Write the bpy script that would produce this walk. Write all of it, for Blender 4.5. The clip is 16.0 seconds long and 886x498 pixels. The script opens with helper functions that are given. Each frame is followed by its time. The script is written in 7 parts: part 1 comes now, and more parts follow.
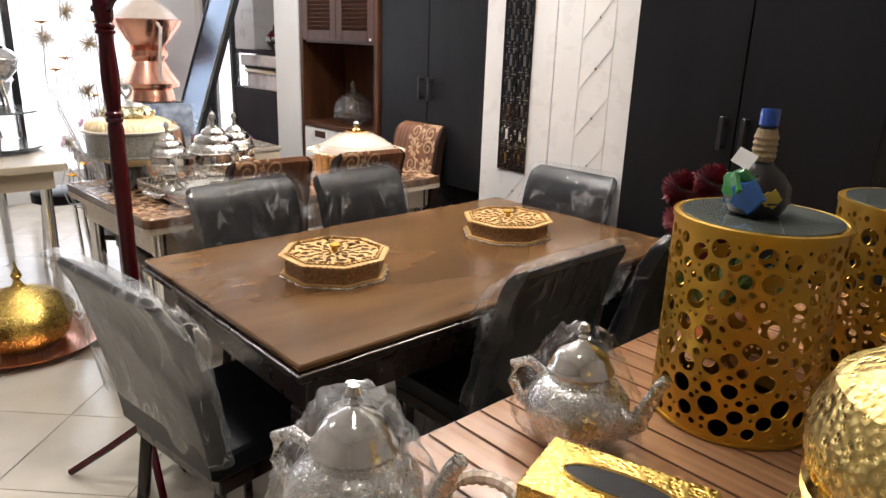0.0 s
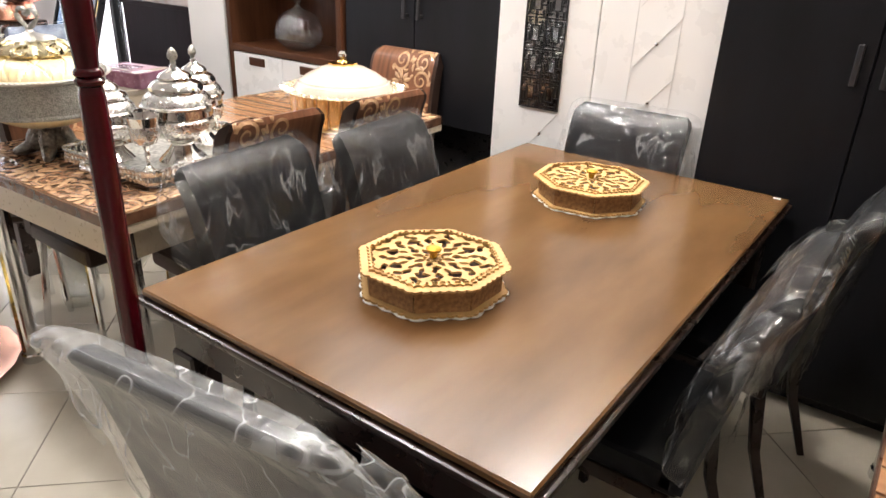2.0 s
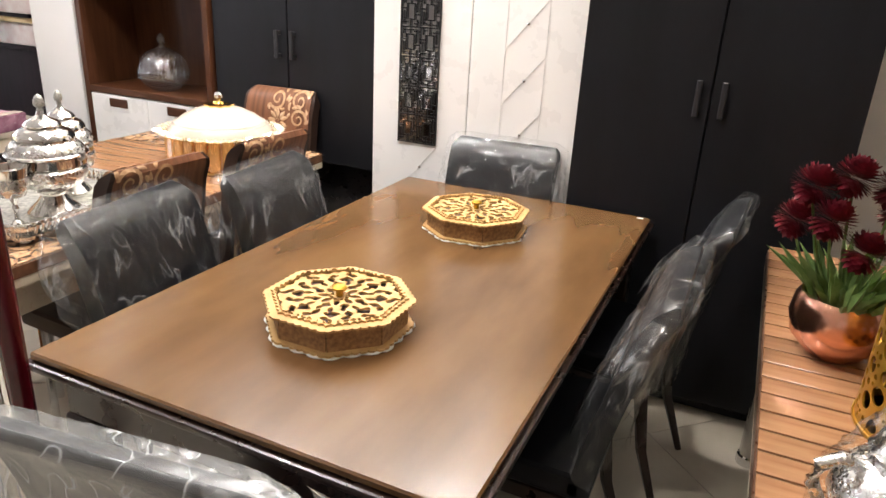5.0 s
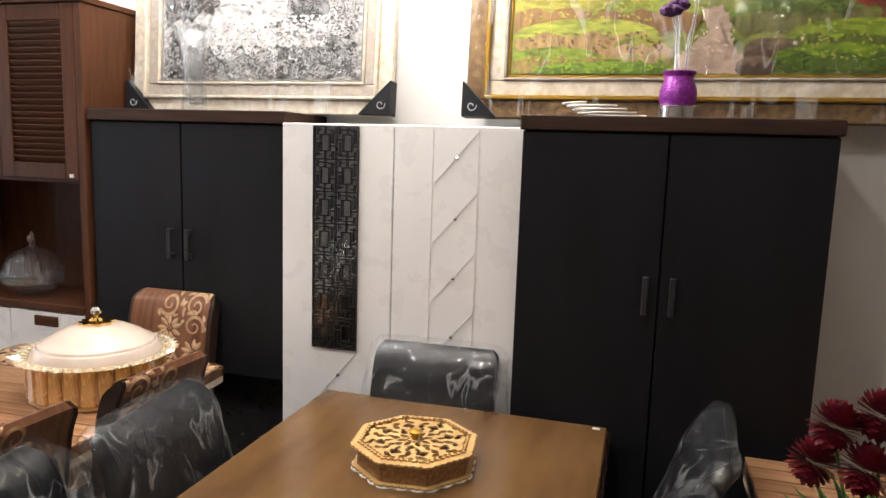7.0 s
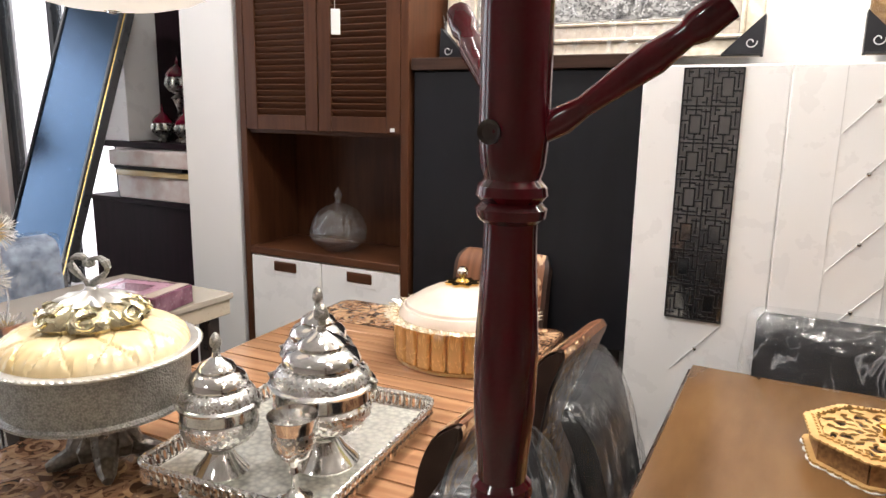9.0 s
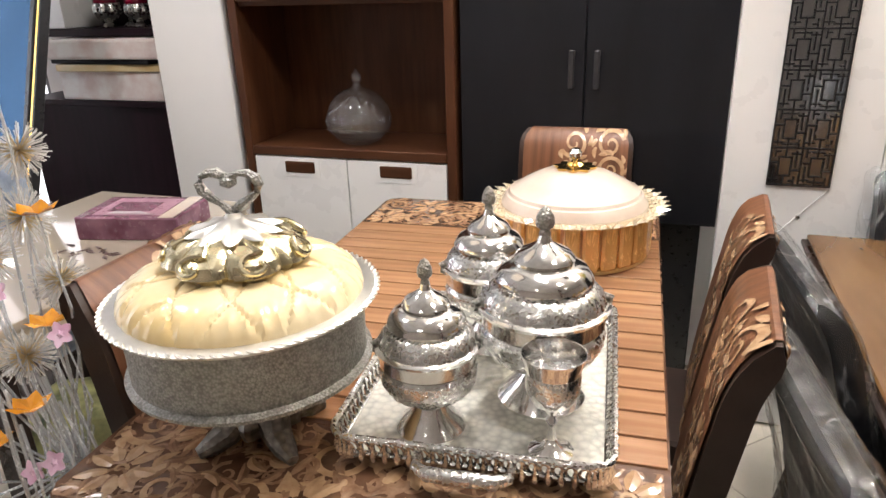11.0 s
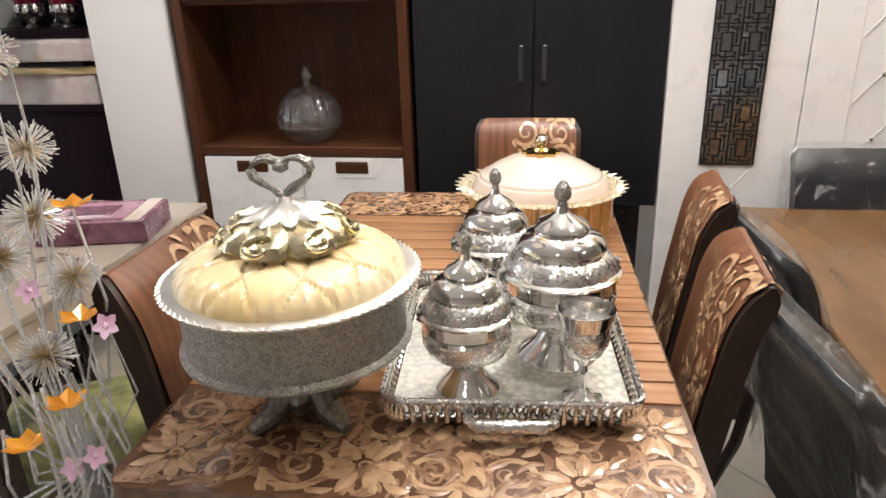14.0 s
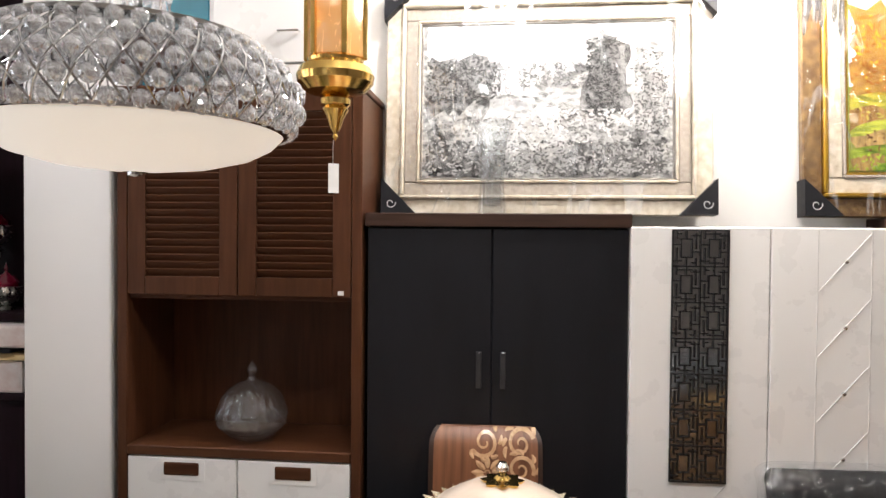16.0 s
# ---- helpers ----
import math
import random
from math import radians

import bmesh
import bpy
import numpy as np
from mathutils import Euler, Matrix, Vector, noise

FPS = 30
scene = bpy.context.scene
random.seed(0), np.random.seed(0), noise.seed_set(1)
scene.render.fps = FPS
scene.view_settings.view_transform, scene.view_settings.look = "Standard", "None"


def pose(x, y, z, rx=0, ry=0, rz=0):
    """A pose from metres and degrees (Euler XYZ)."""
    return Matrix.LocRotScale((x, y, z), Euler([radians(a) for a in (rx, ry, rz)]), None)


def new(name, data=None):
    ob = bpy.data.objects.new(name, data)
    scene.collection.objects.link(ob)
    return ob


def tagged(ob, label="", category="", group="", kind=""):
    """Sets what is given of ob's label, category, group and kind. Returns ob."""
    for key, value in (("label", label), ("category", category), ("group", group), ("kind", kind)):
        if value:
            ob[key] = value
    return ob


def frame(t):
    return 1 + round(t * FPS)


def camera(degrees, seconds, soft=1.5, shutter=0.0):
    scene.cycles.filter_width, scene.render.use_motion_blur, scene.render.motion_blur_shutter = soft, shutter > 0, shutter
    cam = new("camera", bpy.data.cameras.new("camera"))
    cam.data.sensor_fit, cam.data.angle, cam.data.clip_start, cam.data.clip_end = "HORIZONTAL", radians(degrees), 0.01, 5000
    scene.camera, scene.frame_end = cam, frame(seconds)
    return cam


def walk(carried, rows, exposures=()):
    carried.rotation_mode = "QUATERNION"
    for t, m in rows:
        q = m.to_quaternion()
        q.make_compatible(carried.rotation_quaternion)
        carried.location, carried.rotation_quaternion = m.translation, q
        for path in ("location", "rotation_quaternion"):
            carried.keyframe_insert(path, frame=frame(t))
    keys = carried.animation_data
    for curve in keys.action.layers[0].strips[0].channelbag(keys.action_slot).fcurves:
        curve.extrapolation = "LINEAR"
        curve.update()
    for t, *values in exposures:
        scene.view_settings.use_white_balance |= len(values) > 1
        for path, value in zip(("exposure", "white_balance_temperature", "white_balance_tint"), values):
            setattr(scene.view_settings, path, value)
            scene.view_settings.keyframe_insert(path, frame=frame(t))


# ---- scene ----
cam = camera(65.7, 16.0)
METRES, EYE, TILT, LEAN, TURN = 3.6, 1.45, 0.0, 0.0, 47.5
ROWS = [
    (0.0, 0.0, 0.0, 0.0, 0.57, -16.97, -1.86),
    (0.5, -0.0458, 0.0546, 0.0028, -2.61, -15.6, -2.4),
    (1.0, -0.1014, 0.1148, 0.0012, -9.11, -15.98, -2.12),
    (1.5, -0.1469, 0.158, 0.0026, -11.11, -17.56, -1.93),
    (2.0, -0.1649, 0.19, -0.002, -10.95, -24.04, -2.2),
    (2.5, -0.1757, 0.1983, 0.0008, -11.79, -25.32, -1.81),
    (3.0, -0.1891, 0.1858, -0.0014, -14.17, -27.83, -1.98),
    (5.5, -0.1884, 0.1834, 0.0139, -26.46, -16.16, -2.31),
    (6.0, -0.1656, 0.2241, 0.0281, -30.9, -10.23, -1.95),
    (6.5, -0.1582, 0.254, 0.0346, -32.2, -7.7, -2.68),
    (7.0, -0.1712, 0.2809, 0.034, -31.14, -7.95, -1.86),
    (7.5, -0.2124, 0.3137, 0.0353, -34.0, -6.64, -0.56),
    (8.0, -0.255, 0.3431, 0.0256, -33.87, -10.01, -1.43),
    (8.5, -0.2993, 0.3719, 0.0185, -24.83, -12.01, -2.38),
    (9.0, -0.3295, 0.4252, 0.018, -19.86, -11.46, -0.91),
    (9.5, -0.355, 0.4708, 0.015, -17.29, -12.38, -0.08),
    (10.0, -0.384, 0.5076, 0.0101, -20.59, -15.68, 1.21),
    (12.5, -0.4866, 0.5964, -0.0027, -36.71, -23.41, 0.89),
    (13.0, -0.4948, 0.5809, -0.0032, -37.62, -23.51, 1.41),
    (13.5, -0.5005, 0.5759, -0.0029, -37.82, -23.5, 1.89),
    (14.0, -0.5037, 0.5751, 0.0016, -38.14, -21.2, 1.6),
    (14.5, -0.5028, 0.5809, 0.0155, -39.0, -12.23, -0.05),
    (15.0, -0.4955, 0.5915, 0.0283, -40.86, -4.98, -0.79),
    (15.5, -0.4849, 0.6024, 0.0419, -41.4, -1.71, -1.02),
    (16.0, -0.4755, 0.6122, 0.05, -41.73, -1.16, -0.49),
]
walk(cam, [(t, pose(0, 0, EYE, TILT, LEAN, TURN) @ pose(METRES * x, METRES * y, METRES * z, 90 + pitch, roll, yaw)) for t, x, y, z, yaw, pitch, roll in ROWS],
     exposures=[(0, 0.1), (1.0, 0.4), (1.5, 0.45), (3.0, 0.6), (5.5, 0.5), (6.2, 0.2), (7.0, -0.2), (8.0, -0.2), (9.0, 0.1), (10.0, 0.15), (13.0, 0.0), (14.5, 0.08), (15.2, -0.1), (16.0, -0.28)])

# ---- world and lights ----
world = bpy.data.worlds.new("world")
scene.world = world
world.use_nodes = True
sky = world.node_tree.nodes.new("ShaderNodeTexSky")
sky.sky_type, sky.sun_disc = "NISHITA", False
sky.sun_elevation, sky.sun_rotation = radians(50), radians(120)
world.node_tree.links.new(sky.outputs[0], world.node_tree.nodes["Background"].inputs[0])
world.node_tree.nodes["Background"].inputs[1].default_value = 0.1


def lamp(name, kind, m, energy, color, size=0.1, size_y=None, spot=120, blend=0.6):
    data = bpy.data.lights.new(name, kind)
    data.energy, data.color = energy, color
    if kind == "AREA":
        data.size = size
        if size_y:
            data.shape, data.size_y = "RECTANGLE", size_y
    else:
        data.shadow_soft_size = size
    if kind == "SPOT":
        data.spot_size, data.spot_blend = radians(spot), blend
    ob = new(name, data)
    ob.matrix_world = m
    return ob


WARM, NEUTRAL, DAY = (1.0, 0.92, 0.84), (1.0, 0.97, 0.95), (0.8, 0.9, 1.0)
# daylight in the shop window
lamp("window_light", "AREA", pose(-6.95, 0.8, 1.5, 0, -90, 0), 45, DAY, 2.0, 3.0)
# ceiling downlights
lamp("downlight", "AREA", pose(-2.75, 1.15, 2.98), 24, NEUTRAL, 0.22)
lamp("downlight", "AREA", pose(-1.7, 0.9, 2.98), 18, WARM, 0.22)
lamp("downlight", "AREA", pose(-0.5, 0.3, 2.98), 4, WARM, 0.22)
lamp("downlight", "AREA", pose(-4.6, 1.2, 2.98), 20, NEUTRAL, 0.22)
lamp("downlight", "AREA", pose(-3.1, -0.9, 2.98), 6, NEUTRAL, 0.22)
# unseen bulb added to brighten the green landscape; no fixture hangs here
lamp("chandelier_bulb", "POINT", pose(-1.05, 2.2, 2.8), 9, WARM, 0.06)
# chandelier bulbs above the pictures
lamp("chandelier_bulb", "POINT", pose(-1.95, 2.35, 2.62), 66, WARM, 0.06)
lamp("chandelier_bulb", "POINT", pose(-2.85, 2.2, 2.75), 54, NEUTRAL, 0.06)


# ---- materials ----
def material(name, color, rough=0.5, metal=0.0, dark=None, scale=6.0, amount=0.5, bump=0.0, bump_scale=60.0, stretch=(1, 1, 1),
             coat=0.0, spread=0.0, spec=0.5, rough_var=0.1):
    """Two scales of noise: a broad drift between two colours, and fine relief. spread: difference from object to object."""
    m = bpy.data.materials.new(name)
    m.use_nodes = True
    nt = m.node_tree
    p = nt.nodes["Principled BSDF"]
    link = nt.links.new
    co = nt.nodes.new("ShaderNodeTexCoord")
    mp = nt.nodes.new("ShaderNodeMapping")
    mp.inputs["Scale"].default_value = stretch
    link(co.outputs["Object"], mp.inputs[0])
    n1 = nt.nodes.new("ShaderNodeTexNoise")
    n1.inputs["Scale"].default_value, n1.inputs["Detail"].default_value = scale, 6
    link(mp.outputs[0], n1.inputs["Vector"])
    mix = nt.nodes.new("ShaderNodeMix")
    mix.data_type = "RGBA"
    dark = dark or tuple(c * 0.75 for c in color)
    mix.inputs[6].default_value, mix.inputs[7].default_value = (*color, 1), (*dark, 1)
    ramp = nt.nodes.new("ShaderNodeMapRange")
    ramp.inputs[1].default_value, ramp.inputs[2].default_value = 0.35, 0.7
    ramp.inputs[4].default_value = amount * 2 if amount < 0.5 else 1.0
    link(n1.outputs["Fac"], ramp.inputs[0])
    link(ramp.outputs[0], mix.inputs[0])
    out = mix.outputs[2]
    if spread:
        info = nt.nodes.new("ShaderNodeObjectInfo")
        hsv = nt.nodes.new("ShaderNodeHueSaturation")
        mr = nt.nodes.new("ShaderNodeMapRange")
        mr.inputs[3].default_value, mr.inputs[4].default_value = 1 - spread, 1 + spread
        link(info.outputs["Random"], mr.inputs[0])
        link(mr.outputs[0], hsv.inputs["Value"])
        link(out, hsv.inputs["Color"])
        out = hsv.outputs[0]
    link(out, p.inputs["Base Color"])
    p.inputs["Metallic"].default_value = metal
    p.inputs["Coat Weight"].default_value = coat
    p.inputs["Specular IOR Level"].default_value = spec
    n2 = nt.nodes.new("ShaderNodeTexNoise")
    n2.inputs["Scale"].default_value, n2.inputs["Detail"].default_value = bump_scale, 4
    link(mp.outputs[0], n2.inputs["Vector"])
    rr = nt.nodes.new("ShaderNodeMapRange")
    rr.inputs[3].default_value, rr.inputs[4].default_value = max(rough - rough_var, 0.02), min(rough + rough_var, 1)
    link(n2.outputs["Fac"], rr.inputs[0])
    link(rr.outputs[0], p.inputs["Roughness"])
    if bump:
        b = nt.nodes.new("ShaderNodeBump")
        b.inputs["Strength"].default_value, b.inputs["Distance"].default_value = bump, 0.004
        link(n2.outputs["Fac"], b.inputs["Height"])
        link(b.outputs[0], p.inputs["Normal"])
    return m


def hammered(name, color, scale=160, bump=0.6, rough=0.16, metal=1.0):
    """Embossed metal: cells pressed into the sheet, darker in the hollows."""
    m = bpy.data.materials.new(name)
    m.use_nodes = True
    nt = m.node_tree
    p = nt.nodes["Principled BSDF"]
    co = nt.nodes.new("ShaderNodeTexCoord")
    v = nt.nodes.new("ShaderNodeTexVoronoi")
    v.inputs["Scale"].default_value = scale
    n = nt.nodes.new("ShaderNodeTexNoise")
    n.inputs["Scale"].default_value = scale * 0.35
    add = nt.nodes.new("ShaderNodeMath")
    nt.links.new(co.outputs["Object"], v.inputs["Vector"])
    nt.links.new(co.outputs["Object"], n.inputs["Vector"])
    nt.links.new(v.outputs["Distance"], add.inputs[0])
    nt.links.new(n.outputs["Fac"], add.inputs[1])
    b = nt.nodes.new("ShaderNodeBump")
    b.inputs["Strength"].default_value, b.inputs["Distance"].default_value = bump, 0.003
    nt.links.new(add.outputs[0], b.inputs["Height"])
    nt.links.new(b.outputs[0], p.inputs["Normal"])
    r = nt.nodes.new("ShaderNodeMapRange")
    r.inputs[1].default_value, r.inputs[2].default_value = 0.5, 1.3
    r.inputs[3].default_value, r.inputs[4].default_value = rough, rough + 0.22
    nt.links.new(add.outputs[0], r.inputs[0])
    nt.links.new(r.outputs[0], p.inputs["Roughness"])
    mix = nt.nodes.new("ShaderNodeMix")
    mix.data_type = "RGBA"
    mix.inputs[6].default_value, mix.inputs[7].default_value = (*color, 1), (*[c * 0.62 for c in color], 1)
    r2 = nt.nodes.new("ShaderNodeMapRange")
    r2.inputs[1].default_value, r2.inputs[2].default_value = 0.7, 1.35
    nt.links.new(add.outputs[0], r2.inputs[0])
    nt.links.new(r2.outputs[0], mix.inputs[0])
    nt.links.new(mix.outputs[2], p.inputs["Base Color"])
    p.inputs["Metallic"].default_value = metal
    return m


def clear(name, tint=(1, 1, 1), rough=0.03, haze=0.0, haze_color=(0.9, 0.93, 0.96), glint=0.0, scale=9.0, bump=0.0, gloss=0.12):
    """Thin clear sheet: see-through, with a glossy face, and highlights painted milky white along creases."""
    m = bpy.data.materials.new(name)
    m.use_nodes = True
    nt = m.node_tree
    nt.nodes.remove(nt.nodes["Principled BSDF"])
    link = nt.links.new
    out = nt.nodes["Material Output"]
    tr = nt.nodes.new("ShaderNodeBsdfTransparent")
    tr.inputs[0].default_value = (*tint, 1)
    gl = nt.nodes.new("ShaderNodeBsdfGlossy")
    gl.inputs["Roughness"].default_value = rough
    lw = nt.nodes.new("ShaderNodeLayerWeight")
    lw.inputs[0].default_value = 0.5
    fr = nt.nodes.new("ShaderNodeMath")
    fr.operation = "POWER"
    fr.inputs[1].default_value = 4.0
    link(lw.outputs["Facing"], fr.inputs[0])
    up = nt.nodes.new("ShaderNodeMath")
    up.operation, up.use_clamp = "MULTIPLY_ADD", True
    up.inputs[1].default_value, up.inputs[2].default_value = 0.45, 0.02 + gloss
    link(fr.outputs[0], up.inputs[0])
    df = nt.nodes.new("ShaderNodeBsdfDiffuse")
    df.inputs[0].default_value = (*haze_color, 1)
    co = nt.nodes.new("ShaderNodeTexCoord")
    n = nt.nodes.new("ShaderNodeTexNoise")
    n.inputs["Scale"].default_value, n.inputs["Detail"].default_value, n.inputs["Distortion"].default_value = scale, 2.5, 0.5
    link(co.outputs["Object"], n.inputs["Vector"])
    mp = nt.nodes.new("ShaderNodeMapping")
    mp.inputs["Rotation"].default_value, mp.inputs["Scale"].default_value = (0.5, 0.3, 0.2), (1.0, 1.0, 0.3)
    link(co.outputs["Object"], mp.inputs[0])
    link(mp.outputs[0], n.inputs["Vector"])
    # ridged noise: thin white lines that paint highlights into the colour
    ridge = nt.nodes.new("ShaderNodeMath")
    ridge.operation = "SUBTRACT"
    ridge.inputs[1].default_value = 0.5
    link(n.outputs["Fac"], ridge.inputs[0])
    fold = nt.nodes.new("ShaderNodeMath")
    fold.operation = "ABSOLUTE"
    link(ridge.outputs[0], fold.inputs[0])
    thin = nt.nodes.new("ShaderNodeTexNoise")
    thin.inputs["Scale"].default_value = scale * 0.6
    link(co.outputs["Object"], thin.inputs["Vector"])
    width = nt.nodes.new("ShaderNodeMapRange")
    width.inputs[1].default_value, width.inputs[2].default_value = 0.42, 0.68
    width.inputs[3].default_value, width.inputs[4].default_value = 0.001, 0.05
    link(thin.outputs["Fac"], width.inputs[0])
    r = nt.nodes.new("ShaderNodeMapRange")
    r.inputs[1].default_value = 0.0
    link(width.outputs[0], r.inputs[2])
    r.inputs[3].default_value, r.inputs[4].default_value = min(haze + glint, 1), haze
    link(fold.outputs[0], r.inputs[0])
    a, c = nt.nodes.new("ShaderNodeMixShader"), nt.nodes.new("ShaderNodeMixShader")
    link(r.outputs[0], a.inputs[0])
    link(tr.outputs[0], a.inputs[1])
    link(df.outputs[0], a.inputs[2])
    link(up.outputs[0], c.inputs[0])
    link(a.outputs[0], c.inputs[1])
    link(gl.outputs[0], c.inputs[2])
    if bump:
        b = nt.nodes.new("ShaderNodeBump")
        b.inputs["Strength"].default_value, b.inputs["Distance"].default_value = bump, 0.02
        link(fold.outputs[0], b.inputs["Height"])
        link(b.outputs[0], gl.inputs["Normal"])
        link(b.outputs[0], df.inputs["Normal"])
    link(c.outputs[0], out.inputs[0])
    return m


def glow(name, color, strength):
    m = bpy.data.materials.new(name)
    m.use_nodes = True
    p = m.node_tree.nodes["Principled BSDF"]
    p.inputs["Base Color"].default_value = (*color, 1)
    p.inputs["Emission Color"].default_value = (*color, 1)
    p.inputs["Emission Strength"].default_value = strength
    return m


def crystal(name, color=(1, 1, 1), rough=0.0, ior=1.5):
    m = bpy.data.materials.new(name)
    m.use_nodes = True
    p = m.node_tree.nodes["Principled BSDF"]
    p.inputs["Base Color"].default_value = (*color, 1)
    p.inputs["Roughness"].default_value, p.inputs["IOR"].default_value = rough, ior
    p.inputs["Transmission Weight"].default_value = 1.0
    return m


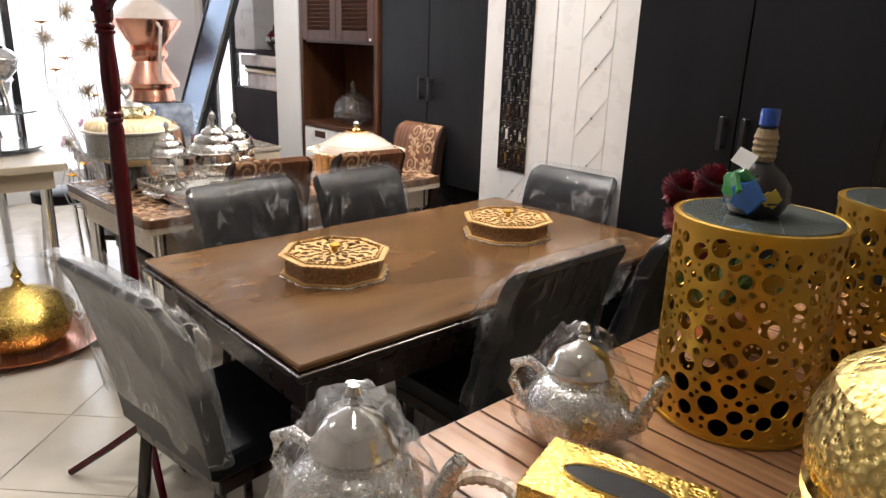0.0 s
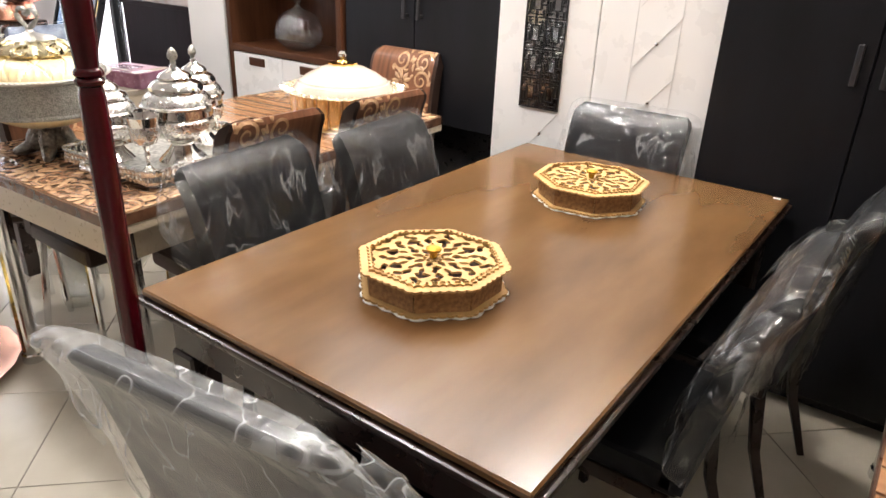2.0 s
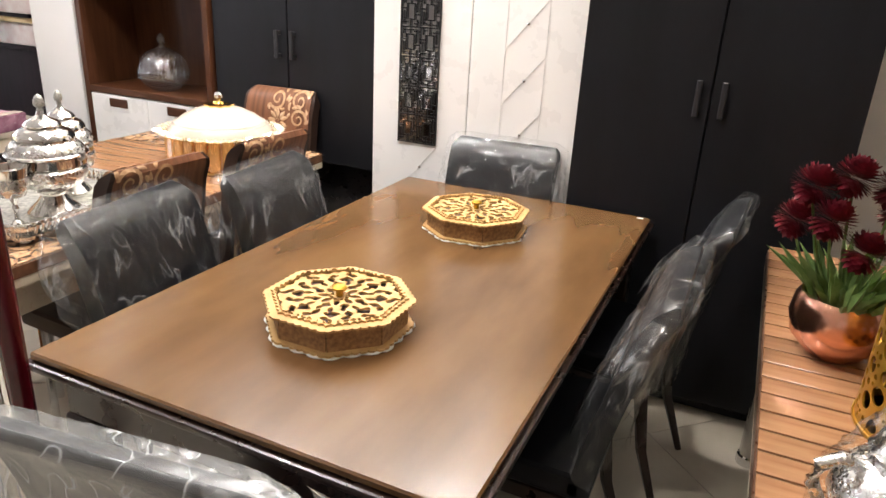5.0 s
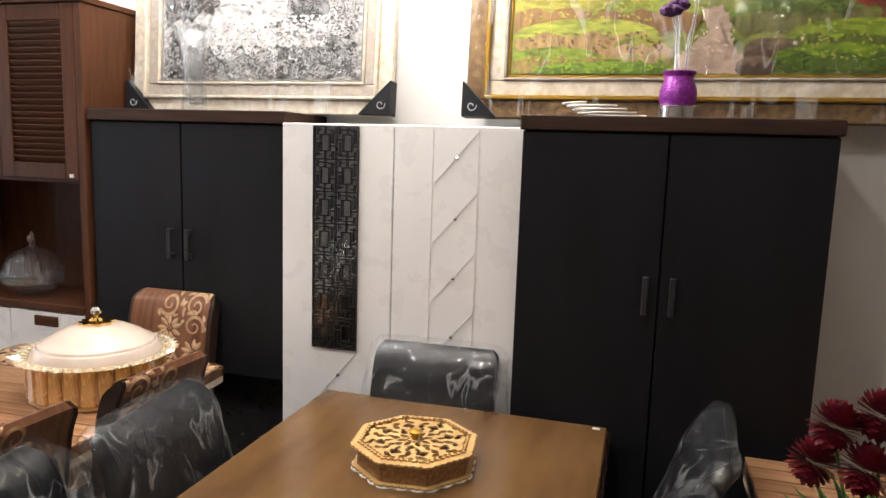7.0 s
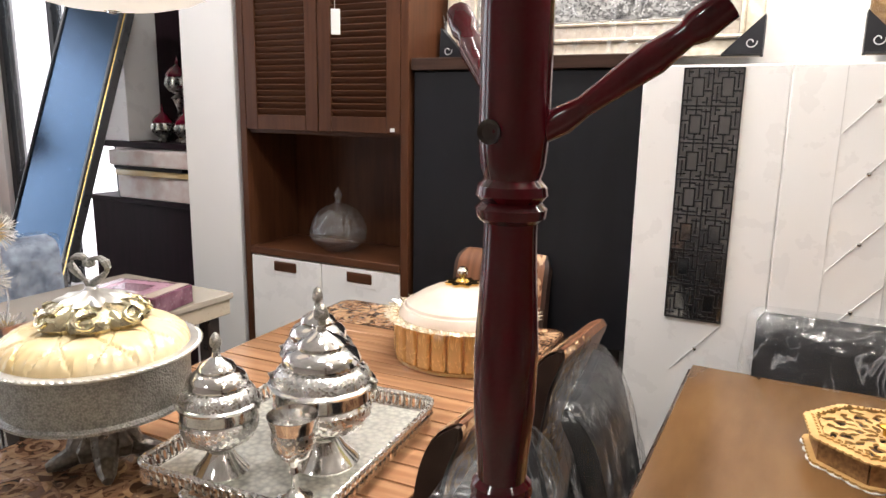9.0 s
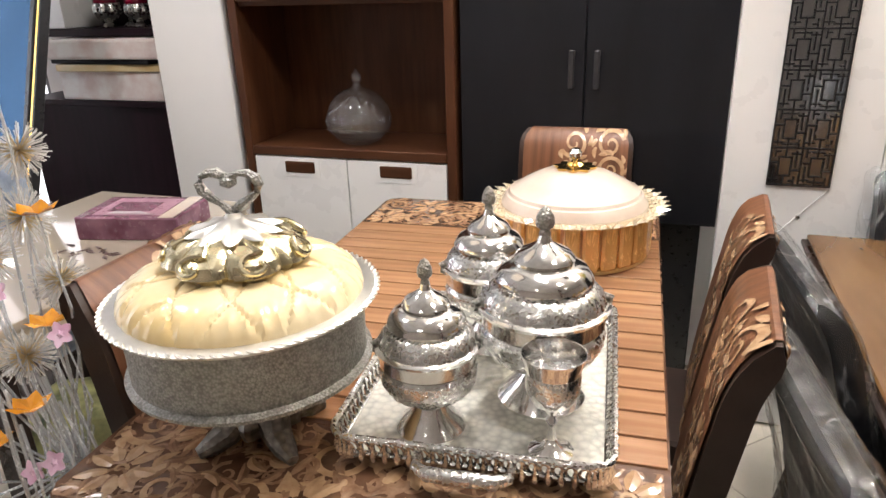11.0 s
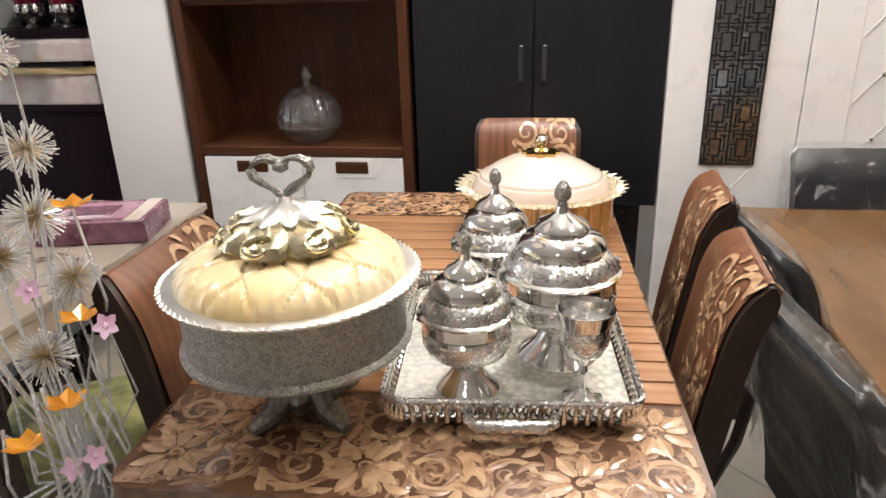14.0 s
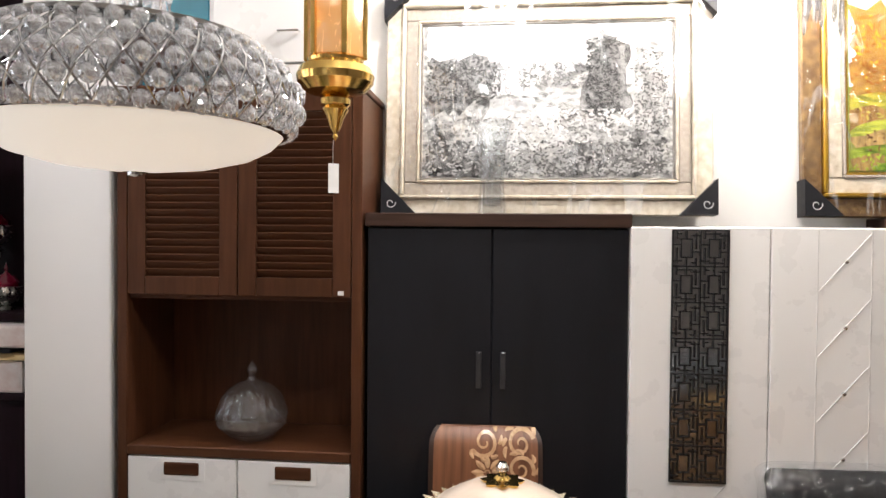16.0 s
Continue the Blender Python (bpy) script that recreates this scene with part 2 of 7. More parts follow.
M = {
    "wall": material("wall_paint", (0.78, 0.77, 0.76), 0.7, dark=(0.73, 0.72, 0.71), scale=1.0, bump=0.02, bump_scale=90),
    # for walls out of view: dark colour holds back bounced light
    "bouncewall": material("taupe_wall_paint", (0.34, 0.3, 0.27), 0.7, dark=(0.28, 0.245, 0.22), scale=1.5, bump=0.02, bump_scale=90),
    "ceil": material("ceiling_paint", (0.8, 0.79, 0.77), 0.8, scale=2, bump=0.05),
    "tile": material("floor_tile_glaze", (0.66, 0.61, 0.52), 0.16, dark=(0.58, 0.53, 0.44), scale=5, bump=0.02, spread=0.06),
    "grout": material("grout", (0.3, 0.27, 0.23), 0.9, scale=20),
    "black": material("black_laminate", (0.0105, 0.0108, 0.0135), 0.5, dark=(0.0078, 0.008, 0.0098), scale=9, stretch=(1, 1, 0.2), bump=0.03, bump_scale=140, spec=0.18),
    "brown": material("walnut_laminate", (0.075, 0.029, 0.013), 0.38, dark=(0.05, 0.018, 0.008), scale=9, stretch=(6, 6, 0.5), bump=0.03, bump_scale=90, spec=0.2),
    "brownx": material("walnut_laminate_across", (0.075, 0.029, 0.013), 0.38, dark=(0.05, 0.018, 0.008), scale=9, stretch=(0.5, 6, 6), bump=0.03, bump_scale=90, spec=0.2),
    "cap": material("cabinet_cap_wood", (0.045, 0.024, 0.017), 0.5, dark=(0.026, 0.014, 0.01), scale=10, stretch=(0.4, 6, 6), bump=0.03, spec=0.15),
    "table": material("dark_stained_wood", (0.155, 0.082, 0.034), 0.22, dark=(0.095, 0.046, 0.018), scale=2.2, stretch=(3, 0.8, 3), bump=0.0, bump_scale=20, coat=0.1, rough_var=0.03, spec=0.4),
    "tabledark": material("espresso_wood", (0.024, 0.011, 0.007), 0.28, dark=(0.015, 0.007, 0.005), scale=12, bump=0.0, bump_scale=20, rough_var=0.04),
    "leather": material("black_leather", (0.006, 0.0065, 0.009), 0.42, scale=12, bump=0.0, bump_scale=40, spec=0.22, rough_var=0.04),
    "white": material("white_lacquer", (0.8, 0.79, 0.78), 0.28, dark=(0.8, 0.79, 0.78), scale=1.2, bump=0.0, bump_scale=12, rough_var=0.04),
    "silver": hammered("embossed_silver", (0.88, 0.87, 0.85), 150, 0.35, 0.12),
    "silverplain": material("polished_silver", (0.86, 0.85, 0.83), 0.12, 1.0, dark=(0.6, 0.59, 0.57), scale=16, bump=0.12, rough_var=0.05),
    "pewter": hammered("filigree_pewter", (0.42, 0.41, 0.38), 240, 0.7, 0.28),
    "traypat": hammered("etched_tray", (0.88, 0.87, 0.8), 75, 0.3, 0.34),
    "gold": hammered("hammered_gold", (0.83, 0.58, 0.16), 120, 0.5, 0.14),
    "goldpaint": material("gold_lacquer", (0.52, 0.31, 0.055), 0.36, 0.85, dark=(0.5, 0.3, 0.03), scale=8, bump=0.04),
    "goldbrass": material("polished_brass", (0.86, 0.6, 0.2), 0.15, 1.0, dark=(0.7, 0.45, 0.12), scale=9),
    "copper": material("copper", (0.82, 0.42, 0.3), 0.22, 1.0, dark=(0.65, 0.32, 0.22), scale=8, bump=0.05),
    "mahog": material("mahogany_gloss", (0.075, 0.0035, 0.008), 0.1, dark=(0.04, 0.002, 0.004), scale=9, stretch=(5, 5, 0.5), coat=0.0, spec=0.4, bump_scale=15, rough_var=0.03),
    "plank": material("plank_print", (0.43, 0.235, 0.125), 0.18, dark=(0.29, 0.145, 0.075), scale=7, stretch=(0.6, 8, 8), spread=0.12, coat=0.4),
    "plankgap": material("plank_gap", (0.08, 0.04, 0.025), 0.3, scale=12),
    "printdark": material("carved_print_ground", (0.16, 0.08, 0.045), 0.2, dark=(0.08, 0.04, 0.024), scale=25, coat=0.4),
    "printlight": material("carved_print_relief", (0.52, 0.34, 0.2), 0.2, dark=(0.36, 0.21, 0.115), scale=40, coat=0.4),
    "fabricbrown": material("brown_print_leather", (0.2, 0.088, 0.045), 0.38, dark=(0.09, 0.036, 0.018), scale=5, stretch=(9, 1, 0.4), bump=0.05, spec=0.3),
    "darkbrown": material("dark_brown_leather", (0.035, 0.02, 0.015), 0.4, scale=15, bump=0.1, bump_scale=200, spec=0.2),
    "printmid": material("carved_print_shade", (0.36, 0.215, 0.13), 0.2, dark=(0.2, 0.105, 0.06), scale=40, coat=0.4),
    "chrome": material("chrome", (0.8, 0.8, 0.8), 0.08, 1.0, scale=4),
    "beige": material("beige_lacquer", (0.55, 0.47, 0.36), 0.3, dark=(0.5, 0.42, 0.31), scale=3),
    "laser": material("laser_cut_plywood", (0.62, 0.40, 0.16), 0.55, dark=(0.48, 0.28, 0.1), scale=14, bump=0.1),
    "laserside": material("engraved_plywood", (0.42, 0.24, 0.1), 0.55, dark=(0.2, 0.1, 0.04), scale=90, bump=0.3, bump_scale=150),
    "paper": material("white_paper", (0.82, 0.82, 0.82), 0.7, scale=6),
    # films: crease highlights are painted on as pale diffuse lines
    "film": clear("plastic_film", haze=0.012, glint=0.2, scale=14, bump=1.0, rough=0.16, gloss=0.035),
    "filmmilky": clear("milky_plastic_film", haze=0.09, glint=0.3, scale=10, bump=0.9, rough=0.22, gloss=0.03),
    "filmthin": clear("shrink_film", haze=0.0, glint=0.2, scale=9, bump=0.7, rough=0.08, gloss=0.03),
    "glass": crystal("clear_glass", (0.98, 0.99, 1.0)),
    "glassthin": clear("thin_glass", tint=(0.95, 0.96, 0.965), haze=0.015, glint=0.12, scale=30, rough=0.04, bump=0.6, gloss=0.1),
    "amber": clear("amber_acrylic", tint=(0.95, 0.66, 0.3), haze=0.45, haze_color=(0.95, 0.64, 0.25), glint=0.3, scale=40, rough=0.05, gloss=0.15),
    "pearl": material("pearl_plastic", (0.70, 0.60, 0.51), 0.2, dark=(0.62, 0.50, 0.41), scale=10, coat=0.5),
    "cream": material("cream_acrylic", (0.80, 0.69, 0.47), 0.2, dark=(0.74, 0.55, 0.26), scale=7, coat=0.3),
    "blackmirror": material("smoked_mirror", (0.28, 0.29, 0.31), 0.06, 1.0, dark=(0.25, 0.26, 0.28), scale=2),
    "mirror": material("mirror_glass", (0.03, 0.07, 0.13), 0.22, 1.0, dark=(0.026, 0.06, 0.11), scale=1),
    "blackfretwork": material("black_lacquer", (0.012, 0.012, 0.014), 0.3, scale=8),
    "darkplastic": material("black_card", (0.015, 0.015, 0.018), 0.5, scale=9, spec=0.15),
}


# ---- mesh helpers ----
def part(name, bm, mat, parent=None, label="", smooth=False):
    me = bpy.data.meshes.new(name)
    bmesh.ops.recalc_face_normals(bm, faces=bm.faces)
    bm.to_mesh(me)
    bm.free()
    me.materials.append(M[mat] if isinstance(mat, str) else mat)
    if smooth:
        for p in me.polygons:
            p.use_smooth = True
        if not (isinstance(mat, str) and mat.startswith("film")):
            me.set_sharp_from_angle(angle=radians(31))
    ob = new(name, me)
    ob.parent = parent
    if label:
        tagged(ob, label)
    return ob


def thing(name, label, category, m=None, group=""):
    ob = tagged(new(name), label, category, group)
    ob.empty_display_size = 0.1
    if m is not None:
        ob.matrix_world = m
    return ob


def again(ob, m):
    """Another object on the same mesh, under the same parent."""
    o = new(ob.name, ob.data)
    o.parent = ob.parent
    o.matrix_basis = m
    return o


def box(x0, x1, y0, y1, z0, z1, bevel=0.003, bm=None, seg=1):
    own = bmesh.new()
    bmesh.ops.create_cube(own, size=1)
    bmesh.ops.scale(own, vec=(x1 - x0, y1 - y0, z1 - z0), verts=own.verts)
    bmesh.ops.translate(own, vec=((x0 + x1) / 2, (y0 + y1) / 2, (z0 + z1) / 2), verts=own.verts)
    if bevel:
        bmesh.ops.bevel(own, geom=own.edges[:], offset=bevel, segments=seg, affect="EDGES", profile=0.6)
    return merge(bm, own)


def merge(bm, own, m=None):
    if m is not None:
        bmesh.ops.transform(own, matrix=m, verts=own.verts)
    if bm is None:
        return own
    me = bpy.data.meshes.new("tmp")
    own.to_mesh(me)
    own.free()
    bm.from_mesh(me)
    bpy.data.meshes.remove(me)
    return bm


def lathe(profile, seg=40, wave=None, bm=None, m=None):
    """Turned body from (radius, height) pairs. wave(angle, i): a factor on the radius."""
    own = bmesh.new()
    rings = []
    for i, (r, z) in enumerate(profile):
        ring = []
        for k in range(seg):
            a = 2 * math.pi * k / seg
            rr = max(r, 0.0004) * (wave(a, i) if wave else 1)
            ring.append(own.verts.new((rr * math.cos(a), rr * math.sin(a), z)))
        rings.append(ring)
    for a, b in zip(rings, rings[1:]):
        for k in range(seg):
            own.faces.new((a[k], a[(k + 1) % seg], b[(k + 1) % seg], b[k]))
    for ring in (rings[0], rings[-1]):
        own.faces.new(ring)
    return merge(bm, own, m)


def tube(points, r, seg=8, bm=None, ends=None):
    """A round rod along points; r: one radius, or one for each point."""
    own = bmesh.new()
    pts = [Vector(p) for p in points]
    rad = r if isinstance(r, (list, tuple)) else [r] * len(pts)
    rings, up = [], Vector((0.31, 0.17, 0.93))
    for i, p in enumerate(pts):
        d = (pts[min(i + 1, len(pts) - 1)] - pts[max(i - 1, 0)]).normalized()
        s = d.cross(up)
        if s.length < 0.05:
            s = d.cross(Vector((1, 0, 0)))
        s.normalize()
        u = s.cross(d)
        rings.append([own.verts.new(p + rad[i] * (math.cos(2 * math.pi * k / seg) * s + math.sin(2 * math.pi * k / seg) * u)) for k in range(seg)])
    for a, b in zip(rings, rings[1:]):
        for k in range(seg):
            own.faces.new((a[k], a[(k + 1) % seg], b[(k + 1) % seg], b[k]))
    own.faces.new(rings[0])
    own.faces.new(rings[-1])
    return merge(bm, own)


def slab(outline, z0, z1, bevel=0.0):
    """A flat plate from an outline in x and y."""
    bm = bmesh.new()
    low = [bm.verts.new((x, y, z0)) for x, y in outline]
    high = [bm.verts.new((x, y, z1)) for x, y in outline]
    bm.faces.new(low[::-1])
    top = bm.faces.new(high)
    n = len(low)
    for k in range(n):
        bm.faces.new((low[k], low[(k + 1) % n], high[(k + 1) % n], high[k]))
    if bevel:
        bmesh.ops.bevel(bm, geom=list(top.edges), offset=bevel, segments=2, affect="EDGES")
    return bm


def rounded(w, h, r, n=5, cx=0.0, cy=0.0):
    pts = []
    for sx, sy, a0 in ((1, 1, 0), (-1, 1, 90), (-1, -1, 180), (1, -1, 270)):
        for k in range(n + 1):
            a = radians(a0 + 90 * k / n)
            pts.append((cx + sx * (w / 2 - r) + r * math.cos(a), cy + sy * (h / 2 - r) + r * math.sin(a)))
    return pts


def fret(nu, nv, place, hole, thick):
    """A sheet of nu x nv cells with holes cut out. place(u, v): the point; hole(u, v): signed distance, below 0 inside a hole."""
    bm = bmesh.new()
    grid = [[None] * (nv + 1) for _ in range(nu + 1)]
    dist = [[hole(i / nu, j / nv) for j in range(nv + 1)] for i in range(nu + 1)]
    for i in range(nu):
        for j in range(nv):
            cells = [(i, j), (i + 1, j), (i + 1, j + 1), (i, j + 1)]
            ds = [dist[a][b] for a, b in cells]
            if max(ds) <= 0:
                continue
            poly = []
            for k in range(4):
                (a, b), (c, d) = cells[k], cells[(k + 1) % 4]
                da, dc = ds[k], ds[(k + 1) % 4]
                if da > 0:
                    poly.append((a / nu, b / nv))
                if (da > 0) != (dc > 0):
                    f = da / (da - dc)
                    poly.append(((a + f * (c - a)) / nu, (b + f * (d - b)) / nv))
            if len(poly) >= 3:
                bm.faces.new([bm.verts.new(place(u, v)) for u, v in poly])
    bmesh.ops.remove_doubles(bm, verts=bm.verts, dist=0.00005)
    bmesh.ops.recalc_face_normals(bm, faces=bm.faces)
    bmesh.ops.solidify(bm, geom=bm.faces[:] + bm.edges[:] + bm.verts[:], thickness=thick)
    return bm


# ---- the shell of the shop ----
def structure(name, bm, mat, label=""):
    return tagged(part(name, bm, mat), label, name.rsplit("_", 1)[0].replace("_", " "), kind="structure")


X0, X1, Y0, Y1, HIGH = -6.6, 1.5, -2.0, 2.80, 3.0
floor = structure("floor", box(X0, X1, Y0, Y1, -0.12, -0.004, 0), "grout", "glossy beige floor tiles laid on the diagonal")
structure("ceiling", box(X0, X1, Y0, Y1, HIGH, HIGH + 0.1, 0), "ceil", "plain white painted ceiling")
bm = box(-5.42, X1 + 0.15, Y1, Y1 + 0.15, -0.12, HIGH + 0.1, 0)
box(X0 - 0.15, -6.5, Y1, Y1 + 0.15, -0.12, HIGH + 0.1, 0, bm)
box(-6.5, -5.42, Y1, Y1 + 0.15, -0.12, 0.4, 0, bm)
box(-6.5, -5.42, Y1, Y1 + 0.15, 2.75, HIGH + 0.1, 0, bm)
structure("wall_north", bm, "wall", "white painted wall behind the cabinets")
win2 = tagged(thing("window_2", "bright narrow shop window with a dark frame", "window"), kind="structure")
for x in (-6.47, -5.96, -5.45):
    part("window_frame", box(x - 0.025, x + 0.025, Y1 + 0.03, Y1 + 0.1, 0.4, 2.75), "blackfretwork", win2)
for x in (-6.215, -5.705):
    p = part("pane", box(x - 0.228, x + 0.228, Y1 + 0.06, Y1 + 0.07, 0.4, 2.75, 0), "glassthin", win2)
    p.visible_shadow = False
# unseen south and east walls, darkened to deepen shade and metal reflections
structure("wall_south", box(X0 - 0.15, X1 + 0.15, Y0 - 0.15, Y0, -0.12, HIGH + 0.1, 0), "bouncewall", "unseen wall, darkened to cut bounced light")
structure("wall_east", box(X1, X1 + 0.15, Y0, Y1, -0.12, HIGH + 0.1, 0), "bouncewall", "unseen wall, darkened to cut bounced light")
bm = box(X0 - 0.15, X0, Y0, Y1, -0.12, 0.25, 0)
box(X0 - 0.15, X0, Y0, Y1, 2.6, HIGH + 0.1, 0, bm)
box(X0 - 0.15, X0, Y0, -0.9, 0.25, 2.6, 0, bm)
box(X0 - 0.15, X0, 2.35, Y1, 0.25, 2.6, 0, bm)
structure("wall_west", bm, "wall", "white wall round a bright shop window")
win = tagged(thing("window_1", "bright shop window with a thin dark frame", "window"), kind="structure")
for y in (-0.87, 0.2, 1.26, 2.32):
    part("window_frame", box(X0 - 0.1, X0 - 0.03, y - 0.03, y + 0.03, 0.25, 2.6), "blackfretwork", win)
for y in (-0.335, 0.73, 1.79):
    p = part("pane", box(X0 - 0.07, X0 - 0.06, y - 0.5, y + 0.5, 0.25, 2.6, 0), "glassthin", win)
    p.visible_shadow = False
structure("backdrop_north", box(-24, -4, 5.6, 5.65, -1, 8, 0), glow("bright_yard", (1.0, 0.95, 0.98), 1.7), "bright washed-out street outside the window")
structure("backdrop", box(-9.05, -9, -7, 8, -1, 6, 0), glow("bright_street", (1.0, 0.95, 0.98), 1.7), "bright washed-out street outside the window")
# white pier left of the tall hutch
structure("wall_pier", box(-4.47, -4.15, 2.45, 2.795, 0, HIGH, 0.004), "wall", "white painted pier beside the brown hutch")


# ---- cabinets along the back wall ----
def pull_handle(parent, x, y, z0, z1, mat="blackfretwork"):
    h = part("handle", box(x - 0.009, x + 0.009, y - 0.034, y - 0.022, z0, z1, 0.003), mat, parent, "slim dark metal pull handle")
    for z in (z0 + 0.012, z1 - 0.012):
        part("handle_foot", box(x - 0.007, x + 0.007, y - 0.023, y + 0.001, z - 0.008, z + 0.008, 0.002), mat, h)


M["handle"] = material("dark_steel", (0.05, 0.05, 0.055), 0.35, 0.6, scale=12)


def wardrobe(name_label, x0, x1, seam, y, z0, top, handle_z):
    c = thing("cabinet", name_label, "cabinet")
    part("body", box(x0, x1, y + 0.02, 2.79, z0, top - 0.001, 0.002), "black", c)
    part("cap", box(x0 - 0.008, x1 + 0.008, y - 0.012, 2.79, top, top + 0.045, 0.003), "cap", c, "dark brown wooden top board")
    for a, b, hx in ((x0, seam - 0.0025, seam - 0.040), (seam + 0.0025, x1, seam + 0.038)):
        d = part("door", box(a, b, y, y + 0.018, z0 + 0.004, top - 0.004, 0.002), "black", c)
        pull_handle(d, hx, y, handle_z - 0.118, handle_z, "handle")
    return c


wardrobe("matt black two-door cabinet with a brown top board", -3.255, -2.412, -2.845, 2.455, 0.70, 1.657, 1.256)
wardrobe("tall matt black two-door cabinet with dark steel handles", -1.532, -0.652, -1.098, 2.362, 0.06, 1.653, 1.228)
c = thing("plinth", "low dark base under the black cabinet", "plinth")
part("body", box(-3.22, -2.45, 2.56, 2.79, 0, 0.699, 0.004), "blackfretwork", c)
c = thing("plinth", "low dark base under the tall cabinet", "plinth")
part("body", box(-1.5, -0.68, 2.42, 2.79, 0, 0.059, 0.004), "blackfretwork", c)

# white carved door panel between the cabinets
d = thing("door_panel", "glossy white door panel with grooves, crystal studs and a black fretwork strip", "door panel")
bm = box(-2.408, -1.986, 2.44, 2.475, 0.012, 1.662, 0.003)
box(-1.983, -1.536, 2.44, 2.475, 0.012, 1.662, 0.003, bm)
part("leaf", bm, "white", d)
part("strip", box(-2.282, -2.112, 2.4375, 2.4399, 0.862, 1.652, 0), "blackmirror", d, "smoked mirror strip")
bm = bmesh.new()
x0, x1, z0, z1 = -2.282, -2.112, 0.862, 1.652


def hbar(a, b, z):
    box(x0 + a * (x1 - x0) - 0.0022, x0 + b * (x1 - x0) + 0.0022, 2.431, 2.4375, z - 0.0022, z + 0.0022, 0, bm)


def vbar(a, za, zb):
    x = x0 + a * (x1 - x0)
    box(x - 0.0022, x + 0.0022, 2.4313, 2.4372, za - 0.0022, zb + 0.0022, 0, bm)


U = (z1 - z0) / 7
for i in range(7):
    z = z0 + i * U
    for a0 in (0.0, 0.5):
        q = a0 + 0.25
        f = 1 if (i + (a0 > 0)) % 2 else -1
        vbar(q - 0.1, z + 0.25 * U, z + 0.75 * U), vbar(q + 0.1, z + 0.25 * U, z + 0.75 * U)
        hbar(q - 0.1, q + 0.1, z + 0.25 * U), hbar(q - 0.1, q + 0.1, z + 0.75 * U)
        hbar(q - 0.25, q - 0.1, z + 0.6 * U), hbar(q + 0.1, q + 0.25, z + 0.4 * U)
        vbar(q, z + 0.75 * U, z + U), vbar(q, z, z + 0.25 * U)
        hbar(q - 0.17, q + f * 0.1, z + 0.9 * U), hbar(q - f * 0.1, q + 0.17, z + 0.1 * U)
        vbar(q - 0.17, z + 0.78 * U, z + 0.98 * U), vbar(q + 0.17, z + 0.02 * U, z + 0.22 * U)
        vbar(q + 0.17, z + 0.5 * U, z + 0.9 * U), vbar(q - 0.17, z + 0.1 * U, z + 0.5 * U)
        hbar(q + 0.1, q + 0.25, z + 0.85 * U), hbar(q - 0.25, q - 0.1, z + 0.15 * U)
    vbar(0.5, z, z + U)
    hbar(0, 1, z)
hbar(0, 1, z1)
vbar(0, z0, z1), vbar(1, z0, z1)
part("fretwork", bm, "blackfretwork", d, "black geometric fretwork")
M["groove"] = material("groove_shadow_line", (0.7, 0.69, 0.68), 0.5, scale=20)
bm = bmesh.new()
for x in (-1.845, -1.688):
    box(x - 0.0014, x + 0.0014, 2.4385, 2.4399, 0.02, 1.655, 0, bm)
for k in range(9):
    zc = 1.558 - 0.203 * k
    if zc < 0.1:
        break
    tube([(-1.838, 2.439, zc - 0.087), (-1.69, 2.439, zc + 0.087)], 0.0017, 4, bm)
for k in range(4):
    zc = 0.765 - 0.2 * k
    tube([(-2.255, 2.439, zc - 0.087), (-2.11, 2.439, zc + 0.087)], 0.0017, 4, bm)
part("groove", bm, "groove", d, "fine engraved lines")
for x, z in [(-1.762, 1.558 - 0.203 * k) for k in range(7)] + [(-2.182, 0.762 - 0.2 * k) for k in range(3)]:
    part("stud", lathe([(0.0001, 0), (0.007, 0.0), (0.0055, 0.004), (0.0001, 0.006)], 8, m=pose(x, 2.4399, z, 90, 0, 0)), "chrome", d, "crystal stud")

# brown hutch
h = thing("hutch", "tall walnut-brown hutch with louvred doors, open niche and white drawers", "cabinet")
HX0, HX1, HY = -4.12, -3.272, 2.44
for a, b in ((HX0, HX0 + 0.034), (HX1 - 0.034, HX1)):
    part("side_panel", box(a, b, HY, 2.795, 0.0, 2.10, 0.002), "brown", h)
part("top_board", box(HX0 - 0.006, HX1 + 0.006, HY - 0.01, 2.795, 2.101, 2.125, 0.003), "brownx", h)
part("back_board", box(HX0 + 0.035, HX1 - 0.035, 2.77, 2.79, 0.05, 2.09, 0), "brown", h)
part("shelf", box(HX0 + 0.035, HX1 - 0.035, HY - 0.004, 2.769, 0.872, 0.906, 0.003), "brownx", h)
part("shelf", box(HX0 + 0.035, HX1 - 0.035, HY + 0.02, 2.769, 1.405, 1.423, 0.002), "brownx", h)
mid = (HX0 + HX1) / 2
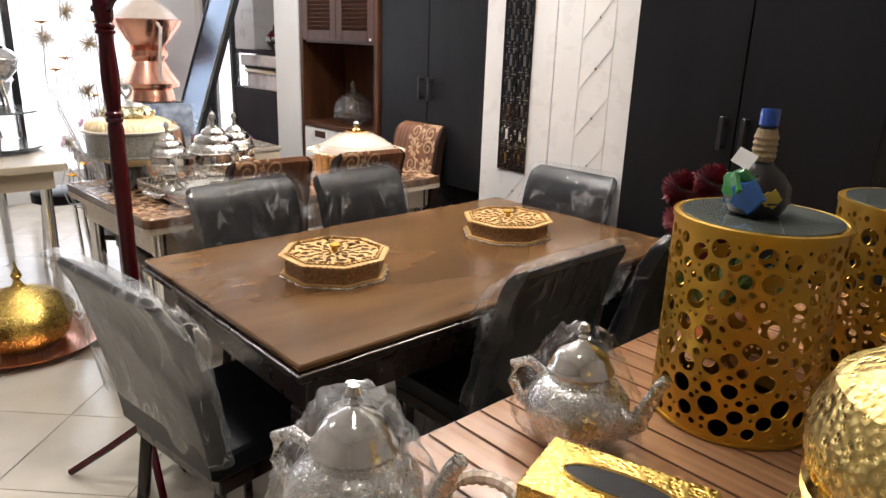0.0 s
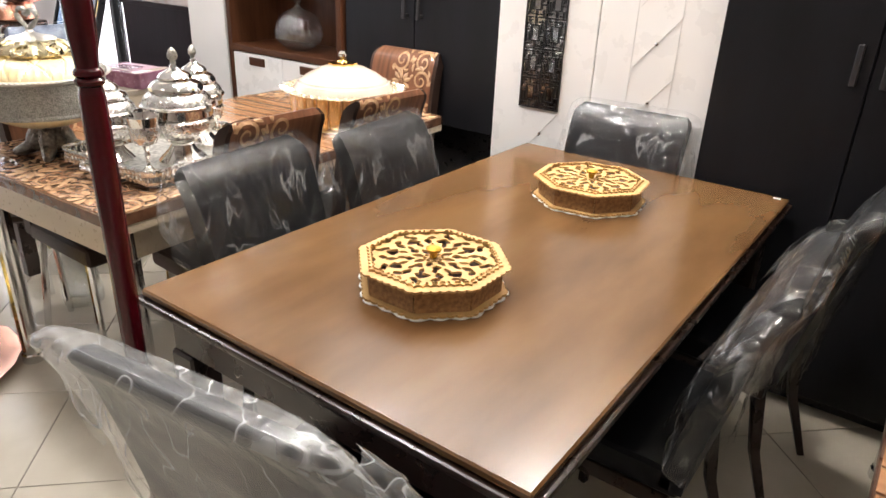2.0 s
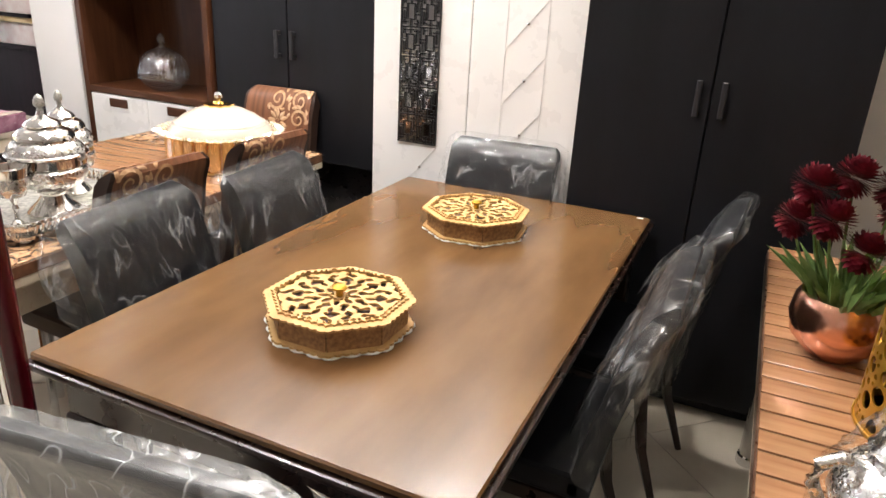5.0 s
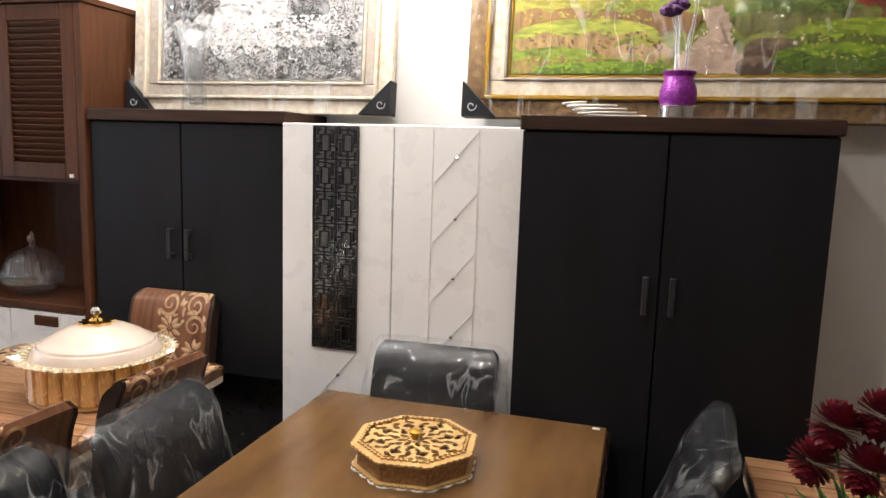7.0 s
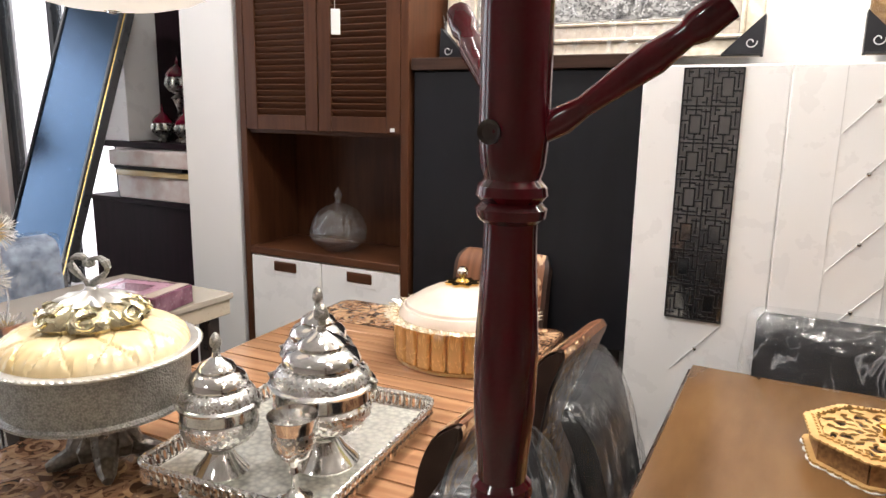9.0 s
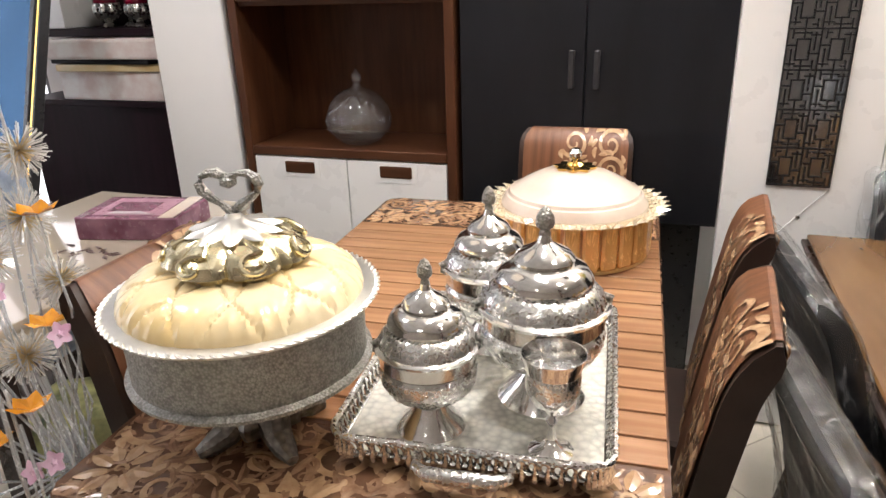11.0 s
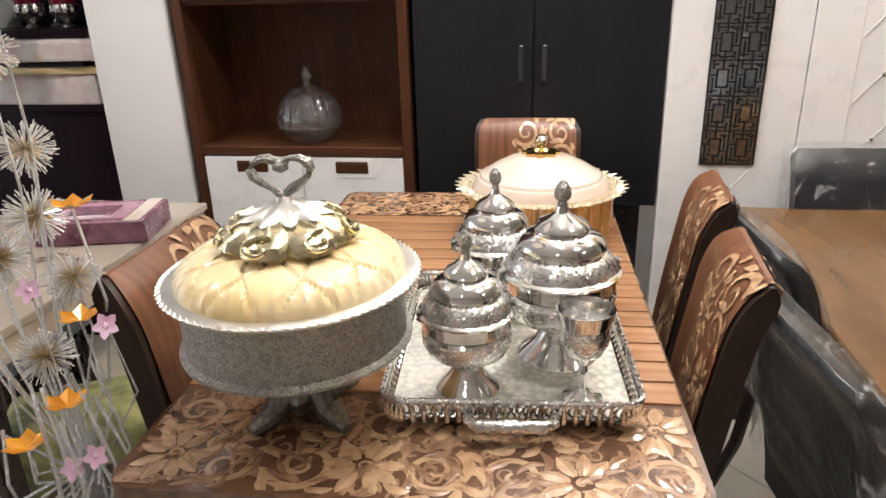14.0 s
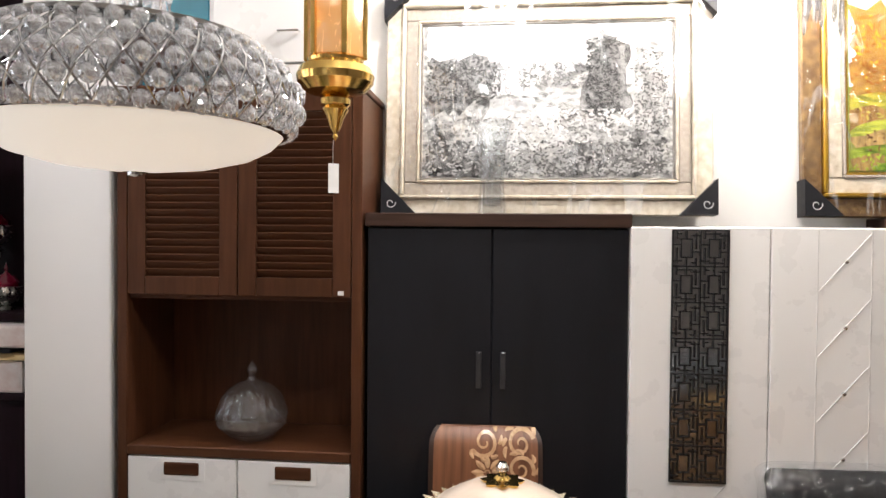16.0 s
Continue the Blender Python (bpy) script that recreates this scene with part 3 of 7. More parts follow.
for a, b in ((HX0 + 0.037, mid - 0.002), (mid + 0.002, HX1 - 0.037)):
    bm = box(a, a + 0.062, HY, HY + 0.02, 1.421, 2.098, 0.002)
    box(b - 0.062, b, HY, HY + 0.02, 1.421, 2.098, 0.002, bm)
    box(a + 0.0625, b - 0.0625, HY, HY + 0.02, 1.421, 1.483, 0.002, bm)
    box(a + 0.0625, b - 0.0625, HY, HY + 0.02, 2.036, 2.098, 0.002, bm)
    dr = part("door", bm, "brown", h)
    slat = None
    for k in range(22):
        m = pose((a + b) / 2, HY + 0.012, 1.497 + 0.0250 * k, 32, 0, 0)
        if slat is None:
            slat = part("slat", box(-(b - a) / 2 + 0.063, (b - a) / 2 - 0.063, -0.003, 0.003, -0.0145, 0.0145, 0.001), "brownx", dr)
            slat.matrix_basis = m
        else:
            again(slat, m)
    part("door_back", box(a + 0.06, b - 0.06, HY + 0.024, HY + 0.028, 1.45, 2.06, 0), "brown", dr)
    # white fronts with a cut-out grip
    cx = (a + b) / 2
    bm = box(a, b, HY, HY + 0.02, 0.06, 0.867, 0.003)
    f = part("drawer", bm, "white", h, "glossy white front")
    part("grip_recess", box(cx - 0.082, cx + 0.082, HY - 0.002, HY - 0.0002, 0.79, 0.862, 0.0005), "white", f)
    part("grip", box(cx - 0.062, cx + 0.062, HY - 0.006, HY + 0.003, 0.808, 0.852, 0.006, seg=2), "brownx", f, "brown inset grip")
part("sticker", box(-3.352, -3.332, HY - 0.0012, HY - 0.0002, 1.428, 1.442, 0), "paper", h, "small white sticker")

# lidded glass bowl in the niche
g = thing("candy_bowl", "lidded cut-glass candy bowl standing in the hutch niche", "bowl", pose(-3.69, 2.56, 0.907))
flute = lambda n, d: (lambda a, i: 1 + d * math.cos(n * a))
part("bowl", lathe([(0.05, 0), (0.06, 0.004), (0.085, 0.02), (0.118, 0.055), (0.122, 0.085), (0.117, 0.085), (0.112, 0.057), (0.08, 0.025), (0.001, 0.012)], 48, flute(24, 0.02)), "glassthin", g, smooth=True)
part("lid", lathe([(0.124, 0.087), (0.118, 0.105), (0.104, 0.145), (0.078, 0.178), (0.042, 0.199), (0.016, 0.207), (0.011, 0.22), (0.001, 0.222)], 48, flute(24, 0.02)), "glassthin", g, smooth=True)
part("knob", lathe([(0.008, 0.222), (0.018, 0.232), (0.02, 0.245), (0.009, 0.262), (0.001, 0.275)], 12), "glassthin", g)


# ---- dining table with plastic-wrapped chairs ----
def dining_table():
    t = thing("dining_table", "long dark-stained wooden dining table with a moulded edge", "table")
    x0, x1, y0, y1 = -2.182, -1.206, 0.686, 2.332
    bm = box(x0 + 0.012, x1 - 0.012, y0 + 0.012, y1 - 0.012, 0.732, 0.75, 0.004)
    part("tabletop", bm, "table", t)
    bm = box(x0, x1, y0, y1, 0.715, 0.7315, 0.006, seg=2)
    box(x0 + 0.014, x1 - 0.014, y0 + 0.014, y1 - 0.014, 0.698, 0.7145, 0.006, bm)
    part("edge_moulding", bm, "tabledark", t, "dark moulded rim")
    for a, b, c, d in ((x0 + 0.05, x1 - 0.05, y0 + 0.05, y0 + 0.075), (x0 + 0.05, x1 - 0.05, y1 - 0.075, y1 - 0.05),
                       (x0 + 0.05, x0 + 0.075, y0 + 0.076, y1 - 0.076), (x1 - 0.075, x1 - 0.05, y0 + 0.076, y1 - 0.076)):
        part("apron", box(a, b, c, d, 0.6, 0.697, 0.002), "tabledark", t)
    for x in (x0 + 0.08, x1 - 0.08):
        for y in (y0 + 0.08, y1 - 0.08):
            part("leg", box(x - 0.038, x + 0.038, y - 0.038, y + 0.038, 0, 0.599, 0.006), "tabledark", t)
    return t


dining_table()
t = thing("sticker", "tiny white sticker on the tabletop corner", "sticker")
part("sheet", box(-1.262, -1.24, 2.29, 2.304, 0.7503, 0.7512, 0), "paper", t)


def cushion(w, d, z0, z1, r=0.025, seg=3):
    return box(-w / 2, w / 2, -d / 2, d / 2, z0, z1, r, seg=seg)


def back_shell(w, z0, z1, y_low, y_high, thick, curl=0.03, n=30, puff=0.0):
    """An upright padded back, curving away and rolled at its top; the chair faces +y, the back stands at negative y."""
    bm = bmesh.new()
    front, rear = [], []
    for i in range(n + 1):
        f = i / n
        z = z0 + (z1 - z0) * f
        y = y_low + (y_high - y_low) * f ** 1.3 - curl * max(0, f - 0.8) ** 2 * 20
        hw = w / 2 - (0.02 * max(0, (f - 0.93) / 0.07) ** 2)
        th = thick * (1.0 if f < 0.92 else math.sqrt(max(1 - ((f - 0.92) / 0.08) ** 2, 0.03)))
        front.append((hw, y + th / 2 + puff, z))
        rear.append((hw, y - th / 2 - puff, z))
    loop = front + rear[::-1]
    m = 8
    cols = []
    for j in range(m + 1):
        s = -1 + 2 * j / m
        cols.append([bm.verts.new((p[0] * s, p[1], p[2])) for p in loop])
    for a, b in zip(cols, cols[1:]):
        for k in range(len(loop)):
            bm.faces.new((a[k], a[(k + 1) % len(loop)], b[(k + 1) % len(loop)], b[k]))
    bm.faces.new(cols[0])
    bm.faces.new(cols[-1])
    return bm


def film_cover(w, z0, z1, y_low, seed, flare=0.03, ear=0.07, n=60, m=150):
    """A loose plastic bag over a reclined back: tight on the padding, pinched into ears at both ends, with a ragged hem."""
    bm = bmesh.new()
    rows = []
    off = Vector((seed * 7.3, seed * 3.1, seed * 1.7))
    for i in range(n + 1):
        f = i / n
        lift = min(f / 0.1, 1.0)
        row = []
        for k in range(m):
            a = 2 * math.pi * k / m
            ca, sa = math.cos(a), math.sin(a)
            hem = z0 + 0.11 * noise.noise(Vector((ca * 1.6, sa * 1.6, 9)) + off) - 0.05 * abs(ca) ** 8
            z = z1 + 0.006 - (z1 - hem) * max(f - 0.06, 0) / 0.94
            g = min(max((z - 0.44) / 0.485, 0), 1)
            y = y_low * (1 - g ** 1.3) - 0.6 * max(0, g - 0.8) ** 2
            side = ear * (0.75 + 0.9 * noise.noise(Vector((ca, f * 2.6, 4)) + off)) * math.sin(math.pi * min(f * 1.5 + 0.06, 1)) ** 0.7
            hw = (w / 2 + 0.008) * (0.35 + 0.65 * lift ** 0.35)
            hd = (0.031 + flare * f) * (0.12 + 0.88 * lift ** 0.5)
            px = hw * math.copysign(abs(ca) ** 0.3, ca) + math.copysign((side + flare * f) * abs(ca) ** 7, ca)
            py = hd * math.copysign(abs(sa) ** 0.5, sa)
            loose = 0.35 + 0.9 * f + 1.1 * abs(ca) ** 5
            q = Vector((px * 6 + z * 4, py * 8, z * 3)) + off
            crease = 0.45 - 1.8 * abs(noise.noise(q)) + 0.35 - 1.2 * abs(noise.noise(q * 2.3)) + 0.16 - 0.6 * abs(noise.noise(q * 5.1)) + 0.1 - 0.4 * abs(noise.noise(q * 10.3))
            p = Vector((px, y + py, z)) + Vector((ca * 0.5, sa, 0.4 * f)) * 0.012 * loose * crease * (0.25 + 0.75 * lift)
            p.z -= 0.05 * abs(ca) ** 9 * (side / ear) * min(f * 3, 1)
            row.append(bm.verts.new(p))
        rows.append(row)
    for a, b in zip(rows, rows[1:]):
        for k in range(m):
            bm.faces.new((a[k], a[(k + 1) % m], b[(k + 1) % m], b[k]))
    bm.faces.new(rows[0])
    return bm


def loose_end(w, sx, z1, y_low, seed):
    """The slack end of the bag, folded on itself and hanging down beside the back."""
    bm = bmesh.new()
    off = Vector((seed * 2.9, sx * 5.0, seed * 1.1))
    n, m = 22, 26
    vs = []
    for i in range(n + 1):
        f = i / n
        row = []
        for j in range(m + 1):
            u = j / m
            z = z1 - 0.015 - (0.16 + 0.1 * noise.noise(Vector((u * 3, seed, sx)))) * f
            g = min(max((z - 0.44) / 0.485, 0), 1)
            fold = 0.5 - abs(noise.noise(Vector((u * 4.5, f * 1.6, 0)) + off)) * 2 + 0.4 * noise.noise(Vector((u * 9, f * 4, 2)) + off)
            out = (0.012 + 0.085 * math.sin(math.pi * min(0.1 + f * 0.8, 1)) * math.sin(math.pi * u) ** 0.6) + 0.03 * fold * f
            row.append(bm.verts.new((sx * (w / 2 + out), y_low * (1 - g ** 1.3) - 0.6 * max(0, g - 0.8) ** 2 + (u - 0.5) * (0.075 + 0.05 * f) + 0.012 * fold * f, z)))
        vs.append(row)
    for a, b in zip(vs, vs[1:]):
        for j in range(m):
            bm.faces.new((a[j], a[j + 1], b[j + 1], b[j]))
    return bm


RECLINE = 0.11


def dark_chair(x, y, turn, seed, label, w=0.43, wrap="film"):
    """x, y: the middle of the top of the back; turn: which way the seat lies from the back (0 is +y)."""
    c = thing("dining_chair", label, "chair", pose(x, y, 0, 0, 0, turn), "chairs round the dark table")
    part("seat", box(-w / 2, w / 2, RECLINE - 0.02, 0.47, 0.42, 0.49, 0.022, seg=3), "leather", c, smooth=True)
    part("backrest", back_shell(w, 0.44, 0.925, RECLINE, 0.0, 0.05), "leather", c, "padded black leather back", smooth=True)
    part("seat_frame", box(-w / 2 + 0.01, w / 2 - 0.01, RECLINE, 0.46, 0.375, 0.419, 0.004), "tabledark", c)
    for sx in (-1, 1):
        part("leg", tube([(sx * (w / 2 - 0.035), RECLINE + 0.02, 0.40), (sx * (w / 2 - 0.035), RECLINE - 0.01, 0.2), (sx * (w / 2 - 0.03), RECLINE - 0.08, 0.0)], [0.02, 0.018, 0.014], 4), "tabledark", c)
        part("leg", tube([(sx * (w / 2 - 0.035), 0.43, 0.40), (sx * (w / 2 - 0.035), 0.435, 0.0)], [0.02, 0.015], 4), "tabledark", c)
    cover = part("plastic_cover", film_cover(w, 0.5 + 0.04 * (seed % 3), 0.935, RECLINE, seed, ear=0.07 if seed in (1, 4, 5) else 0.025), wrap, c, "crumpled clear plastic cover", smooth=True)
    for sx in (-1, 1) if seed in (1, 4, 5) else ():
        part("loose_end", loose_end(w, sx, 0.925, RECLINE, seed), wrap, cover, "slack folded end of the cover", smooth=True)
    return c


wrapped = "black leather chair wrapped in clear plastic, "
dark_chair(-2.345, 1.13, -90 + 8, 1, wrapped + "backing the carved table")
dark_chair(-2.30, 1.62, -90 + 7, 2, wrapped + "backing the carved table")
dark_chair(-1.795, 2.387, 180 + 2, 3, wrapped + "before the white panel", 0.42)
dark_chair(-1.57, 0.43, 8, 4, wrapped + "at the table head", wrap="filmmilky")
dark_chair(-1.035, 1.40, 90, 5, wrapped + "beside the slatted table")
dark_chair(-0.96, 1.94, 90 - 4, 6, wrapped + "near the tall black cabinet")


# ---- carved-print table ----
def spiral_ribbon(bm, x, y, r, turns, start, sense, width, z, n=26):
    last = None
    for i in range(n + 1):
        f = i / n
        a = start + sense * turns * 2 * math.pi * f
        rr = r * (1 - 0.85 * f)
        wd = width * (1 - 0.6 * f)
        p = (bm.verts.new((x + (rr + wd) * math.cos(a), y + (rr + wd) * math.sin(a), z)), bm.verts.new((x + (rr - wd) * math.cos(a), y + (rr - wd) * math.sin(a), z)))
        if last:
            bm.faces.new((last[0], p[0], p[1], last[1]))
        last = p


def leaf(bm, x, y, a, length, width, z, bend=0.3, n=7):
    last = None
    for i in range(n + 1):
        f = i / n
        wd = width * math.sin(math.pi * min(f * 0.9 + 0.08, 1.0)) ** 0.8
        ang = a + bend * (f - 0.5)
        cx, cy = x + length * f * math.cos(ang), y + length * f * math.sin(ang)
        nx, ny = -math.sin(ang), math.cos(ang)
        p = (bm.verts.new((cx + nx * wd, cy + ny * wd, z)), bm.verts.new((cx, cy, z + 0.22 * wd)), bm.verts.new((cx - nx * wd, cy - ny * wd, z)))
        if last:
            bm.faces.new((last[0], p[0], p[1], last[1]))
            bm.faces.new((last[1], p[1], p[2], last[2]))
        last = p


def carving(w, h, step, seed, z=0.0):
    """Carved scrolls, leaves and flowers that fill a w x h field, centred."""
    rnd = random.Random(seed)
    bm = bmesh.new()
    nx, ny = max(1, round(w / step)), max(1, round(h / step))
    for i in range(nx):
        for j in range(ny):
            x = -w / 2 + (i + 0.5) * w / nx + rnd.uniform(-0.1, 0.1) * step
            y = -h / 2 + (j + 0.5) * h / ny + rnd.uniform(-0.1, 0.1) * step
            zz = z + 0.0003 * rnd.random()
            r = step * 0.52
            if (i * 2 + j) % 3 == 0:
                for k in range(9):
                    a = 2 * math.pi * k / 9 + rnd.random() * 0.3
                    leaf(bm, x + 0.3 * r * math.cos(a), y + 0.3 * r * math.sin(a), a, r * 0.85, r * 0.2, zz + 0.0001 * (k % 3), 0)
                spiral_ribbon(bm, x, y, r * 0.22, 0.98, 0, 1, r * 0.06, zz + 0.0004, 12)
            else:
                s = rnd.choice((-1, 1))
                a0 = rnd.uniform(0, 6.28)
                spiral_ribbon(bm, x, y, r * 0.95, 1.5, a0, s, r * 0.14, zz)
                for k in range(5):
                    a = a0 + s * k * 0.8 + rnd.uniform(-0.2, 0.2)
                    leaf(bm, x + r * 0.95 * math.cos(a), y + r * 0.95 * math.sin(a), a + s * 0.9, r * rnd.uniform(0.5, 0.8), r * 0.16, zz + 0.0003, s * 0.7)
    for v in bm.verts:
        v.co.x = min(max(v.co.x, -w / 2), w / 2)
        v.co.y = min(max(v.co.y, -h / 2), h / 2)
    return bm


def carving_ground(w, h, step, seed, z=0.0):
    """The darker small leaves and curls between the main scrolls."""
    rnd = random.Random(seed + 50)
    bm = bmesh.new()
    for k in range(int(w * h / (step * step) * 34)):
        x, y = rnd.uniform(-w / 2, w / 2), rnd.uniform(-h / 2, h / 2)
        l = step * rnd.uniform(0.22, 0.42)
        if k % 4 == 0:
            spiral_ribbon(bm, x, y, l * 0.5, 1.2, rnd.uniform(0, 6.28), rnd.choice((-1, 1)), l * 0.085, z - 0.0004 + 0.0003 * rnd.random(), 14)
        else:
            leaf(bm, x, y, rnd.uniform(0, 6.28), l, l * 0.15, z - 0.0004 + 0.0003 * rnd.random(), rnd.uniform(-1, 1))
    for v in bm.verts:
        v.co.x = min(max(v.co.x, -w / 2), w / 2)
        v.co.y = min(max(v.co.y, -h / 2), h / 2)
    return bm


def carved_table(name_label, m, w, l, high, ends=True):
    t = thing("carved_table", name_label, "table", m)
    part("tabletop", slab(rounded(w, l, 0.035), high - 0.035, high - 0.004, 0.004), "plankgap" if not ends else "printdark", t, "carved-wood print under clear gloss")
    part("rim", slab(rounded(w - 0.004, l - 0.004, 0.035), high - 0.06, high - 0.0355), "beige", t, "beige lacquered rim")
    band = 0.27 if ends else 0.0
    n = int((l - 2 * band) / 0.067)
    pitch = (l - 2 * band) / n
    plank = None
    for k in range(n):
        pm = pose(0, -l / 2 + band + (k + 0.5) * pitch, high - 0.004)
        if plank is None:
            plank = part("plank", box(-w / 2 + 0.004, w / 2 - 0.004, -pitch / 2 + 0.0035, pitch / 2 - 0.0035, -0.003, 0.004, 0.001), "plank", t)
            plank.matrix_basis = pm
        else:
            again(plank, pm)
    if ends:
        for s in (-1, 1):
            o = part("carving", carving(w - 0.02, band - 0.02, 0.112, 3 + s), "printlight", t, "pale carved flowers and scrolls")
            tagged(o, kind="stuff").matrix_basis = pose(0, s * (l / 2 - band / 2), high - 0.0032)
            o = part("carving_ground", carving_ground(w - 0.02, band - 0.02, 0.13, 3 + s), "printmid", t, "shaded carved leaves")
            tagged(o, kind="stuff").matrix_basis = pose(0, s * (l / 2 - band / 2), high - 0.0032)
    for a, b, c, d in ((-w / 2 + 0.06, w / 2 - 0.06, -l / 2 + 0.05, -l / 2 + 0.07), (-w / 2 + 0.06, w / 2 - 0.06, l / 2 - 0.07, l / 2 - 0.05),
                       (-w / 2 + 0.05, -w / 2 + 0.07, -l / 2 + 0.071, l / 2 - 0.071), (w / 2 - 0.07, w / 2 - 0.05, -l / 2 + 0.071, l / 2 - 0.071)):
        part("apron", box(a, b, c, d, high - 0.16, high - 0.0605, 0.002), "beige", t, "beige apron")
    for sx in (-1, 1):
        for sy in (-1, 1):
            x, y = sx * (w / 2 - 0.085), sy * (l / 2 - 0.085)
            part("leg", lathe([(0.036, 0), (0.036, 0.03), (0.03, 0.035), (0.03, high - 0.17), (0.036, high - 0.161), (0.036, high - 0.061)], 24, flute(12, 0.03), m=pose(x, y, 0)), "chrome", t, "fluted chrome leg")
    return t


carved_table("dining table printed with carved flowers and wooden slats", pose(-2.995, 1.57, 0, 0, 0, 2.7), 0.89, 1.53, 0.78)
carved_table("slatted wood-print table crowded with metal ware", pose(-0.395, 1.29, 0), 0.89, 1.92, 0.75, False)


LEAN_BACK = 0.075


def printed_chair(x, y, turn, label, w=0.40, top=1.0):
    c = thing("printed_chair", label, "chair", pose(x, y, 0, 0, 0, turn), "chairs round the carved table")
    part("seat", box(-w / 2, w / 2, 0.07, 0.47, 0.42, 0.49, 0.022, seg=3), "darkbrown", c, smooth=True)
    b = part("backrest", back_shell(w, 0.44, top, LEAN_BACK, 0.0, 0.05), "darkbrown", c, "dark brown padded back", smooth=True)
    bm = back_shell(w - 0.03, 0.46, top + 0.003, LEAN_BACK, 0.0, 0.055)
    bmesh.ops.recalc_face_normals(bm, faces=bm.faces)
    bmesh.ops.delete(bm, geom=[f for f in bm.faces if abs(f.normal.x) > 0.6], context="FACES")
    part("print", bm, "fabricbrown", b, "wood-look printed face", smooth=True)
    for side, yy in ((1, 0.0338), (-1, -0.0338)):
        bm = carving(0.22, 0.5, 0.088, 11)
        for v in bm.verts:
            z = top + 0.0025 - 0.25 + v.co.y
            g = (z - 0.46) / (top + 0.004 - 0.46)
            yb = LEAN_BACK * (1 - max(g, 0) ** 1.3) - 0.03 * max(0, g - 0.8) ** 2 * 20
            half = 0.0275 * (1.0 if g < 0.92 else math.sqrt(max(1 - ((g - 0.92) / 0.08) ** 2, 0.03)))
            v.co = Vector((v.co.x - (w / 2 - 0.125), yb + side * (half + 0.001 + max(v.co.z, 0)), z + 0.0015 * (g > 0.95)))
        tagged(part("carving", bm, "printlight", b, "pale carved scroll print"), kind="stuff")
    for sx in (-1, 1):
        part("leg", tube([(sx * (w / 2 - 0.03), 0.1, 0.44), (sx * (w / 2 - 0.03), -0.02, 0.0)], 0.013, 8), "chrome", c)
        part("leg", tube([(sx * (w / 2 - 0.03), 0.41, 0.44), (sx * (w / 2 - 0.03), 0.42, 0.0)], 0.013, 8), "chrome", c)
    return c


pc = "brown chair with carved-scroll print, "
printed_chair(-2.42, 1.285, 90 - 3, pc + "back to back with a wrapped chair", 0.345, top=0.985)
printed_chair(-2.385, 1.735, 90 - 3, pc + "back to back with a wrapped chair", 0.345, top=0.985)
printed_chair(-2.86, 2.425, 180 + 2, pc + "in front of the black cabinet", 0.36, 1.01)
printed_chair(-3.475, 1.17, -90, pc + "beside the glass-topped table", 0.38, 1.01)


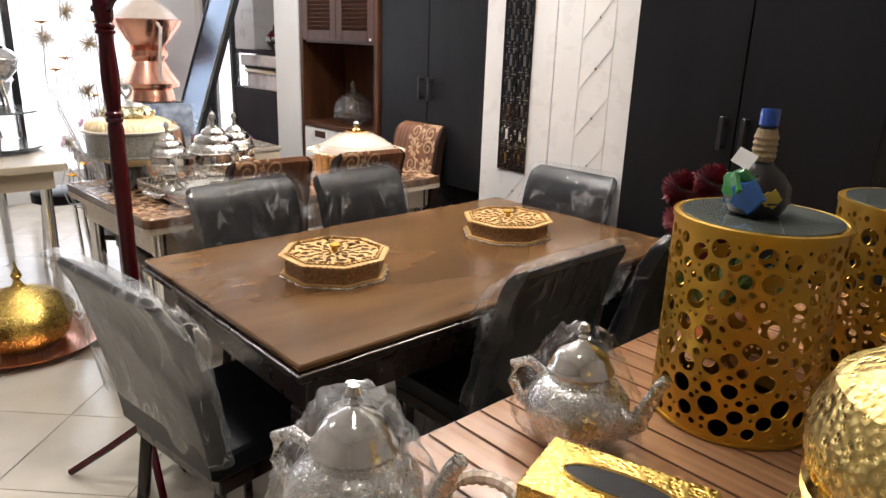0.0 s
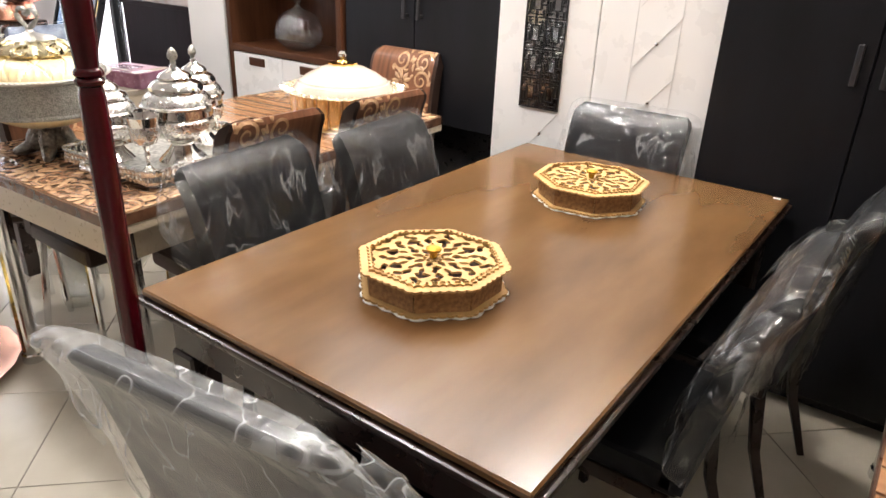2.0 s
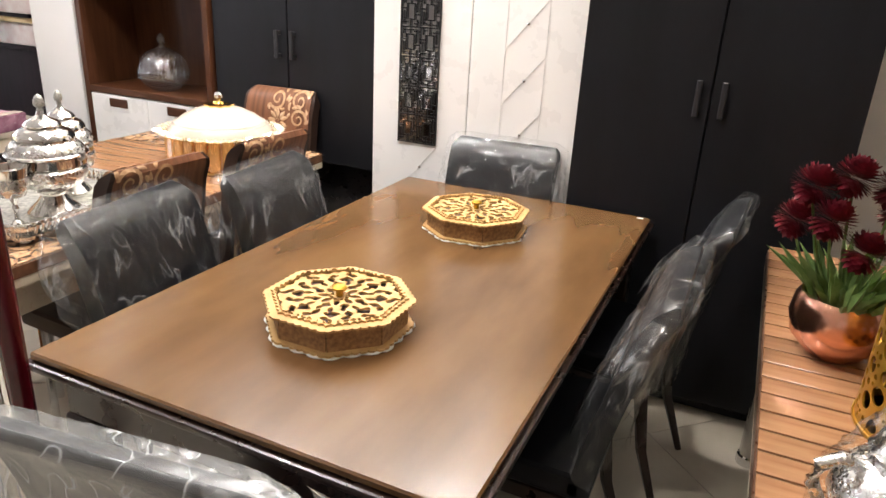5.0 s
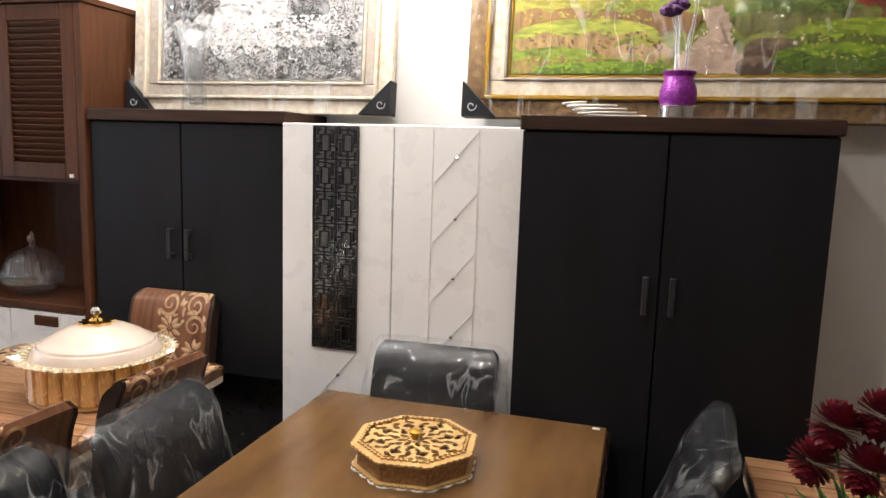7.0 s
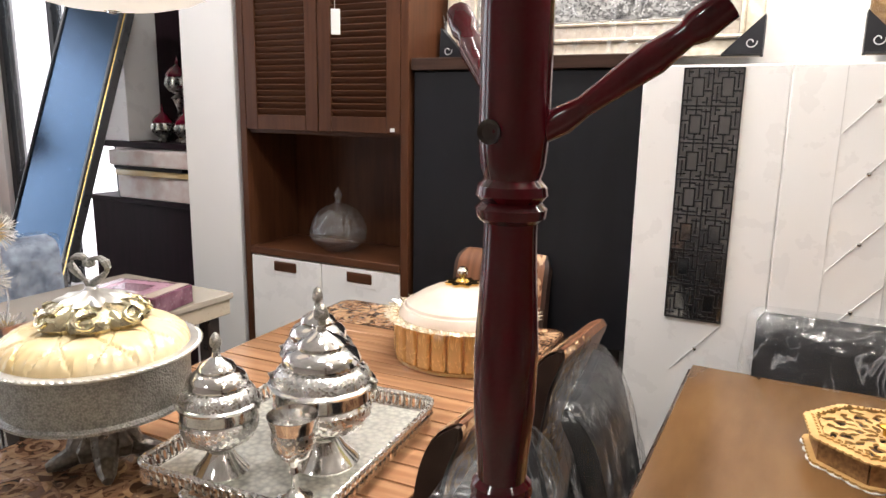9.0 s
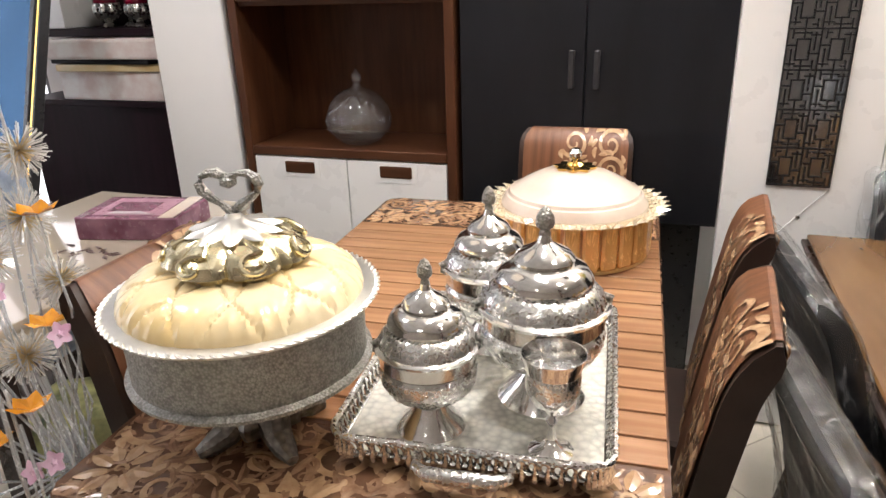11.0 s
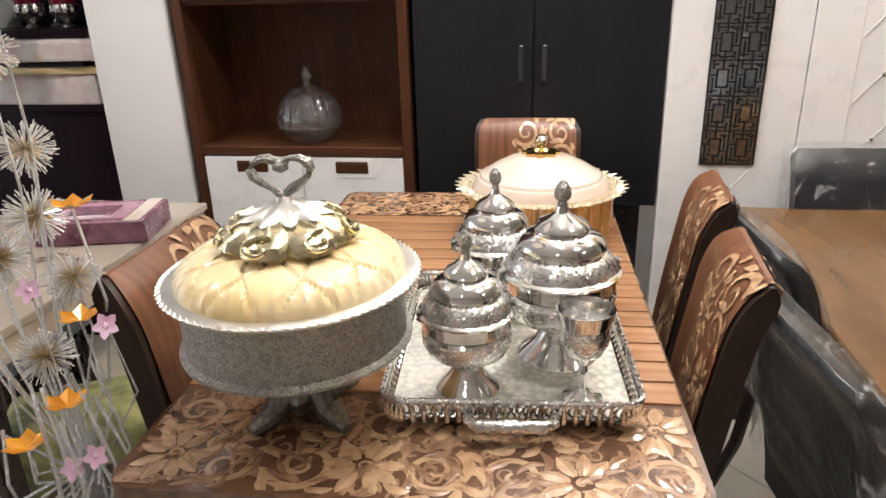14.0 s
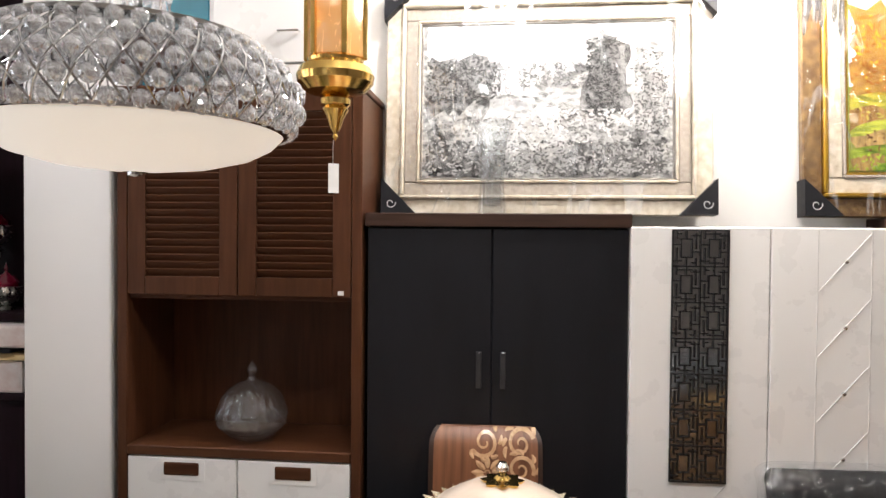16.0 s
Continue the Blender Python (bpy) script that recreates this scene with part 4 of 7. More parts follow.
# ---- things on the dark table ----
def sweet_box(x, y, turn):
    b = thing("sweet_box", "eight-sided laser-cut plywood sweet box on a paper doily", "box", pose(x, y, 0.7505, 0, 0, turn), "boxes on the dark table")
    n, R = 8, 0.163
    s0 = math.pi / n
    poly = lambda a: math.cos(s0) / math.cos((a % (2 * s0)) - s0)
    scallop = lambda a: abs(math.sin(28 * a))
    part("doily", lathe([(R + 0.007, 0.0), (R + 0.007, 0.0015), (0.001, 0.0018)], 160, lambda a, i: (poly(a) + 0.05 * abs(math.sin(12 * a + 0.4)) - 0.02) if i < 2 else 1), "paper", b, "scalloped white paper doily")
    part("base", lathe([(R + 0.003, 0.003), (R + 0.003, 0.008), (0.001, 0.008)], 168, lambda a, i: poly(a) + 0.03 * scallop(a)), "laser", b, "scalloped plywood base")
    rr = R * 0.93 * math.cos(s0)
    side = 2 * rr * math.tan(s0)
    for k in range(n):
        a = 2 * math.pi * (k + 0.5) / n
        o = part("side_panel", box(-side / 2 + 0.001, side / 2 - 0.001, -0.0025, 0.0015, 0.0085, 0.060, 0), "laserside", b, "engraved side")
        o.matrix_basis = pose(rr * math.cos(a), rr * math.sin(a), 0, 0, 0, math.degrees(a) + 90)
        bm = bmesh.new()
        for sx in (-1, 1):
            for q in range(3):
                spiral_ribbon(bm, sx * side * (0.1 + 0.14 * q), 0.034 + 0.006 * (q % 2), 0.013, 1.3, 1.0 + q, sx, 0.0016, 0.0, 12)
                leaf(bm, sx * side * (0.08 + 0.14 * q), 0.016, 1.57 - sx * 0.5, 0.02, 0.003, 0.0, 0.4, 4)
        for v in bm.verts:
            v.co = Vector((v.co.x, -0.0029 - max(v.co.z, 0), v.co.y))
        bmesh.ops.rotate(bm, verts=bm.verts, cent=(0, 0, 0), matrix=Matrix.Rotation(math.pi, 3, "Z"))
        part("engraving", bm, "plankgap", o, "burnt scroll engraving")

    def hole(u, v):
        a = 2 * math.pi * u
        r = v
        best = 1.0
        # petals, pointed leaves and small lobes in rings, as length and width of a lens
        for rc, cnt, shift, length, width in ((0.2, 8, 0, 0.085, 0.042), (0.33, 8, 0.5, 0.07, 0.06), (0.43, 16, 0.25, 0.07, 0.036), (0.56, 8, 0, 0.075, 0.10), (0.58, 8, 0.5, 0.09, 0.05),
                                              (0.70, 16, 0.25, 0.052, 0.062), (0.74, 8, 0, 0.06, 0.04), (0.84, 16, 0, 0.036, 0.07), (0.86, 16, 0.5, 0.034, 0.04), (0.12, 8, 0.5, 0.03, 0.03)):
            step = 2 * math.pi / cnt
            da = ((a + (shift + 0.5) * step) % step) - step / 2
            p, q = abs(r - rc) / (1.1 * length), abs(da) * rc / (1.16 * width)
            best = min(best, (p ** 1.3 + q ** 1.3 - 1) * min(length, width) * 0.6)
        return best

    def lid(grow, z, holes, thick, edge):
        def place(u, v):
            a = 2 * math.pi * u
            r = grow * (poly(a) + (edge * scallop(a) if v > 0.95 else 0)) * max(v, 0.015)
            return (r * math.cos(a), r * math.sin(a), z)
        return fret(336, 70, place, holes, thick)

    l = part("lid", lid(R + 0.006, 0.0655, lambda u, v: hole(u, v), 0.005, 0.03), "laser", b, "fretted lid")
    part("lid_rim", lid(R - 0.008, 0.0705, lambda u, v: v - 0.93, 0.0045, -0.04), "laser", l, "notched raised rim")
    # dark disc close below the lid paints the shaded interior behind its holes
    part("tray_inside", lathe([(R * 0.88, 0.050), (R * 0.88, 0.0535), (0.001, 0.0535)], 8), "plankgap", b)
    part("knob", lathe([(0.008, 0.066), (0.009, 0.080), (0.016, 0.083), (0.0175, 0.088), (0.013, 0.092), (0.009, 0.093), (0.001, 0.094)], 20), "goldpaint", b, "small gold knob", smooth=True)


sweet_box(-1.712, 1.118, 22.5)
sweet_box(-1.70, 1.885, 30)


# ---- metal ware on the carved table ----
def covered_jar(x, y, s, high, label):
    j = thing("silver_jar", label, "jar", pose(x, y, 0.802, 0, 0, 20) @ Matrix.Diagonal((s, s, high / 0.31, 1)), "silver jars on the tray")
    part("body", lathe([(0.058, 0), (0.06, 0.006), (0.052, 0.016), (0.036, 0.032), (0.026, 0.048), (0.028, 0.054), (0.034, 0.058), (0.03, 0.062), (0.05, 0.068), (0.07, 0.082), (0.079, 0.1), (0.081, 0.12), (0.077, 0.125), (0.081, 0.13), (0.08, 0.15), (0.06, 0.15), (0.05, 0.1), (0.001, 0.09)], 48), "silverplain", j, smooth=True)
    part("belt", lathe([(0.066, 0.078), (0.0715, 0.0815), (0.0805, 0.0995), (0.0822, 0.118), (0.079, 0.1225)], 72, flute(18, 0.008)), "silver", j, "embossed floral belt", smooth=True)
    part("lid", lathe([(0.078, 0.151), (0.086, 0.153), (0.088, 0.158), (0.084, 0.161), (0.08, 0.162), (0.076, 0.175), (0.066, 0.187), (0.061, 0.19), (0.061, 0.194), (0.065, 0.196), (0.064, 0.202), (0.056, 0.214), (0.042, 0.221), (0.039, 0.222), (0.04, 0.228), (0.034, 0.237), (0.018, 0.246), (0.01, 0.252), (0.007, 0.262)], 48), "silverplain", j, "polished stepped lid", smooth=True)
    part("band", lathe([(0.081, 0.1622), (0.0775, 0.1755), (0.0675, 0.1875), (0.0615, 0.1902)], 48, flute(24, 0.012)), "silver", j, "embossed band", smooth=True)
    part("finial", lathe([(0.008, 0.262), (0.006, 0.27), (0.011, 0.274), (0.0125, 0.279), (0.0115, 0.288), (0.007, 0.298), (0.001, 0.303)], 16), "pewter", j, "acorn finial", smooth=True)
    for sx in (-1, 1):
        part("lug", tube([(sx * 0.074, 0, 0.142), (sx * 0.088, 0, 0.15), (sx * 0.09, 0, 0.162), (sx * 0.08, 0, 0.166)], 0.005, 6), "pewter", j)


def tray(m, w, l):
    t = thing("silver_tray", "rectangular silver tray with pierced gallery rim and scroll handles", "tray", m)
    part("base", slab(rounded(w, l, 0.03), 0.016, 0.0205), "traypat", t, "etched tray floor")
    rim = rounded(w, l, 0.03, 6)
    n = len(rim)
    bm = bmesh.new()
    # gallery of small upright loops
    per, pts = 0.0, []
    dense = []
    for k in range(n):
        a, b = Vector(rim[k]), Vector(rim[(k + 1) % n])
        steps = max(1, int((b - a).length / 0.018 + 0.5))
        dense += [a + (b - a) * i / steps for i in range(steps)]
    loop = None
    cx = sum(p.x for p in dense) / len(dense)
    for k, p in enumerate(dense):
        q = dense[(k + 1) % len(dense)]
        a = math.degrees(math.atan2(q.y - p.y, q.x - p.x))
        out = Matrix.Translation((p.x, p.y, 0.022)) @ pose(0, 0, 0, 0, 0, a) @ pose(0, 0, 0, 24, 0, 0)
        if loop is None:
            loop = part("gallery_petal", tube([(0.0075 * math.sin(2 * math.pi * i / 10), 0, 0.017 - 0.016 * math.cos(2 * math.pi * i / 10)) for i in range(11)], 0.0026, 5), "silverplain", t, "pierced silver loop", smooth=True)
            loop.matrix_basis = out
        else:
            again(loop, out)
    part("lower_rail", tube([(p.x, p.y, 0.02) for p in dense + dense[:1]], 0.004, 6), "silverplain", t, smooth=True)
    part("upper_rail", tube([(p.x * 1.05, p.y * 1.04, 0.054 + 0.0015 * (i % 2)) for i, p in enumerate(dense + dense[:1])], 0.0045, 6), "silver", t, smooth=True)
    skirt = bmesh.new()
    for i, p in enumerate(dense):
        lathe([(0.001, 0), (0.004, 0.002), (0.0062, 0.01), (0.004, 0.02), (0.003, 0.03), (0.006, 0.036), (0.001, 0.04)], 6, bm=skirt, m=pose(p.x * 1.035, p.y * 1.03, 0.012))
    tagged(part("drop_border", skirt, "silverplain", t, "row of embossed drops", smooth=True), kind="stuff")
    for s in (-1, 1):
        part("handle", tube([(-0.07, s * (l / 2 + 0.008), 0.035), (-0.068, s * (l / 2 + 0.03), 0.032), (-0.05, s * (l / 2 + 0.04), 0.03), (0.05, s * (l / 2 + 0.04), 0.03), (0.068, s * (l / 2 + 0.03), 0.032), (0.07, s * (l / 2 + 0.008), 0.035)], [0.005, 0.008, 0.011, 0.011, 0.008, 0.005], 12), "silver", t, "lattice-embossed handle", smooth=True)
    for sx in (-1, 1):
        for sy in (-1, 1):
            part("foot", lathe([(0.008, 0), (0.014, 0.004), (0.012, 0.012), (0.006, 0.0155)], 10, m=pose(sx * (w / 2 - 0.02), sy * (l / 2 - 0.02), 0)), "silver", t)


tray(pose(-2.835, 1.245, 0.781, 0, 0, 5), 0.40, 0.50)
covered_jar(-2.893, 1.072, 0.92, 0.296, "small embossed silver jar with a stepped lid")
covered_jar(-2.742, 1.205, 1.22, 0.345, "large embossed silver jar with a stepped lid")
covered_jar(-2.872, 1.36, 1.0, 0.325, "embossed silver jar at the back of the tray")
g = thing("goblet", "small plain silver goblet standing on the tray", "goblet", pose(-2.70, 1.062, 0.802))
part("cup", lathe([(0.012, 0.085), (0.03, 0.09), (0.038, 0.11), (0.039, 0.14), (0.047, 0.168), (0.0455, 0.168), (0.037, 0.14), (0.035, 0.11), (0.001, 0.092)], 32), "silverplain", g, smooth=True)
part("stem", lathe([(0.034, 0), (0.034, 0.004), (0.016, 0.012), (0.007, 0.024), (0.0055, 0.045), (0.009, 0.055), (0.006, 0.066), (0.012, 0.0845)], 24), "silverplain", g, smooth=True)
part("relief", lathe([(0.0385, 0.108), (0.0402, 0.115), (0.0402, 0.135), (0.0394, 0.14)], 32), "silver", g, "embossed band", smooth=True)

M["darkpewter"] = hammered("dark_pewter", (0.27, 0.26, 0.24), 90, 0.7, 0.25)
# cream covered dish on a pierced pewter stand
c = thing("covered_dish", "cream acrylic covered dish in a pierced pewter stand", "dish", pose(-3.163, 1.012, 0.781, 0, 0, 10) @ Matrix.Diagonal((0.95, 0.95, 0.97, 1)))
for k in range(4):
    a = math.pi / 4 + k * math.pi / 2
    d = Vector((math.cos(a), math.sin(a), 0))
    part("foot", tube([tuple(d * 0.03 + Vector((0, 0, 0.075))), tuple(d * 0.045 + Vector((0, 0, 0.05))), tuple(d * 0.062 + Vector((0, 0, 0.025))), tuple(d * 0.09 + Vector((0, 0, 0.014))), tuple(d * 0.115 + Vector((0, 0, 0.008)))], [0.03, 0.03, 0.024, 0.019, 0.01], 10), "darkpewter", c, "leaf-shaped pewter foot", smooth=True)
part("stem", lathe([(0.06, 0.025), (0.066, 0.05), (0.05, 0.075), (0.06, 0.095), (0.02, 0.1)], 48, flute(8, 0.12)), "darkpewter", c, smooth=True)
part("bowl", lathe([(0.03, 0.09), (0.1, 0.105), (0.165, 0.135), (0.187, 0.15), (0.001, 0.15)], 64, flute(32, 0.008)), "cream", c, "cream bowl", smooth=True)
part("band", lathe([(0.187, 0.148), (0.196, 0.146), (0.197, 0.152), (0.187, 0.157), (0.188, 0.245), (0.193, 0.252), (0.182, 0.252), (0.182, 0.156)], 72), "pewter", c, "pierced pewter band", smooth=True)
M["satin"] = material("satin_silver", (0.8, 0.78, 0.73), 0.36, 1.0, dark=(0.66, 0.64, 0.6), scale=20, bump=0.03)
part("rim", lathe([(0.188, 0.249), (0.212, 0.258), (0.214, 0.262), (0.208, 0.264), (0.178, 0.2635), (0.17, 0.255)], 160), "satin", c, "wide satin silver rim", smooth=True)
rope = None
for k in range(84):
    a = 2 * math.pi * k / 84
    m = pose(0.211 * math.cos(a), 0.211 * math.sin(a), 0.263, 0, 0, math.degrees(a) + 55)
    if rope is None:
        rope = part("rope_strand", lathe([(0.001, -0.0085), (0.0028, -0.005), (0.0032, 0), (0.0028, 0.005), (0.001, 0.0085)], 6, m=pose(0, 0, 0, 0, 90, 0)), "satin", c, "twisted rope edge", smooth=True)
        rope.matrix_basis = m
    else:
        again(rope, m)
prof = []
for k in range(56):
    f = k / 55
    prof.append((0.19 * math.cos(f * math.pi / 2) ** 0.5, 0.262 + 0.054 * math.sin(f * math.pi / 2) ** 0.9))
bm = lathe(prof, 200)
for v in bm.verts:
    a, r = math.atan2(v.co.y, v.co.x), math.hypot(v.co.x, v.co.y) / 0.186
    f = min(abs(math.sin(5 * a + 4.2 * r)), abs(math.sin(5 * a - 4.2 * r)))
    rib = abs(math.sin(25 * a)) * max(0, r - 0.8) * 0.02
    v.co.z -= 0.008 * max(0, 1 - f / 0.16) * min(1, r * 2) + rib
part("lid", bm, "cream", c, "diamond-cut cream lid", smooth=True)
M["champagne"] = hammered("champagne_metal", (0.86, 0.77, 0.52), 45, 0.3, 0.08)
part("crown", lathe([(0.072, 0.343), (0.097, 0.344), (0.106, 0.355), (0.1, 0.374), (0.078, 0.392), (0.05, 0.402), (0.001, 0.403)], 112, lambda a, i: 1 + (0.17 * abs(math.cos(3.5 * a)) ** 0.7 - 0.09 if 0 < i < 5 else 0)), "champagne", c, "gilt acanthus crown", smooth=True)
for k in range(7):
    a = 2 * math.pi * k / 7
    pts = []
    for i in range(24):
        f = i / 23
        q = 0.03 * (1 - 0.8 * f)
        pts.append((q * math.cos(6.0 * f + 1.2), q * 0.75 * math.sin(6.0 * f + 1.2), 0.004 + 0.008 * f))
    o = part("acanthus_curl", tube([(0.0, 0.05, -0.012)] + pts, [0.003] + [0.0062 * (1 - 0.45 * i / 23) for i in range(24)], 8), "champagne", c, "rolled gilt leaf", smooth=True)
    o.matrix_basis = pose(0.101 * math.cos(a), 0.101 * math.sin(a), 0.367, 0, 0, math.degrees(a) + 90) @ pose(0, 0, 0, 52, 0, 0)
part("collar", lathe([(0.05, 0.392), (0.064, 0.4), (0.052, 0.409), (0.03, 0.416), (0.014, 0.424), (0.010, 0.432)], 60, lambda a, i: 1 + (0.2 * math.cos(10 * a) if i < 3 else 0)), "satin", c, "pointed silver leaf collar", smooth=True)
heart = []
for i in range(25):
    a = 2 * math.pi * i / 24
    hx = 16 * math.sin(a) ** 3
    hz = 13 * math.cos(a) - 5 * math.cos(2 * a) - 2 * math.cos(3 * a) - math.cos(4 * a)
    heart.append((hx * 0.0030, 0, 0.472 + hz * 0.0026))
part("handle", tube(heart, [0.0075 + 0.002 * math.sin(i * 1.57) for i in range(25)], 8), "pewter", c, "heart-shaped handle", smooth=True)
part("finial", lathe([(0.001, 0.475), (0.013, 0.482), (0.013, 0.492), (0.004, 0.5), (0.001, 0.502)], 10), "pewter", c)

for o in c.children:
    if o.name.split(".")[0] in ("crown", "collar", "handle", "finial", "acanthus_curl"):
        o.matrix_basis = pose(0, 0, 0.314 - 0.343 * 0.86) @ Matrix.Diagonal((1, 1, 0.86, 1)) @ o.matrix_basis

# amber pleated cake box
c = thing("cake_box", "round amber acrylic cake box with a pearl dome lid", "cake box", pose(-2.80, 1.965, 0.781))
part("base", lathe([(0.19, 0), (0.2, 0.003), (0.2, 0.012), (0.001, 0.014)], 64), "amber", c, smooth=True)
flutep = None
for k in range(26):
    a = 2 * math.pi * k / 26
    m = pose(0.198 * math.cos(a), 0.198 * math.sin(a), 0.012, 0, 0, math.degrees(a) + 90)
    if flutep is None:
        flutep = part("pleat", box(-0.021, 0.021, -0.006, 0.01, 0, 0.118, 0.006), "amber", c, "amber facet")
        flutep.matrix_basis = m
    else:
        again(flutep, m)
part("liner", lathe([(0.178, 0.014), (0.18, 0.12), (0.174, 0.12), (0.172, 0.014)], 48), "pearl", c, smooth=True)
spike = None
M["acryl"] = clear("gilt_acrylic", tint=(0.98, 0.9, 0.72), haze=0.3, haze_color=(0.95, 0.86, 0.66), glint=0.4, scale=60, rough=0.05, gloss=0.2)
for k in range(40):
    a = 2 * math.pi * k / 40
    m = pose(0.183 * math.cos(a), 0.183 * math.sin(a), 0.132, 0, 0, math.degrees(a) - 90) @ pose(0, 0, 0, -22, 0, 0)
    if spike is None:
        b = bmesh.new()
        v = [b.verts.new(p) for p in ((-0.017, 0, 0), (0.017, 0, 0), (0.014, 0.03, 0.006), (0, 0.056, 0.03), (-0.014, 0.03, 0.006), (0, 0.025, 0.02))]
        for f in ((0, 1, 5), (1, 2, 5), (2, 3, 5), (3, 4, 5), (4, 0, 5), (0, 4, 3, 2, 1)):
            b.faces.new([v[i] for i in f])
        spike = part("frill", b, "acryl", c, "clear pointed frill")
        spike.matrix_basis = m
    else:
        again(spike, m)
part("lid", lathe([(0.192, 0.126), (0.19, 0.14), (0.178, 0.158), (0.172, 0.16), (0.168, 0.168), (0.16, 0.17), (0.13, 0.192), (0.08, 0.215), (0.03, 0.225), (0.001, 0.226)], 72), "pearl", c, "pearl-white dome", smooth=True)
part("rosette", lathe([(0.045, 0.222), (0.05, 0.229), (0.02, 0.232), (0.012, 0.24)], 32, flute(8, 0.15)), "goldbrass", c, "gilt rosette", smooth=True)
part("knob", lathe([(0.006, 0.238), (0.008, 0.246), (0.016, 0.254), (0.017, 0.264), (0.01, 0.274), (0.001, 0.277)], 16), "silverplain", c, smooth=True)


# ---- coat stand ----
c = thing("coat_stand", "glossy mahogany coat stand with turned rings and angled pegs", "coat stand", pose(-2.122, 0.64, 0))
ring = lambda z, r: [(r * 0.92, z - 0.016), (r * 1.16, z - 0.012), (r * 1.22, z - 0.005), (r * 1.02, z), (r * 1.22, z + 0.005), (r * 1.16, z + 0.012), (r * 0.95, z + 0.017)]
prof = [(0.02, 0.1), (0.024, 0.12), (0.02, 0.2)] + ring(0.23, 0.021) + [(0.019, 0.3), (0.022, 0.75), (0.024, 1.05), (0.023, 1.17)] + ring(1.205, 0.021) + [(0.021, 1.24), (0.0245, 1.28), (0.0255, 1.33), (0.021, 1.405), (0.0205, 1.425)] + ring(1.448, 0.0225) + [(0.0245, 1.475), (0.0265, 1.5), (0.0265, 1.62), (0.022, 1.67), (0.028, 1.69), (0.024, 1.72), (0.012, 1.74), (0.001, 1.745)]
part("post", lathe(prof, 32), "mahog", c, smooth=True)
for k, (a, z) in enumerate(((12, 1.497), (134, 1.51))):
    d = Vector((math.cos(radians(a)), math.sin(radians(a)), 0.0))
    if k < 4:
        pts = [tuple(d * s + Vector((0, 0, z + h))) for s, h in ((0.018, 0), (0.035, 0.012), (0.05, 0.022), (0.095, 0.055), (0.115, 0.07), (0.122, 0.075), (0.14, 0.09))]
        part("peg", tube(pts, [0.0075, 0.011, 0.008, 0.0125, 0.009, 0.0125, 0.012], 12), "mahog", c, smooth=True)
part("socket", lathe([(0.009, 0), (0.009, 0.004), (0.006, 0.002), (0.001, 0.001)], 16, m=pose(-0.008, -0.0245, 1.5, 90, 0, 0)), "tabledark", c, "empty peg hole")
for a in (110, 230, 350):
    d = Vector((math.cos(radians(a)), math.sin(radians(a)), 0))
    part("leg", tube([tuple(d * 0.012 + Vector((0, 0, 0.2))), tuple(d * 0.13 + Vector((0, 0, 0.11))), tuple(d * 0.27 + Vector((0, 0, 0.012)))], [0.013, 0.013, 0.012], 8), "mahog", c)


# ---- pictures and ornaments on the cabinet tops ----
def flat(points, z):
    bm = bmesh.new()
    bm.faces.new([bm.verts.new((x, z, y)) for x, y in points])
    return bm


def wavy(points, amp, seed, n=10):
    """A closed outline with ragged edges."""
    rnd = random.Random(seed)
    out = []
    for (x0, y0), (x1, y1) in zip(points, points[1:] + points[:1]):
        for i in range(n):
            f = i / n
            j = amp if i else 0
            out.append((x0 + (x1 - x0) * f + rnd.uniform(-j, j), y0 + (y1 - y0) * f + rnd.uniform(-j, j)))
    return out


def paint(name, color, dark, scale=18, stretch=(1, 1, 1)):
    return material(name, color, 0.45, dark=dark, scale=scale, amount=0.5, bump=0.25, bump_scale=120, stretch=stretch)


def framed(name_label, x0, x1, z0, z1, cw, y, lean, mats, canvas):
    """A framed picture standing on its lower edge and leaning back on the wall."""
    w, h = x1 - x0, z1 - z0
    p = thing("picture", name_label, "picture", pose((x0 + x1) / 2, y, z0, -lean, 0, 0))
    widths = [f * cw for f in (0.0, 0.42, 0.52, 0.86, 0.93, 1.0)]
    depth = [0.02, 0.035, 0.014, 0.022, 0.012]
    for k, mt in enumerate(mats):
        a, b, d = widths[k], widths[k + 1], depth[k]
        bars = ((-w / 2 + a, w / 2 - a, a, b), (-w / 2 + a, w / 2 - a, h - b, h - a), (-w / 2 + a, -w / 2 + b, b + 0.0002, h - b - 0.0002), (w / 2 - b, w / 2 - a, b + 0.0002, h - b - 0.0002))
        for q in bars:
            part("frame_bar", box(q[0], q[1], -d, 0.012, q[2], q[3], 0.004), mt, p)
    part("canvas", box(-w / 2 + cw, w / 2 - cw, -0.006, 0.008, cw, h - cw, 0), canvas, p, "painted canvas")
    return p, w, h


M["fr_ivory"] = material("ivory_gilt_frame", (0.74, 0.68, 0.58), 0.35, 0.1, dark=(0.52, 0.45, 0.34), scale=35, bump=0.5, bump_scale=90)
M["fr_linen"] = material("grey_linen_mount", (0.42, 0.37, 0.32), 0.8, scale=60, bump=0.3, bump_scale=300)
M["fr_dark"] = material("carved_dark_gilt", (0.13, 0.075, 0.04), 0.35, 0.4, dark=(0.3, 0.19, 0.08), scale=38, amount=0.5, bump=0.9, bump_scale=70)
M["fr_grey"] = material("silver_grey_line", (0.3, 0.28, 0.26), 0.4, 0.4, scale=20)
grey = paint("grey_painting", (0.6, 0.6, 0.59), (0.1, 0.1, 0.1), 34, (1, 1, 1.8))
